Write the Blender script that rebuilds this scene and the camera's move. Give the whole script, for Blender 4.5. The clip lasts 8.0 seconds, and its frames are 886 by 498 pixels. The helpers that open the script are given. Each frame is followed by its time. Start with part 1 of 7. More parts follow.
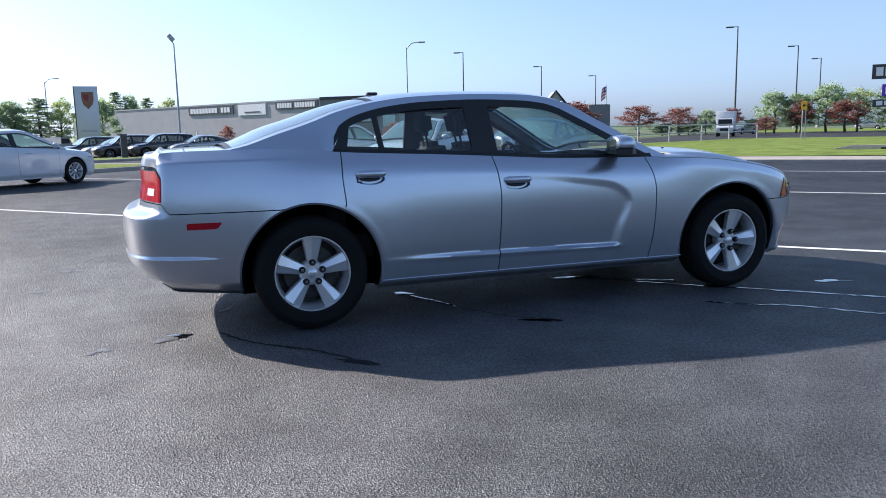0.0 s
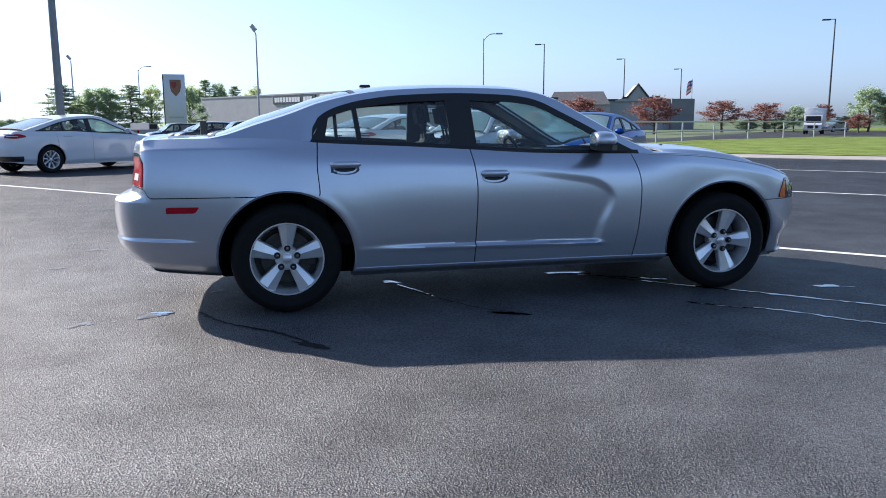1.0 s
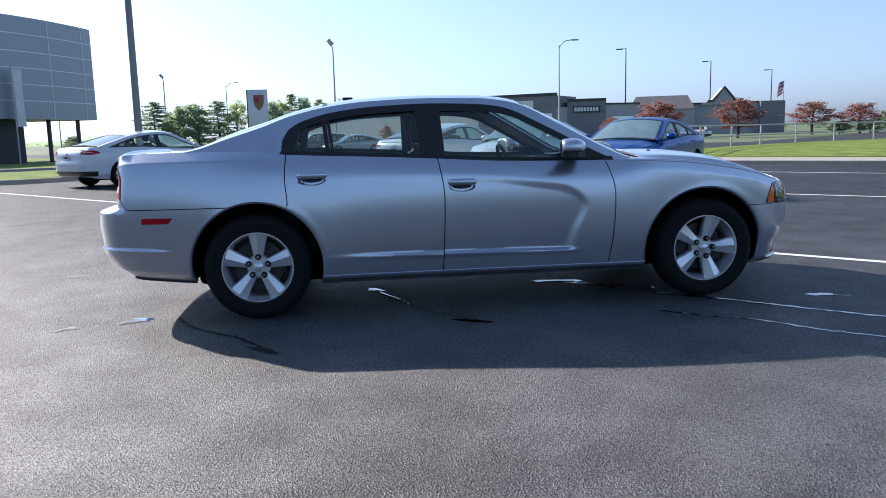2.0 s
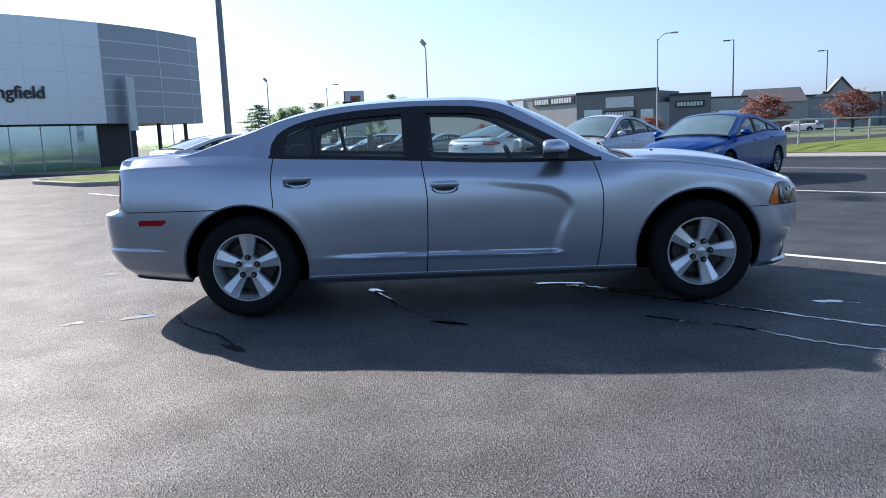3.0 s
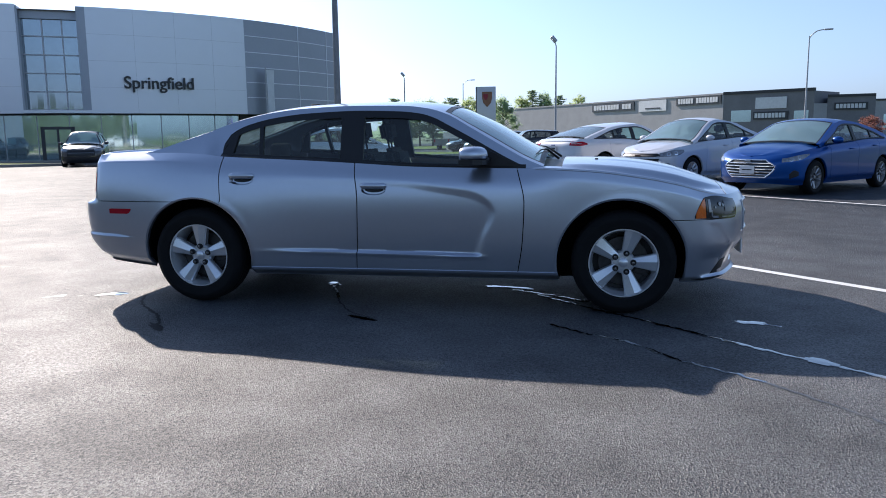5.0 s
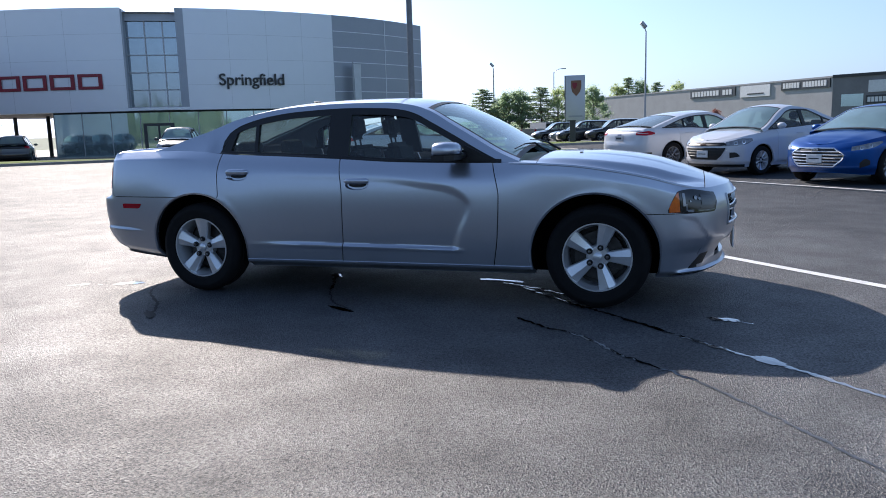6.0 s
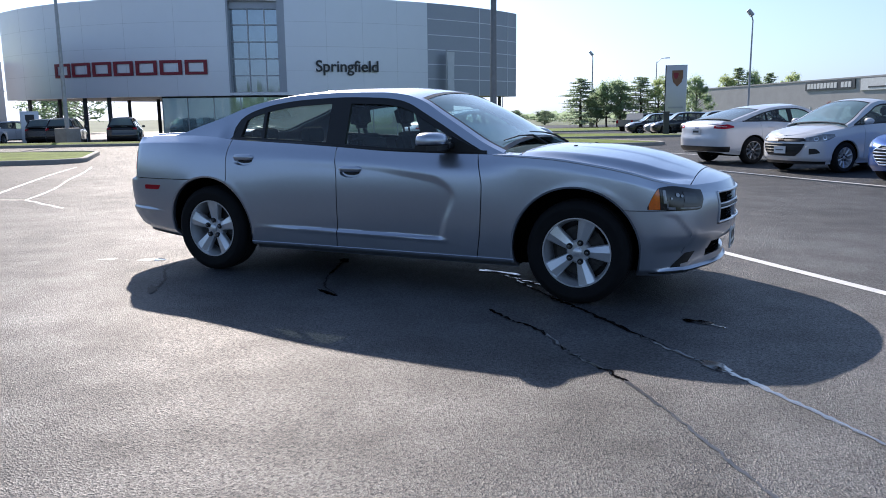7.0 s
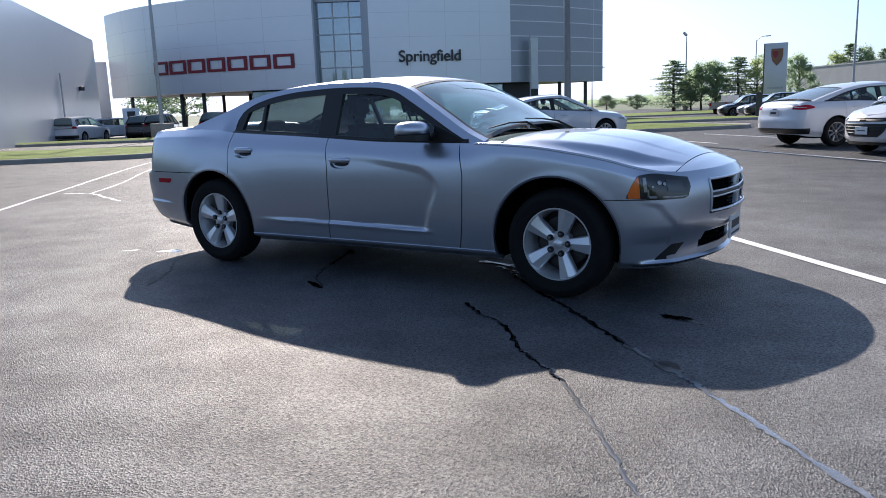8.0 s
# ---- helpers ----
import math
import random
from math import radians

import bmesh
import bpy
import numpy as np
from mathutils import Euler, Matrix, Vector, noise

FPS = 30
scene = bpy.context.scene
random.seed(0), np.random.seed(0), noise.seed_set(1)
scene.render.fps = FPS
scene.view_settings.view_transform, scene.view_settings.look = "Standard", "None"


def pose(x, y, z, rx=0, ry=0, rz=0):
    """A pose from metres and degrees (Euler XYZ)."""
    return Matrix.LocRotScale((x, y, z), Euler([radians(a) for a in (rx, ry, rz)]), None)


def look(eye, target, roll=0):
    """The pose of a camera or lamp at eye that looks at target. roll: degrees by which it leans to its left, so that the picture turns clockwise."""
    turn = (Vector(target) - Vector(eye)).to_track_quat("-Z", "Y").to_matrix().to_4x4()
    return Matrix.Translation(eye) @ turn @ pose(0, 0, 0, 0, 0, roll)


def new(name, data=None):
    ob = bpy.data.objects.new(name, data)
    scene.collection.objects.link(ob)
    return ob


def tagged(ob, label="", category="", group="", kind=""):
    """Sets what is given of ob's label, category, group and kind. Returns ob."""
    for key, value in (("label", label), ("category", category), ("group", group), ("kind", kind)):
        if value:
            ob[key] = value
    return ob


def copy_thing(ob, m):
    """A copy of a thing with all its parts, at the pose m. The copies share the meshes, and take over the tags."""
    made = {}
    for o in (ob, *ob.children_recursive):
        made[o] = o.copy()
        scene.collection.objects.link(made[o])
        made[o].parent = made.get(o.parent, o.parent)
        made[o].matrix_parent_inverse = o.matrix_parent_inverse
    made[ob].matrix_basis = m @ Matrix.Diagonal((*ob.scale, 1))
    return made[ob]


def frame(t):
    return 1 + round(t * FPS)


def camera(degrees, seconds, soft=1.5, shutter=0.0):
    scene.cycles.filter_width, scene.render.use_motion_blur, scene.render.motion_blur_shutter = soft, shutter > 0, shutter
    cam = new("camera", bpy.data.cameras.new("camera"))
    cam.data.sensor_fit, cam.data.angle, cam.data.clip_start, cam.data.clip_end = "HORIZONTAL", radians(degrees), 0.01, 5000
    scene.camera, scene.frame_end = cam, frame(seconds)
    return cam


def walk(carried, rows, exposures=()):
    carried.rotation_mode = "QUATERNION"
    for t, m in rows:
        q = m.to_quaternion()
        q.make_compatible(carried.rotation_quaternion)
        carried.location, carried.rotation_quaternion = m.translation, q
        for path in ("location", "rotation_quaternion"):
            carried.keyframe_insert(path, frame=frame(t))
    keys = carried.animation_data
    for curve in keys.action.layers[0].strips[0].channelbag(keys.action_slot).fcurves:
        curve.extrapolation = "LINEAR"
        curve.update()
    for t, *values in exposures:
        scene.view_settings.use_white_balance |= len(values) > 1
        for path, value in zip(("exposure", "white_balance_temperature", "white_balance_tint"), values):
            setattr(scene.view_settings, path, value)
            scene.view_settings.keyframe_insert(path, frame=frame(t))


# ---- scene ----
cam = camera(60.3, 8.0, soft=0.95)
PATH = [
    (0, (-2.282, -5.448, 1.179), (-1.637, -3.58, 0.874), -1.2),
    (0.5, (-1.983, -5.633, 1.184), (-1.43, -3.737, 0.866), -1.0),
    (1, (-1.676, -5.717, 1.181), (-1.224, -3.796, 0.857), -0.2),
    (1.5, (-1.319, -5.855, 1.176), (-0.963, -3.913, 0.854), -0.7),
    (2, (-0.943, -5.913, 1.178), (-0.703, -3.95, 0.879), -1.4),
    (3.5, (0.212, -6.043, 1.191), (0.082, -4.069, 0.898), -2.0),
    (4, (0.574, -6.107, 1.209), (0.364, -4.138, 0.928), -1.2),
    (4.5, (0.923, -6.076, 1.203), (0.641, -4.117, 0.921), -0.4),
    (5.8, (1.913, -5.971, 1.227), (1.355, -4.077, 0.905), -1.7),
    (6, (2.085, -5.944, 1.23), (1.474, -4.067, 0.913), -1.6),
    (6.5, (2.486, -5.889, 1.251), (1.726, -4.069, 0.919), -1.4),
    (7, (2.825, -5.708, 1.231), (1.982, -3.927, 0.889), -0.6),
    (7.5, (3.131, -5.492, 1.231), (2.179, -3.768, 0.888), -1.8),
    (8, (3.43, -5.25, 1.218), (2.376, -3.59, 0.851), -2.0),
]
walk(cam, [(t, look(eye, target, roll)) for t, eye, target, roll in PATH], [(0, 1.62, 5200, 15), (2, 1.57, 5200, 15), (3.5, 1.48, 5200, 15), (4.5, 1.36, 5200, 15), (6, 1.31, 5200, 15), (7, 1.29, 5250, 15), (8, 1.31, 5300, 15)])

# ---- world, sun, exposure ----
SUN_AZ, SUN_EL = -42.7, 30.3
world = bpy.data.worlds.new("sky")
scene.world = world
world.use_nodes = True
wn = world.node_tree.nodes
sky = wn.new("ShaderNodeTexSky")
sky.sky_type = "NISHITA"
sky.sun_disc = False
sky.sun_elevation, sky.sun_rotation = radians(SUN_EL), radians(SUN_AZ)
sky.altitude, sky.air_density, sky.dust_density, sky.ozone_density = 150, 1.25, 1.4, 3.0
wn["Background"].inputs["Strength"].default_value = 0.0598
wl = world.node_tree.links
bw, haze, veil = wn.new("ShaderNodeRGBToBW"), wn.new("ShaderNodeVectorMath"), wn.new("ShaderNodeMix")
haze.operation, veil.data_type = "MULTIPLY", "RGBA"
haze.inputs[1].default_value = (0.83, 1.0, 1.20)      # thin spring haze whitens the sky
veil.inputs[0].default_value = 0.58
wl.new(sky.outputs[0], bw.inputs[0])
wl.new(bw.outputs[0], haze.inputs[0])
wl.new(sky.outputs[0], veil.inputs[6])
wl.new(haze.outputs[0], veil.inputs[7])
even, soft_sky = wn.new("ShaderNodeMath"), wn.new("ShaderNodeVectorMath")   # haze evens out the brightness
even.operation, soft_sky.operation = "POWER", "SCALE"
even.inputs[1].default_value = -0.04
wl.new(bw.outputs[0], even.inputs[0])
wl.new(veil.outputs[2], soft_sky.inputs[0])
wl.new(even.outputs[0], soft_sky.inputs["Scale"])
wl.new(soft_sky.outputs[0], wn["Background"].inputs["Color"])
sun = new("sun", bpy.data.lights.new("sun", "SUN"))
sun.data.energy, sun.data.angle, sun.data.color = 3.4, radians(0.6), (1.0, 0.80, 0.56)
sd = Vector((math.sin(radians(SUN_AZ)) * math.cos(radians(SUN_EL)), math.cos(radians(SUN_AZ)) * math.cos(radians(SUN_EL)), math.sin(radians(SUN_EL))))
sun.matrix_world = look(sd * 50, (0, 0, 0))

# ---- materials ----
def mat(name, base, rough=0.5, metal=0.0, vary=0.08, scale=6.0, grain=0.0, grain_scale=80.0, coat=0.0, spec=0.5, rvary=0.0):
    """A surface with two scales of variation in colour, and a fine relief."""
    m = bpy.data.materials.new(name)
    m.use_nodes = True
    n, l = m.node_tree.nodes, m.node_tree.links
    p = n["Principled BSDF"]
    p.inputs["Roughness"].default_value = rough
    p.inputs["Metallic"].default_value = metal
    p.inputs["Specular IOR Level"].default_value = spec
    p.inputs["Coat Weight"].default_value = coat
    p.inputs["Coat Roughness"].default_value = 0.04
    tc = n.new("ShaderNodeTexCoord")
    a, b = n.new("ShaderNodeTexNoise"), n.new("ShaderNodeTexNoise")
    a.inputs["Scale"].default_value, b.inputs["Scale"].default_value = scale, scale * 9
    a.inputs["Detail"].default_value, b.inputs["Detail"].default_value = 4, 3
    l.new(tc.outputs["Object"], a.inputs["Vector"])
    l.new(tc.outputs["Object"], b.inputs["Vector"])
    mix = n.new("ShaderNodeMix")
    mix.data_type = "FLOAT"
    mix.inputs[0].default_value = 0.4
    l.new(a.outputs["Fac"], mix.inputs[2])
    l.new(b.outputs["Fac"], mix.inputs[3])
    ramp = n.new("ShaderNodeValToRGB")
    lo = [max(0.0, c * (1 - 2.2 * vary)) for c in base]
    hi = [min(1.0, c * (1 + 2.2 * vary)) for c in base]
    ramp.color_ramp.elements[0].position, ramp.color_ramp.elements[1].position = 0.25, 0.75
    ramp.color_ramp.elements[0].color, ramp.color_ramp.elements[1].color = (*lo, 1), (*hi, 1)
    l.new(mix.outputs[0], ramp.inputs[0])
    l.new(ramp.outputs[0], p.inputs["Base Color"])
    if rvary:
        mr = n.new("ShaderNodeMapRange")
        mr.inputs[3].default_value, mr.inputs[4].default_value = max(0.02, rough - rvary), rough + rvary
        l.new(a.outputs["Fac"], mr.inputs[0])
        l.new(mr.outputs[0], p.inputs["Roughness"])
    if grain:
        g = n.new("ShaderNodeTexNoise")
        g.inputs["Scale"].default_value, g.inputs["Detail"].default_value = grain_scale, 5
        l.new(tc.outputs["Object"], g.inputs["Vector"])
        bp = n.new("ShaderNodeBump")
        bp.inputs["Strength"].default_value, bp.inputs["Distance"].default_value = min(1.0, grain), 0.01
        l.new(g.outputs["Fac"], bp.inputs["Height"])
        l.new(bp.outputs[0], p.inputs["Normal"])
    return m


def glass(name, tint=(0.9, 0.95, 0.93), rough=0.0, clear=0.85, film_share=0.02, gloss=0.05, film_colour=(0.75, 0.82, 0.84)):
    """Thin glazing under a dusty film whose pale colour also stands in for mirrored sky: part of the light goes
    straight through, the rest is mirrored by the angle.
    """
    m = bpy.data.materials.new(name)
    m.use_nodes = True
    n, l = m.node_tree.nodes, m.node_tree.links
    n.remove(n["Principled BSDF"])
    tr, gl, mx, lw = n.new("ShaderNodeBsdfTransparent"), n.new("ShaderNodeBsdfGlossy"), n.new("ShaderNodeMixShader"), n.new("ShaderNodeLayerWeight")
    tr.inputs["Color"].default_value = (*[c * clear for c in tint], 1)
    gl.inputs["Color"].default_value = (1, 1, 1, 1)
    gl.inputs["Roughness"].default_value = rough
    lw.inputs["Blend"].default_value = 0.5
    steep, fr = n.new("ShaderNodeMath"), n.new("ShaderNodeMapRange")
    steep.operation, steep.inputs[1].default_value = "POWER", 4.5
    fr.inputs[3].default_value, fr.inputs[4].default_value = gloss, 0.95
    l.new(lw.outputs["Facing"], steep.inputs[0])
    l.new(steep.outputs[0], fr.inputs[0])
    l.new(fr.outputs[0], mx.inputs[0])
    film, di = n.new("ShaderNodeMixShader"), n.new("ShaderNodeBsdfTranslucent")
    di.inputs["Color"].default_value = (*film_colour, 1)
    df, both_ways = n.new("ShaderNodeBsdfDiffuse"), n.new("ShaderNodeMixShader")
    df.inputs["Color"].default_value = (*film_colour, 1)
    both_ways.inputs[0].default_value = 0.55
    film.inputs[0].default_value = film_share
    l.new(di.outputs[0], both_ways.inputs[1])
    l.new(df.outputs[0], both_ways.inputs[2])
    l.new(tr.outputs[0], film.inputs[1])
    l.new(both_ways.outputs[0], film.inputs[2])
    l.new(film.outputs[0], mx.inputs[1])
    l.new(gl.outputs[0], mx.inputs[2])
    l.new(mx.outputs[0], n["Material Output"].inputs["Surface"])
    return m


def asphalt_mat(name, base, patch=0.27):
    """Rolled asphalt: dark binder, paler stones a few millimetres wide, worn lanes, and pits that catch a low sun."""
    m = bpy.data.materials.new(name)
    m.use_nodes = True
    n, l = m.node_tree.nodes, m.node_tree.links
    p = n["Principled BSDF"]
    tc = n.new("ShaderNodeTexCoord")
    vo = n.new("ShaderNodeTexVoronoi")
    vo.inputs["Scale"].default_value = 122
    big, mid, fine = n.new("ShaderNodeTexNoise"), n.new("ShaderNodeTexNoise"), n.new("ShaderNodeTexNoise")
    for t, s, d in ((big, 0.35, 5), (mid, 2.2, 6), (fine, 230, 4)):
        t.inputs["Scale"].default_value, t.inputs["Detail"].default_value = s, d
        l.new(tc.outputs["Object"], t.inputs["Vector"])
    l.new(tc.outputs["Object"], vo.inputs["Vector"])
    stone = n.new("ShaderNodeValToRGB")
    e = stone.color_ramp.elements
    e[0].position, e[1].position = 0.10, 0.97
    e[0].color, e[1].color = (*[c * 0.7 for c in base], 1), (*[c * 1.5 for c in base], 1)
    e2 = stone.color_ramp.elements.new(0.72)
    e2.color = (*[c * 1.15 for c in base], 1)
    l.new(vo.outputs["Color"], stone.inputs[0])
    wear = n.new("ShaderNodeMapRange")
    wear.inputs[1].default_value, wear.inputs[2].default_value = 0.38, 0.62
    wear.inputs[3].default_value, wear.inputs[4].default_value = 1 - patch, 1 + patch
    add = n.new("ShaderNodeMath")
    add.operation = "ADD"
    hlf = n.new("ShaderNodeMath")
    hlf.operation = "MULTIPLY"
    hlf.inputs[1].default_value = 0.5
    l.new(big.outputs["Fac"], add.inputs[0])
    l.new(mid.outputs["Fac"], add.inputs[1])
    l.new(add.outputs[0], hlf.inputs[0])
    l.new(hlf.outputs[0], wear.inputs[0])
    mul = n.new("ShaderNodeVectorMath")
    mul.operation = "SCALE"
    l.new(stone.outputs[0], mul.inputs[0])
    l.new(wear.outputs[0], mul.inputs["Scale"])
    l.new(mul.outputs[0], p.inputs["Base Color"])
    p.inputs["Roughness"].default_value = 0.7
    p.inputs["Specular IOR Level"].default_value = 0.12
    hsum = n.new("ShaderNodeMath")
    hsum.operation = "ADD"
    l.new(vo.outputs["Distance"], hsum.inputs[0])
    l.new(fine.outputs["Fac"], hsum.inputs[1])
    bp = n.new("ShaderNodeBump")
    bp.inputs["Strength"].default_value, bp.inputs["Distance"].default_value = 1.0, 0.0064
    l.new(hsum.outputs[0], bp.inputs["Height"])
    l.new(bp.outputs[0], p.inputs["Normal"])
    gl, both = n.new("ShaderNodeBsdfGlossy"), n.new("ShaderNodeAddShader")   # polished stone tops
    tops = n.new("ShaderNodeValToRGB")
    tops.color_ramp.elements[0].position, tops.color_ramp.elements[1].position = 0.22, 0.8
    tops.color_ramp.elements[0].color, tops.color_ramp.elements[1].color = (0.075, 0.0725, 0.069, 1), (0.128, 0.1235, 0.1175, 1)
    sepa = n.new("ShaderNodeSeparateColor")
    l.new(vo.outputs["Color"], sepa.inputs[0])
    l.new(sepa.outputs[1], tops.inputs[0])
    worn = n.new("ShaderNodeVectorMath")
    worn.operation = "SCALE"
    l.new(tops.outputs[0], worn.inputs[0])
    flat, masked, dim = n.new("ShaderNodeLayerWeight"), n.new("ShaderNodeMapRange"), n.new("ShaderNodeMath")   # at flat angles the stones hide one another
    flat.inputs["Blend"].default_value = 0.5
    masked.inputs[1].default_value, masked.inputs[2].default_value = 0.76, 1.0
    masked.inputs[3].default_value, masked.inputs[4].default_value = 1.0, 0.12
    dim.operation = "MULTIPLY"
    l.new(flat.outputs["Facing"], masked.inputs[0])
    l.new(wear.outputs[0], dim.inputs[0])
    l.new(masked.outputs[0], dim.inputs[1])
    pits, open_pit, pitted = n.new("ShaderNodeTexNoise"), n.new("ShaderNodeMapRange"), n.new("ShaderNodeMath")   # lost stones leave dull pits
    pits.inputs["Scale"].default_value, pits.inputs["Detail"].default_value = 62, 3
    open_pit.inputs[1].default_value, open_pit.inputs[2].default_value = 0.36, 0.47
    open_pit.inputs[3].default_value, open_pit.inputs[4].default_value = 0.50, 1.07
    pitted.operation = "MULTIPLY"
    l.new(tc.outputs["Object"], pits.inputs["Vector"])
    l.new(pits.outputs["Fac"], open_pit.inputs[0])
    l.new(dim.outputs[0], pitted.inputs[0])
    l.new(open_pit.outputs[0], pitted.inputs[1])
    l.new(pitted.outputs[0], worn.inputs["Scale"])
    l.new(worn.outputs[0], gl.inputs["Color"])
    gl.inputs["Roughness"].default_value = 0.43
    l.new(bp.outputs[0], gl.inputs["Normal"])
    l.new(p.outputs[0], both.inputs[0])
    l.new(gl.outputs[0], both.inputs[1])
    l.new(both.outputs[0], n["Material Output"].inputs["Surface"])
    return m


M_ASPHALT = asphalt_mat("asphalt", (0.0235, 0.0290, 0.0375))
M_ROAD = asphalt_mat("road asphalt", (0.04, 0.04, 0.041))
M_SEAL = mat("crack sealant", (0.009, 0.009, 0.010), 0.08, 0, 0.15, 8, 0.02, 30, 1.0, 1.0)
M_TAR = mat("dull tar", (0.008, 0.008, 0.010), 0.6, 0, 0.3, 9, 0.15, 60, 0, 0.2)
# worn, and also paled to paint the stretch that lies in sun
M_SEALPALE = mat("worn crack sealant, sunlit tone", (0.060, 0.062, 0.066), 0.28, 0, 0.3, 12, 0.1, 90, 0, 0.6)
# pale base paints sun and sky sheen onto the same dark sealant
M_SEALSKY = mat("crack sealant, sky-sheen tone", (0.135, 0.130, 0.120), 0.12, 0, 0.3, 14, 0.04, 60, 1.0, 1.0)
# sealant patches; their pale colour stands in for sky mirrored in them
M_SKYSPOT = mat("sealant spot, sky-sheen tone", (0.115, 0.12, 0.13), 0.5, 0, 0.4, 20, 0.4, 120)
# black linings, coloured darker than plastic to paint the shade of the hollows
M_VOID = mat("dull lining blackened for shade", (0.003, 0.003, 0.0035), 0.95, 0, 0.1, 10, 0, 1, 0, 0.05)
M_LINE = mat("line paint", (0.72, 0.72, 0.70), 0.55, 0, 0.12, 9, 0.5, 120)
M_LINEOLD = mat("worn line paint", (0.42, 0.42, 0.41), 0.6, 0, 0.3, 14, 0.6, 120)
M_CONC = mat("concrete", (0.34, 0.315, 0.28), 0.8, 0, 0.12, 2.5, 0.4, 60)
M_GRASS = mat("grass", (0.15, 0.20, 0.04), 0.9, 0, 0.3, 1.2, 0.8, 70, 0, 0.1)
M_FIELD = mat("far ground", (0.09, 0.12, 0.05), 0.9, 0, 0.3, 0.05, 0.3, 4)
M_PAINT = mat("silver lavender car paint", (0.52, 0.553, 0.63), 0.31, 0.9, 0.012, 3, 0.012, 900, 0.8)
M_WHITE = mat("white car paint", (0.60, 0.615, 0.65), 0.3, 0.0, 0.01, 3, 0, 1, 1.0)
M_BLUE = mat("blue car paint", (0.0060, 0.062, 0.285), 0.28, 0.55, 0.02, 3, 0, 1, 0.25)
M_DARKCAR = mat("black car paint", (0.012, 0.013, 0.016), 0.25, 0.0, 0.02, 3, 0, 1, 1.0)
M_SILVERCAR = mat("grey car paint", (0.3, 0.31, 0.32), 0.3, 0.6, 0.02, 3, 0, 1, 1.0)
M_BLACK = mat("black plastic", (0.008, 0.008, 0.009), 0.45, 0, 0.1, 12, 0.1, 200)
M_GLOSSBLACK = mat("gloss black trim", (0.008, 0.008, 0.009), 0.12, 0, 0.05, 5)
M_RUBBER = mat("tyre rubber", (0.007, 0.007, 0.008), 0.8, 0, 0.15, 20, 0.2, 150, 0, 0.25)
M_ALLOY = mat("silver alloy", (0.74, 0.75, 0.77), 0.28, 0.65, 0.04, 12)
M_DARKMETAL = mat("brake metal", (0.07, 0.067, 0.064), 0.5, 0.7, 0.2, 30)
M_NUT = mat("dark wheel nut steel", (0.30, 0.30, 0.32), 0.22, 1.0, 0.1, 30)
M_CHROME = mat("chrome", (0.85, 0.85, 0.86), 0.08, 1.0, 0.01, 5)
M_STEEL = mat("galvanised steel", (0.42, 0.43, 0.44), 0.5, 0.5, 0.1, 8)
M_DARKSTEEL = mat("dark painted steel", (0.06, 0.062, 0.065), 0.5, 0.2, 0.1, 6)
M_SEAT = mat("dark seat cloth", (0.022, 0.022, 0.025), 0.9, 0, 0.15, 20, 0.4, 200)
M_LINER = mat("grey headliner cloth", (0.10, 0.10, 0.105), 0.9, 0, 0.1, 20, 0.3, 200)
M_DASH = mat("dark dashboard", (0.02, 0.02, 0.022), 0.6, 0, 0.1, 10, 0.3, 150)
# the teal film paints reflected sky onto the dusty screens
M_GLASS = glass("dusty clear glass, sky-toned film", (0.72, 0.93, 0.93), 0.0, 0.92, 0.46, 0.08, (0.52, 0.84, 0.88))
M_SCREEN = glass("windscreen glass", (0.62, 0.80, 0.80), 0.0, 0.8, 0.44, 0.10, (0.52, 0.80, 0.84))
M_TINT = glass("side window glass", (0.82, 0.93, 0.93), 0.0, 0.90, 0.04)
M_PRIVACY = glass("dark window glass", (0.5, 0.54, 0.55), 0.0, 0.7, 0.05)
M_LAMPGLASS = mat("lamp lens", (0.30, 0.31, 0.33), 0.06, 0.2, 0.2, 25, 0, 1, 1.0)
M_LAMPBOWL = mat("dull lamp reflector", (0.05, 0.052, 0.056), 0.2, 0.6, 0.2, 40, 0, 1, 1.0)
M_LAMPDARK = mat("smoked lamp housing", (0.009, 0.011, 0.012), 0.12, 0.0, 0.2, 25, 0, 1, 0.6, 0.5)
M_LAMPGREY = mat("grey lamp lens", (0.26, 0.27, 0.29), 0.08, 0.3, 0.3, 20, 0, 1, 0.6)
M_AMBER = mat("amber lens", (0.75, 0.16, 0.01), 0.12, 0, 0.1, 60, 0, 1, 1.0)
M_RED = mat("red lens", (0.34, 0.002, 0.014), 0.15, 0, 0.15, 60, 0, 1, 0.0, 0.35)
M_PLATE = mat("white plate", (0.7, 0.7, 0.7), 0.4, 0, 0.05, 20)
M_INK = mat("dark lettering", (0.03, 0.032, 0.035), 0.45, 0, 0.05, 5)

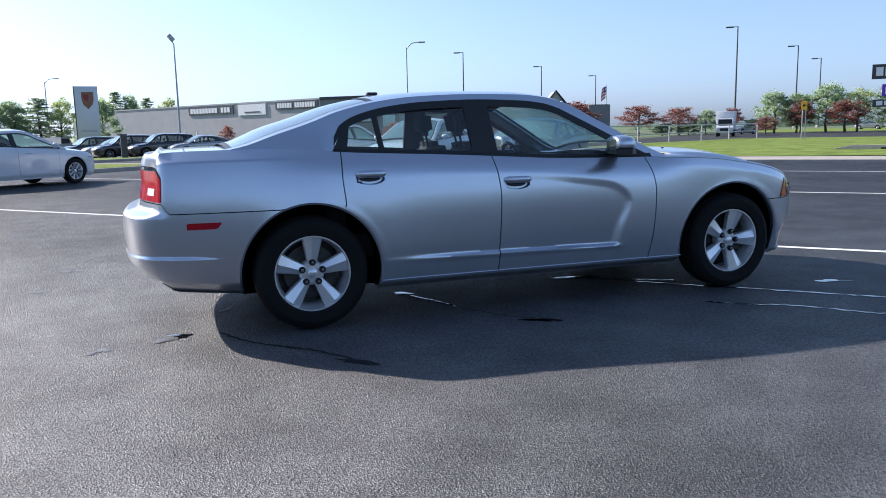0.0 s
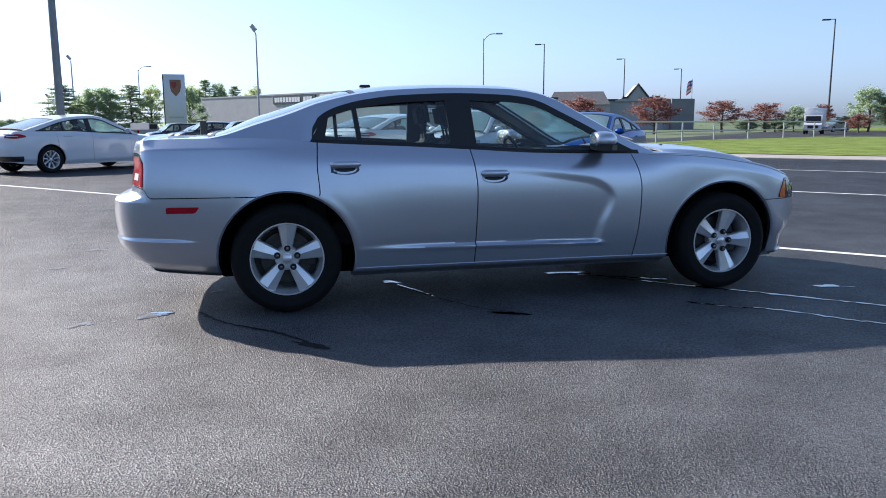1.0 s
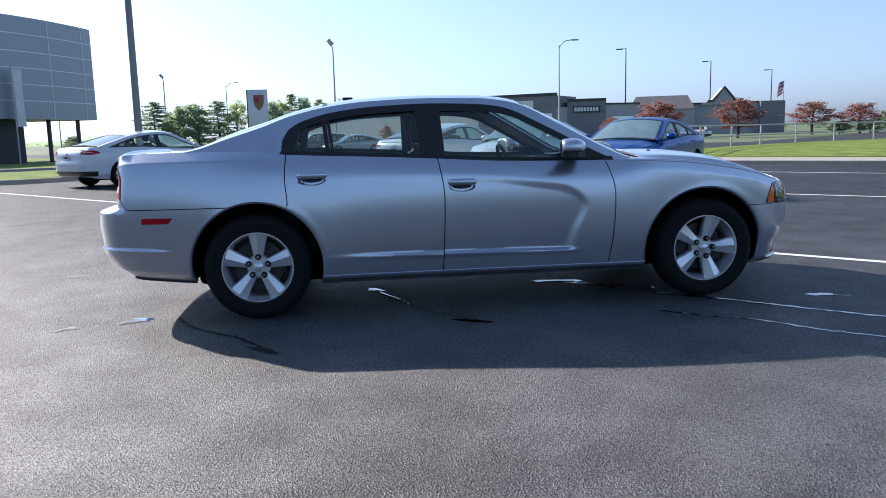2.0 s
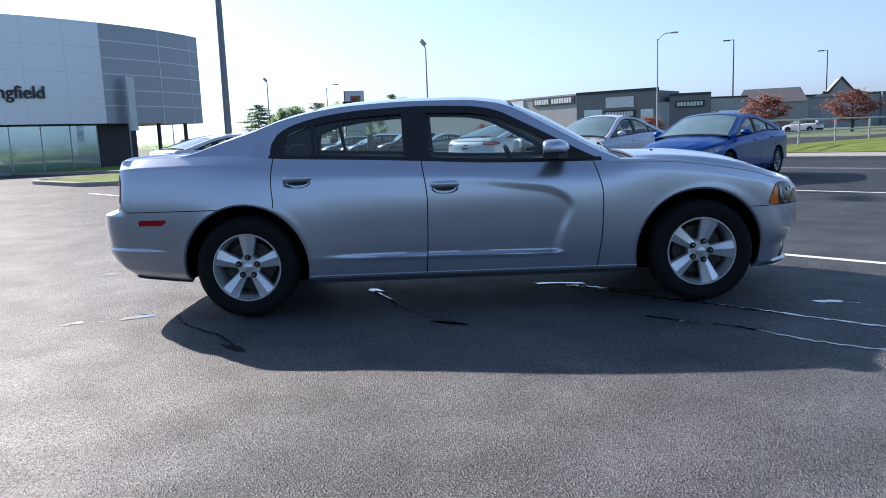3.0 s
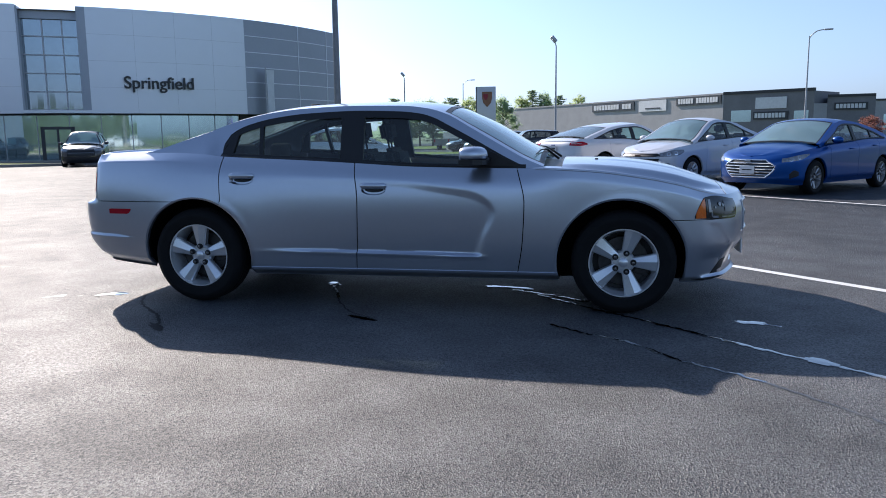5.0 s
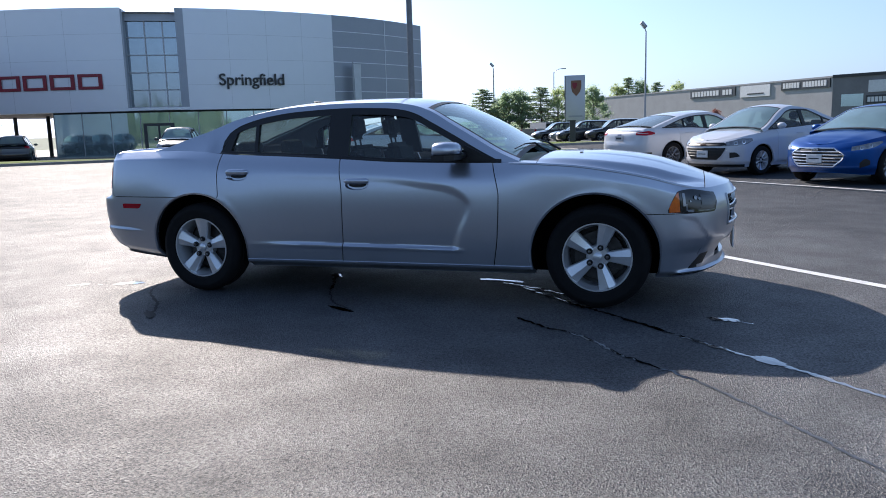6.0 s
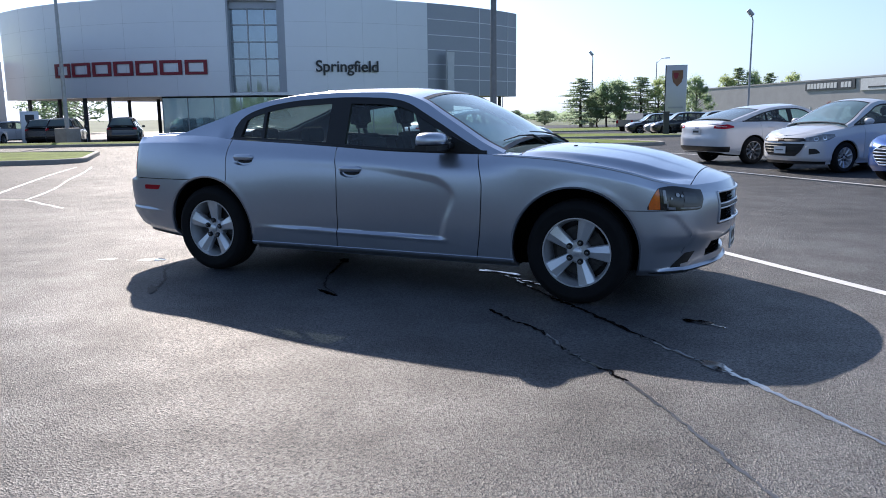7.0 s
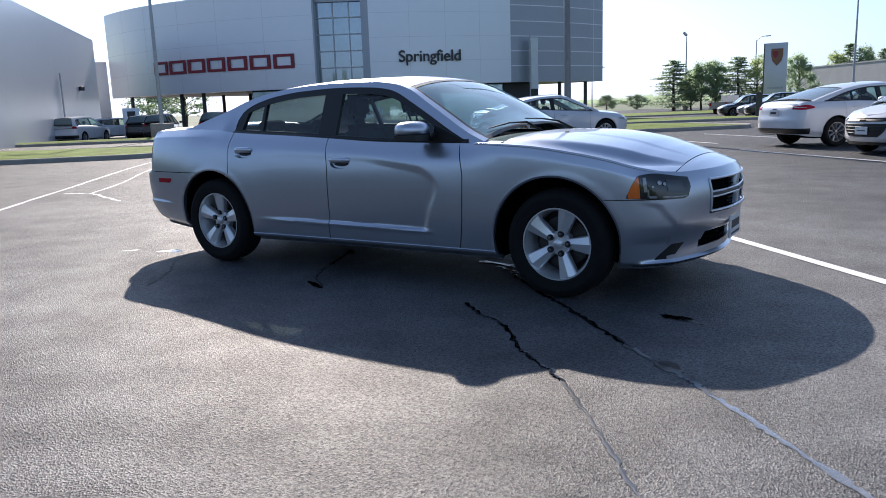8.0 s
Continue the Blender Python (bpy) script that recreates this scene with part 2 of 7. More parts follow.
# ---- geometry helpers ----
class Shape:
    """Collects vertices and faces of one part."""
    def __init__(self):
        self.v, self.f = [], []

    def grid(self, rows, flip=False, skip=None):
        """rows of points, all of one length; skip(i, j) leaves a cell open."""
        o, w = len(self.v), len(rows[0])
        for r in rows:
            self.v.extend(tuple(p) for p in r)
        for i in range(len(rows) - 1):
            for j in range(w - 1):
                if skip and skip(i, j):
                    continue
                q = (o + i * w + j, o + i * w + j + 1, o + (i + 1) * w + j + 1, o + (i + 1) * w + j)
                self.f.append(q[::-1] if flip else q)
        return self

    def box(self, x0, y0, z0, x1, y1, z1, bevel=0.0, m=None):
        b = min(bevel, (x1 - x0) * 0.45, (y1 - y0) * 0.45, (z1 - z0) * 0.45)
        bm = bmesh.new()
        bmesh.ops.create_cube(bm, size=1.0)
        for v in bm.verts:
            v.co = Vector(((x0 + x1) / 2 + v.co.x * (x1 - x0), (y0 + y1) / 2 + v.co.y * (y1 - y0), (z0 + z1) / 2 + v.co.z * (z1 - z0)))
        if b > 0:
            bmesh.ops.bevel(bm, geom=bm.edges[:], offset=b, segments=2, profile=0.5, affect="EDGES")
        return self.add_bm(bm, m)

    def add_bm(self, bm, m=None):
        o = len(self.v)
        bm.verts.index_update()
        for v in bm.verts:
            self.v.append(tuple(m @ v.co) if m else tuple(v.co))
        for f in bm.faces:
            self.f.append(tuple(o + v.index for v in f.verts))
        bm.free()
        return self

    def tube(self, points, radius, sides=8, caps=True, squash=1.0):
        """A round bar along points; radius: one number or one for each point."""
        pts = [Vector(p) for p in points]
        rad = [radius] * len(pts) if isinstance(radius, (int, float)) else list(radius)
        o = len(self.v)
        ref = Vector((0, 0, 1)) if abs((pts[-1] - pts[0]).normalized().z) < 0.9 else Vector((1, 0, 0))
        for i, p in enumerate(pts):
            d = (pts[min(i + 1, len(pts) - 1)] - pts[max(i - 1, 0)]).normalized()
            a = d.cross(ref).normalized()
            b = d.cross(a).normalized()
            for k in range(sides):
                t = 2 * math.pi * k / sides
                self.v.append(tuple(p + a * math.cos(t) * rad[i] + b * math.sin(t) * rad[i] * squash))
        for i in range(len(pts) - 1):
            for k in range(sides):
                k2 = (k + 1) % sides
                self.f.append((o + i * sides + k, o + i * sides + k2, o + (i + 1) * sides + k2, o + (i + 1) * sides + k))
        if caps:
            self.f.append(tuple(o + k for k in range(sides))[::-1])
            self.f.append(tuple(o + (len(pts) - 1) * sides + k for k in range(sides)))
        return self

    def lathe(self, profile, m=None, steps=32, close=False):
        """profile: (radius, height) pairs turned about the local y axis."""
        o, w = len(self.v), len(profile)
        for k in range(steps):
            t = 2 * math.pi * k / steps
            for r, h in profile:
                p = Vector((r * math.cos(t), h, r * math.sin(t)))
                self.v.append(tuple(m @ p) if m else tuple(p))
        for k in range(steps):
            k2 = (k + 1) % steps
            for j in range(w - 1):
                self.f.append((o + k * w + j, o + k * w + j + 1, o + k2 * w + j + 1, o + k2 * w + j))
        return self

    def prism(self, outline, z0, z1, m=None):
        """An outline in the xy plane, drawn up from z0 to z1."""
        o, c = len(self.v), len(outline)
        for z in (z0, z1):
            for x, y in outline:
                p = Vector((x, y, z))
                self.v.append(tuple(m @ p) if m else tuple(p))
        self.f.append(tuple(o + i for i in range(c))[::-1])
        self.f.append(tuple(o + c + i for i in range(c)))
        for i in range(c):
            k = (i + 1) % c
            self.f.append((o + i, o + k, o + c + k, o + c + i))
        return self

    def moved(self, m):
        self.v = [tuple(m @ Vector(p)) for p in self.v]
        return self

    def mirrored(self):
        s = Shape()
        s.v = [(x, -y, z) for x, y, z in self.v]
        s.f = [f[::-1] for f in self.f]
        return s


def mesh_of(name, shape, material, smooth=None, weld=False):
    me = bpy.data.meshes.new(name)
    me.from_pydata(shape.v, [], shape.f)
    if weld:
        bm = bmesh.new()
        bm.from_mesh(me)
        bmesh.ops.remove_doubles(bm, verts=bm.verts[:], dist=0.0004)
        bm.to_mesh(me)
        bm.free()
    me.materials.append(material)
    if smooth:
        me.shade_smooth()
        me.set_sharp_from_angle(angle=radians(smooth))
    me.update()
    return me


def part(name, shape, material, parent=None, label="", smooth=None, at=None, weld=False, thick=0.0):
    """One mesh object, under a thing or a part."""
    ob = new(name, mesh_of(name, shape, material, smooth, weld))
    if parent is not None:
        ob.parent = parent
    if at is not None:
        ob.matrix_basis = at
    if thick:
        s = ob.modifiers.new("thickness", "SOLIDIFY")
        s.thickness, s.offset = thick, -1
        ob.modifiers.new("edges", "EDGE_SPLIT").split_angle = radians(38)
    if label:
        ob["label"] = label
    return ob


def thing(name, m=None, label="", category="", group="", kind=""):
    ob = new(name)
    ob.empty_display_size = 0.2
    if m is not None:
        ob.matrix_basis = m
    return tagged(ob, label, category, group, kind)


def curve1(points):
    """A smooth function through (x, y) pairs, straight beyond the ends (monotone where the pairs are)."""
    xs, ys = [p[0] for p in points], [p[1] for p in points]
    n = len(xs)
    d = [(ys[i + 1] - ys[i]) / (xs[i + 1] - xs[i]) for i in range(n - 1)]
    m = [d[0]] + [0 if d[i - 1] * d[i] <= 0 else 2 * d[i - 1] * d[i] / (d[i - 1] + d[i]) for i in range(1, n - 1)] + [d[-1]]

    def f(x):
        if x <= xs[0]:
            return ys[0]
        if x >= xs[-1]:
            return ys[-1]
        i = max(k for k in range(n - 1) if xs[k] <= x)
        h = xs[i + 1] - xs[i]
        t = (x - xs[i]) / h
        return ((2 * t ** 3 - 3 * t * t + 1) * ys[i] + (t ** 3 - 2 * t * t + t) * h * m[i] + (-2 * t ** 3 + 3 * t * t) * ys[i + 1] + (t ** 3 - t * t) * h * m[i + 1])
    return f


def sstep(a, b, x):
    t = min(1.0, max(0.0, (x - a) / (b - a)))
    return t * t * (3 - 2 * t)


def lin(a, b, n):
    return [a + (b - a) * i / (n - 1) for i in range(n)]


def catmull(pts, n=8):
    """A dense smooth line through points."""
    out = []
    P = [pts[0]] + list(pts) + [pts[-1]]
    for i in range(1, len(P) - 2):
        a, b, c, d = (Vector(p) for p in P[i - 1:i + 3])
        for k in range(n):
            t = k / n
            out.append(0.5 * (2 * b + (c - a) * t + (2 * a - 5 * b + 4 * c - d) * t * t + (3 * b - 3 * c + d - a) * t ** 3))
    out.append(Vector(pts[-1]))
    return out

# ---- ground, kerbs, markings ----
def gz(x, y):
    """The lot falls gently towards the showroom and the pylon."""
    return -0.42 * sstep(24, 60, -0.62 * x + 0.78 * y)


def lot(u, n, z=0.0):
    """Lot coordinates: u along the painted lines, n across them."""
    x, y = (n + u) / math.sqrt(2), (n - u) / math.sqrt(2)
    return (x, y, gz(x, y) + z)


def sheet(us, ns, z):
    return Shape().grid([[lot(u, n, z) for u in us] for n in ns], True)


def ring_sheet():
    rows = []
    for r in [0, 3, 6, 9, 12, 16, 20, 25, 30, 35, 40, 45, 50, 56, 62, 70, 80, 95, 120, 170, 260, 420, 800, 1600, 3500]:
        rows.append([(r * math.cos(a), r * math.sin(a), gz(r * math.cos(a), r * math.sin(a)) - 0.012) for a in lin(0, 2 * math.pi, 73)])
    return Shape().grid(rows)


tagged(part("ground", ring_sheet(), M_FIELD), kind="structure")
tagged(part("parking_lot", sheet(lin(-110, 60, 69), lin(-60, 20.7, 41), 0.0), M_ASPHALT), kind="structure")
tagged(part("parking_lot", sheet(lin(-110, -32, 33), lin(20.7, 110, 40), 0.0), M_ASPHALT), kind="structure")
tagged(part("parking_lot", sheet(lin(-32, 10, 22), lin(20.7, 54.9, 14), 0.0), M_ROAD), kind="structure")
tagged(part("road", sheet(lin(-14, 200, 60), lin(55, 118, 16), 0.0), M_ROAD), kind="structure")
tagged(part("pavement", sheet(lin(-14, 60, 30), [20.9, 21.4, 22.5, 24.25], 0.055), M_CONC), kind="structure")


def kerb(line, h=0.12, w=0.15, closed=False):
    """A concrete kerb along a line of lot points, with a rounded upper edge."""
    pts = [Vector(lot(u, n)) for u, n in line]
    rows = []
    k = len(pts)
    for i, p in enumerate(pts):
        a = pts[(i - 1) % k] if closed or i > 0 else p
        b = pts[(i + 1) % k] if closed or i < k - 1 else p
        d = (b - a).normalized()
        s = Vector((-d.y, d.x, 0))
        rows.append([p + s * q + Vector((0, 0, z)) for q, z in ((-w / 2, -0.03), (-w / 2, h - 0.02), (-w / 2 + 0.02, h), (w / 2 - 0.02, h), (w / 2, h - 0.02), (w / 2, -0.03))])
    if closed:
        rows.append(rows[0])
    return Shape().grid(rows, True)


def island(u0, u1, n0, n1, r, mound=0.10):
    """A kerbed grass island with rounded ends."""
    out = []
    for cu, cn, a in ((u1 - r, n1 - r, 0), (u0 + r, n1 - r, 90), (u0 + r, n0 + r, 180), (u1 - r, n0 + r, 270)):
        for k in range(7):
            t = radians(a + 15 * k)
            out.append((cu + r * math.cos(t), cn + r * math.sin(t)))
    line = []
    for i, p in enumerate(out):
        q = out[(i + 1) % len(out)]
        m = max(1, int(math.hypot(q[0] - p[0], q[1] - p[1]) / 3))
        line += [(p[0] + (q[0] - p[0]) * j / m, p[1] + (q[1] - p[1]) * j / m) for j in range(m)]
    tagged(part("kerb", kerb(line, 0.14, 0.16, True), M_CONC, smooth=30), "pale concrete kerb round a grass island", "kerb", kind="structure")
    cu, cn = (u0 + u1) / 2, (n0 + n1) / 2
    rows = []
    for q, z in ((1.0, 0.10), (0.93, 0.13), (0.7, 0.13 + mound * 0.6), (0.35, 0.13 + mound), (0.0, 0.13 + mound)):
        row = [lot(cu + (u - cu) * q, cn + (n - cn) * q, z) for u, n in line]
        rows.append(row + [row[0]])
    tagged(part("grass_island", Shape().grid(rows, True), M_GRASS, smooth=60), "mown green grass on a kerbed island", "grass", kind="structure")


island(-25.2, -18.2, -46, -4.4, 1.2)
island(-26.4, -20.2, 4.4, 17.4, 1.2)
island(-39.2, -36.9, -20, 3.5, 1.0)
island(-58, -31.5, 11, 30, 3.0)
island(-75, -62, 14, 60, 3.0)
verge_edge = curve1([(24.3, -9.6), (30, -9.2), (37, -8.6), (44, -7.4), (50, -5.0), (54.8, -3.2)])
verge = Shape().grid([[lot(u, n, 0.07 + 0.12 * sstep(24, 30, n) + 0.05 * noise.noise((u * 0.1, n * 0.1, 0))) for u in lin(verge_edge(n), 120, 60)] for n in (24.3, 26, 29, 33, 38, 44, 50, 54.8)], True)
tagged(part("grass_verge", verge, M_GRASS, smooth=60), "mown green verge beside the lot", "grass", kind="structure")
tagged(part("grass_beyond", sheet(lin(-14, 260, 40), lin(118.2, 190, 12), 0.03), M_GRASS), kind="structure")
tagged(part("kerb", kerb([(u, 20.8) for u in lin(-14, 60, 38)], 0.10, 0.22), M_CONC, smooth=30), kind="structure")


def stripe(name, material, pts, w=0.10, z=0.004):
    rows = []
    for i, p in enumerate(pts):
        a, b = Vector((*pts[max(i - 1, 0)], 0)), Vector((*pts[min(i + 1, len(pts) - 1)], 0))
        d = (b - a).normalized()
        ww = w[i] if isinstance(w, (list, tuple)) else w
        s = Vector((-d.y, d.x, 0)) * (ww / 2)
        c = Vector((p[0], p[1], gz(*p) + z))
        rows.append([c + s, c + Vector((0, 0, 0.0006)), c - s])
    return tagged(part(name, Shape().grid(rows, False), material), kind="structure")


def lot_line(u0, n0, u1, n1, w=0.10, material=None):
    stripe("parking_line", material or M_LINE, [lot(u0 + (u1 - u0) * k / 12, n0 + (n1 - n0) * k / 12)[:2] for k in range(13)], w)


lot_line(-17.0, 3.22, 20, 1.92)
lot_line(-9.6, 9.35, 30, 8.75)
lot_line(-6, 15.9, 40, 15.1)
lot_line(-17.4, 10.4, -12.2, 10.4, 0.10)
lot_line(-17.4, 13.2, -13.0, 13.2, 0.10)


def crackline(material, pts, w, seed, jag=0.02, z=0.003, name="sealed_crack"):
    """A ragged line on the asphalt."""
    rnd = random.Random(seed)
    fine = catmull([(x, y, 0) for x, y in pts], 10)
    line = [(p.x + rnd.uniform(-jag, jag), p.y + rnd.uniform(-jag, jag)) for p in fine]
    ww = [w * rnd.uniform(0.45, 1.35) for _ in line]
    ww[0] = ww[-1] = w * 0.15
    return stripe(name, material, line, ww, z)


def blot(material, x, y, rx, ry, turn, seed, z=0.0035, name="sealed_patch"):
    rnd = random.Random(seed)
    ring = []
    for k in range(22):
        a = 2 * math.pi * k / 22
        q = rnd.uniform(0.65, 1.15)
        px, py = rx * q * math.cos(a), ry * q * math.sin(a)
        c, s = math.cos(radians(turn)), math.sin(radians(turn))
        ring.append((x + px * c - py * s, y + px * s + py * c, z))
    s = Shape().grid([ring + [ring[0]], [(x, y, z + 0.001)] * 23], False)
    return tagged(part(name, s, material), kind="structure")


crackline(M_SEAL, [(0.9, -0.35), (1.27, -0.73), (1.50, -0.95), (1.80, -1.23), (2.13, -1.56), (2.33, -1.75), (2.51, -1.89), (2.66, -2.03)], 0.030, 1, 0.012)
crackline(M_SEALSKY, [(2.64, -2.01), (2.75, -2.13), (2.94, -2.33), (3.14, -2.54), (3.36, -2.76), (3.7, -3.1), (4.2, -3.6)], 0.034, 2, 0.006)
crackline(M_SEAL, [(1.05, -1.25), (1.25, -1.44), (1.5, -1.60), (1.73, -1.90), (2.02, -2.15), (2.14, -2.27)], 0.026, 3, 0.012)
crackline(M_SEALPALE, [(2.12, -2.25), (2.34, -2.52), (2.55, -2.80), (2.75, -3.09), (2.95, -3.35), (3.2, -3.7)], 0.017, 33, 0.008)
blot(M_SEAL, 2.50, -1.87, 0.12, 0.05, -42, 4)
blot(M_SEAL, 2.30, -1.05, 0.10, 0.045, -8, 5)
crackline(M_SEAL, [(2.36, -1.07), (2.42, -1.10), (2.47, -1.13)], 0.012, 51, 0.004)
blot(M_SEAL, -0.20, -1.26, 0.14, 0.028, -28, 6)
crackline(M_SEAL, [(-0.78, -0.13), (-0.68, -0.36), (-0.62, -0.5), (-0.55, -0.70)], 0.026, 8, 0.006)
crackline(M_TAR, [(-0.57, -0.66), (-0.46, -0.88), (-0.34, -1.08), (-0.16, -1.24), (-0.08, -1.32)], 0.014, 52, 0.006)
crackline(M_TAR, [(-2.1, -0.75), (-1.96, -1.03), (-1.75, -1.25), (-1.62, -1.38), (-1.44, -1.67)], 0.024, 9, 0.008)
blot(M_TAR, -1.45, -1.68, 0.13, 0.035, -45, 10)
blot(M_SEAL, -2.34, -0.74, 0.09, 0.05, -10, 11)
blot(M_SEAL, -0.76, -0.15, 0.10, 0.05, -50, 12)
blot(M_SEAL, 0.66, -0.12, 0.22, 0.05, -12, 13)
crackline(M_SEAL, [(0.7, -0.2), (0.9, -0.3), (1.1, -0.42), (1.3, -0.55)], 0.03, 14)
for k, (x, y, rx) in enumerate(((-3.29, 2.07, 0.10), (-3.38, 1.12, 0.08), (-2.76, -0.89, 0.08), (-2.39, -0.78, 0.12), (-2.05, -0.15, 0.05))):
    rnd = random.Random(20 + k)
    for j in range(7):
        q = rnd.uniform(0.25, 0.55) if j else 0.8
        blot(M_SKYSPOT, x + rx * (rnd.gauss(0, 0.6) if j else 0), y + rx * (rnd.gauss(0, 0.35) if j else 0), rx * q, rx * q * 0.5, rnd.uniform(0, 60), 40 + 9 * k + j, 0.0030 + 0.0003 * j, "sheen_spot")
crackline(M_LINEOLD, [(-14.45, 8.85), (-12.6, 7.0), (-11.0, 5.3), (-9.5, 3.8), (-8.6, 2.75), (-8.24, 2.31)], 0.05, 30, 0.015, 0.003, "parking_line")
crackline(M_LINEOLD, [(-14.8, 8.67), (-12.9, 6.4), (-10.65, 3.9), (-9.8, 2.98), (-8.21, 1.19), (-5.5, -1.8)], 0.07, 31, 0.008, 0.003, "parking_line")
crackline(M_LINEOLD, [(-8.75, 2.15), (-8.24, 2.31), (-7.7, 2.12), (-7.26, 1.95), (-6.68, 1.75)], 0.05, 32, 0.02, 0.003, "parking_line")

# ---- cars ----
class Body:
    """The outer skin of a car: x ahead, the right-hand side at negative y, the ground at z = 0, mid-wheelbase at x = 0."""
    def __init__(self, s):
        self.s = s
        self.plan = catmull([(x, y, 0) for x, y in s["plan"]], 8)
        self.px = [p.x for p in self.plan]
        self.zlo, self.zsh = curve1(s["low"]), curve1(s["shoulder"])
        self.zr, self.crown = curve1(s["roof"]), curve1(s["crown"])
        self.deck = curve1(s["deck_crown"])
        self.round = s.get("round", 0.085)
        self.bevel = s.get("bevel", lambda x: 0.0)
        self.crisp = s.get("crisp", lambda x: 0.0)
        self.dent = s.get("dent", lambda x, z: 0.0)
        self.tuck = s.get("tuck", lambda x: 0.13)
        self.waist, self.belly = s.get("waist", lambda x: 0.62), s.get("belly", lambda x, q: 0.10 if q > 0 else 0.0)
        self.belt_y, self.lean = s["belt_y"], s["lean"]
        self.nose_z = curve1(s["nose"]) if "nose" in s else (lambda z: 0.0)
        self.tail_z = curve1(s["tail"]) if "tail" in s else (lambda z: 0.0)

    def at_plan(self, x):
        i = int(np.searchsorted(self.px, x)) - 1
        i = min(max(i, 0), len(self.px) - 2)
        a, b = self.plan[i], self.plan[i + 1]
        t = min(1.0, max(0.0, (x - a.x) / max(1e-6, b.x - a.x)))
        p = a.lerp(b, t)
        a2, b2 = self.plan[max(i - 1, 0)], self.plan[min(i + 2, len(self.px) - 1)]
        d = (b2 - a2).normalized()
        return p, Vector((-d.y, d.x, 0))

    def inset(self, x, z):
        zl, zs = self.zlo(x), self.zsh(x)
        q = z - self.waist(x)
        v = 0.055 * (1 - sstep(zl, zl + self.tuck(x), z)) + self.belly(x, q) * q * q
        t = (z - (zs - 0.16)) / 0.16
        if t > 0:
            v += self.round * (1 - self.crisp(x)) * min(t, 1.0) ** 2.3
        t = (z - (zs - 0.062)) / 0.062
        if t > 0:
            v += self.bevel(x) * t
        return v + self.dent(x, z)

    def side(self, x, z, out=0.0):
        """The skin on the right-hand side."""
        p, n = self.at_plan(x)
        i = self.inset(x, z) - out
        x2 = p.x - n.x * i
        w = sstep(self.s["front"][0], self.s["front"][1], x)
        w2 = sstep(self.s["back"][0], self.s["back"][1], x)
        return Vector((x2 + self.nose_z(z) * w + self.tail_z(z) * (1 - w2), -(p.y - n.y * i), z))

    def cabin(self, x, z, out=0.0):
        y = self.belt_y - self.lean * (z - 1.0) - 0.10 * max(0.0, z - 1.0) ** 2
        return Vector((x, -(y + out), z))

    def top(self, x, v, out=0.0):
        """Roof, screens and their pillars: v from -1 (right) to 1 (left)."""
        zr = self.zr(x)
        y0 = -self.cabin(x, zr).y
        return Vector((x, v * y0, zr + self.crown(x) * (1 - abs(v) ** 2.4) + out))

    def xs(self, a, b, step=0.03):
        """Stations from a to b, close together where the plan bends."""
        inner = [x for x in self.px if a < x < b]
        xs = sorted(set([a, b] + [x for x in inner]))
        out = [xs[0]]
        for x in xs[1:]:
            k = max(1, int(math.ceil((x - out[-1]) / step)))
            o = out[-1]
            out += [o + (x - o) * j / k for j in range(1, k + 1)]
        res = [out[0]]
        for x in out[1:]:
            if x - res[-1] > 0.004 or x == out[-1]:
                res.append(x)
        return res

    def panel(self, xl, xr, z0, z1, arches=(), nz=26, out=0.0, step=0.03, dense=None):
        """A skin panel between two edges x = xl(z), x = xr(z) and from z0(x) to z1(x), with round wheel openings."""
        f = lambda q: q if callable(q) else (lambda _: q)
        xl, xr, z0, z1 = f(xl), f(xr), f(z0), f(z1)
        a, b = xl(0.7), xr(0.7)
        base = self.xs(a, b, step)
        ts = lin(0.0, 1.0, nz)
        if dense:
            hx, hz = dense
            base = sorted([x for x in base if abs(x - hx) > 0.1] + lin(hx - 0.1, hx + 0.1, 56))
            t0, t1 = ((hz + q - z0(hx)) / (z1(hx) - z0(hx)) for q in (-0.06, 0.035))
            ts = sorted([t for t in ts if not t0 - 0.004 < t < t1 + 0.004] + lin(t0, t1, 48))
        u = [(x - a) / (b - a) for x in base]
        rows = []
        for t in ts:
            row = []
            for q in u:
                x = a + q * (b - a)
                z = z0(x) + (z1(x) - z0(x)) * t
                x = xl(z) + q * (xr(z) - xl(z))
                z = z0(x) + (z1(x) - z0(x)) * t
                row.append((x, z))
            rows.append(row)
        inside = [[any(math.hypot(x - ax, z - az) < r for ax, az, r in arches) for x, z in row] for row in rows]
        pts = []
        for k, row in enumerate(rows):
            line = []
            for j, (x, z) in enumerate(row):
                if inside[k][j]:
                    ax, az, r = min(arches, key=lambda c: math.hypot(x - c[0], z - c[1]))
                    d = max(1e-4, math.hypot(x - ax, z - az))
                    if z < az:
                        x = ax + math.copysign(math.sqrt(r * r - (z - az) ** 2), x - ax)
                    else:
                        x, z = ax + (x - ax) * r / d, az + (z - az) * r / d
                line.append(self.side(x, z, out))
            pts.append(line)
        skip = lambda i, j: sum((inside[i][j], inside[i + 1][j], inside[i][j + 1], inside[i + 1][j + 1])) == 4
        return Shape().grid(pts, False, skip)

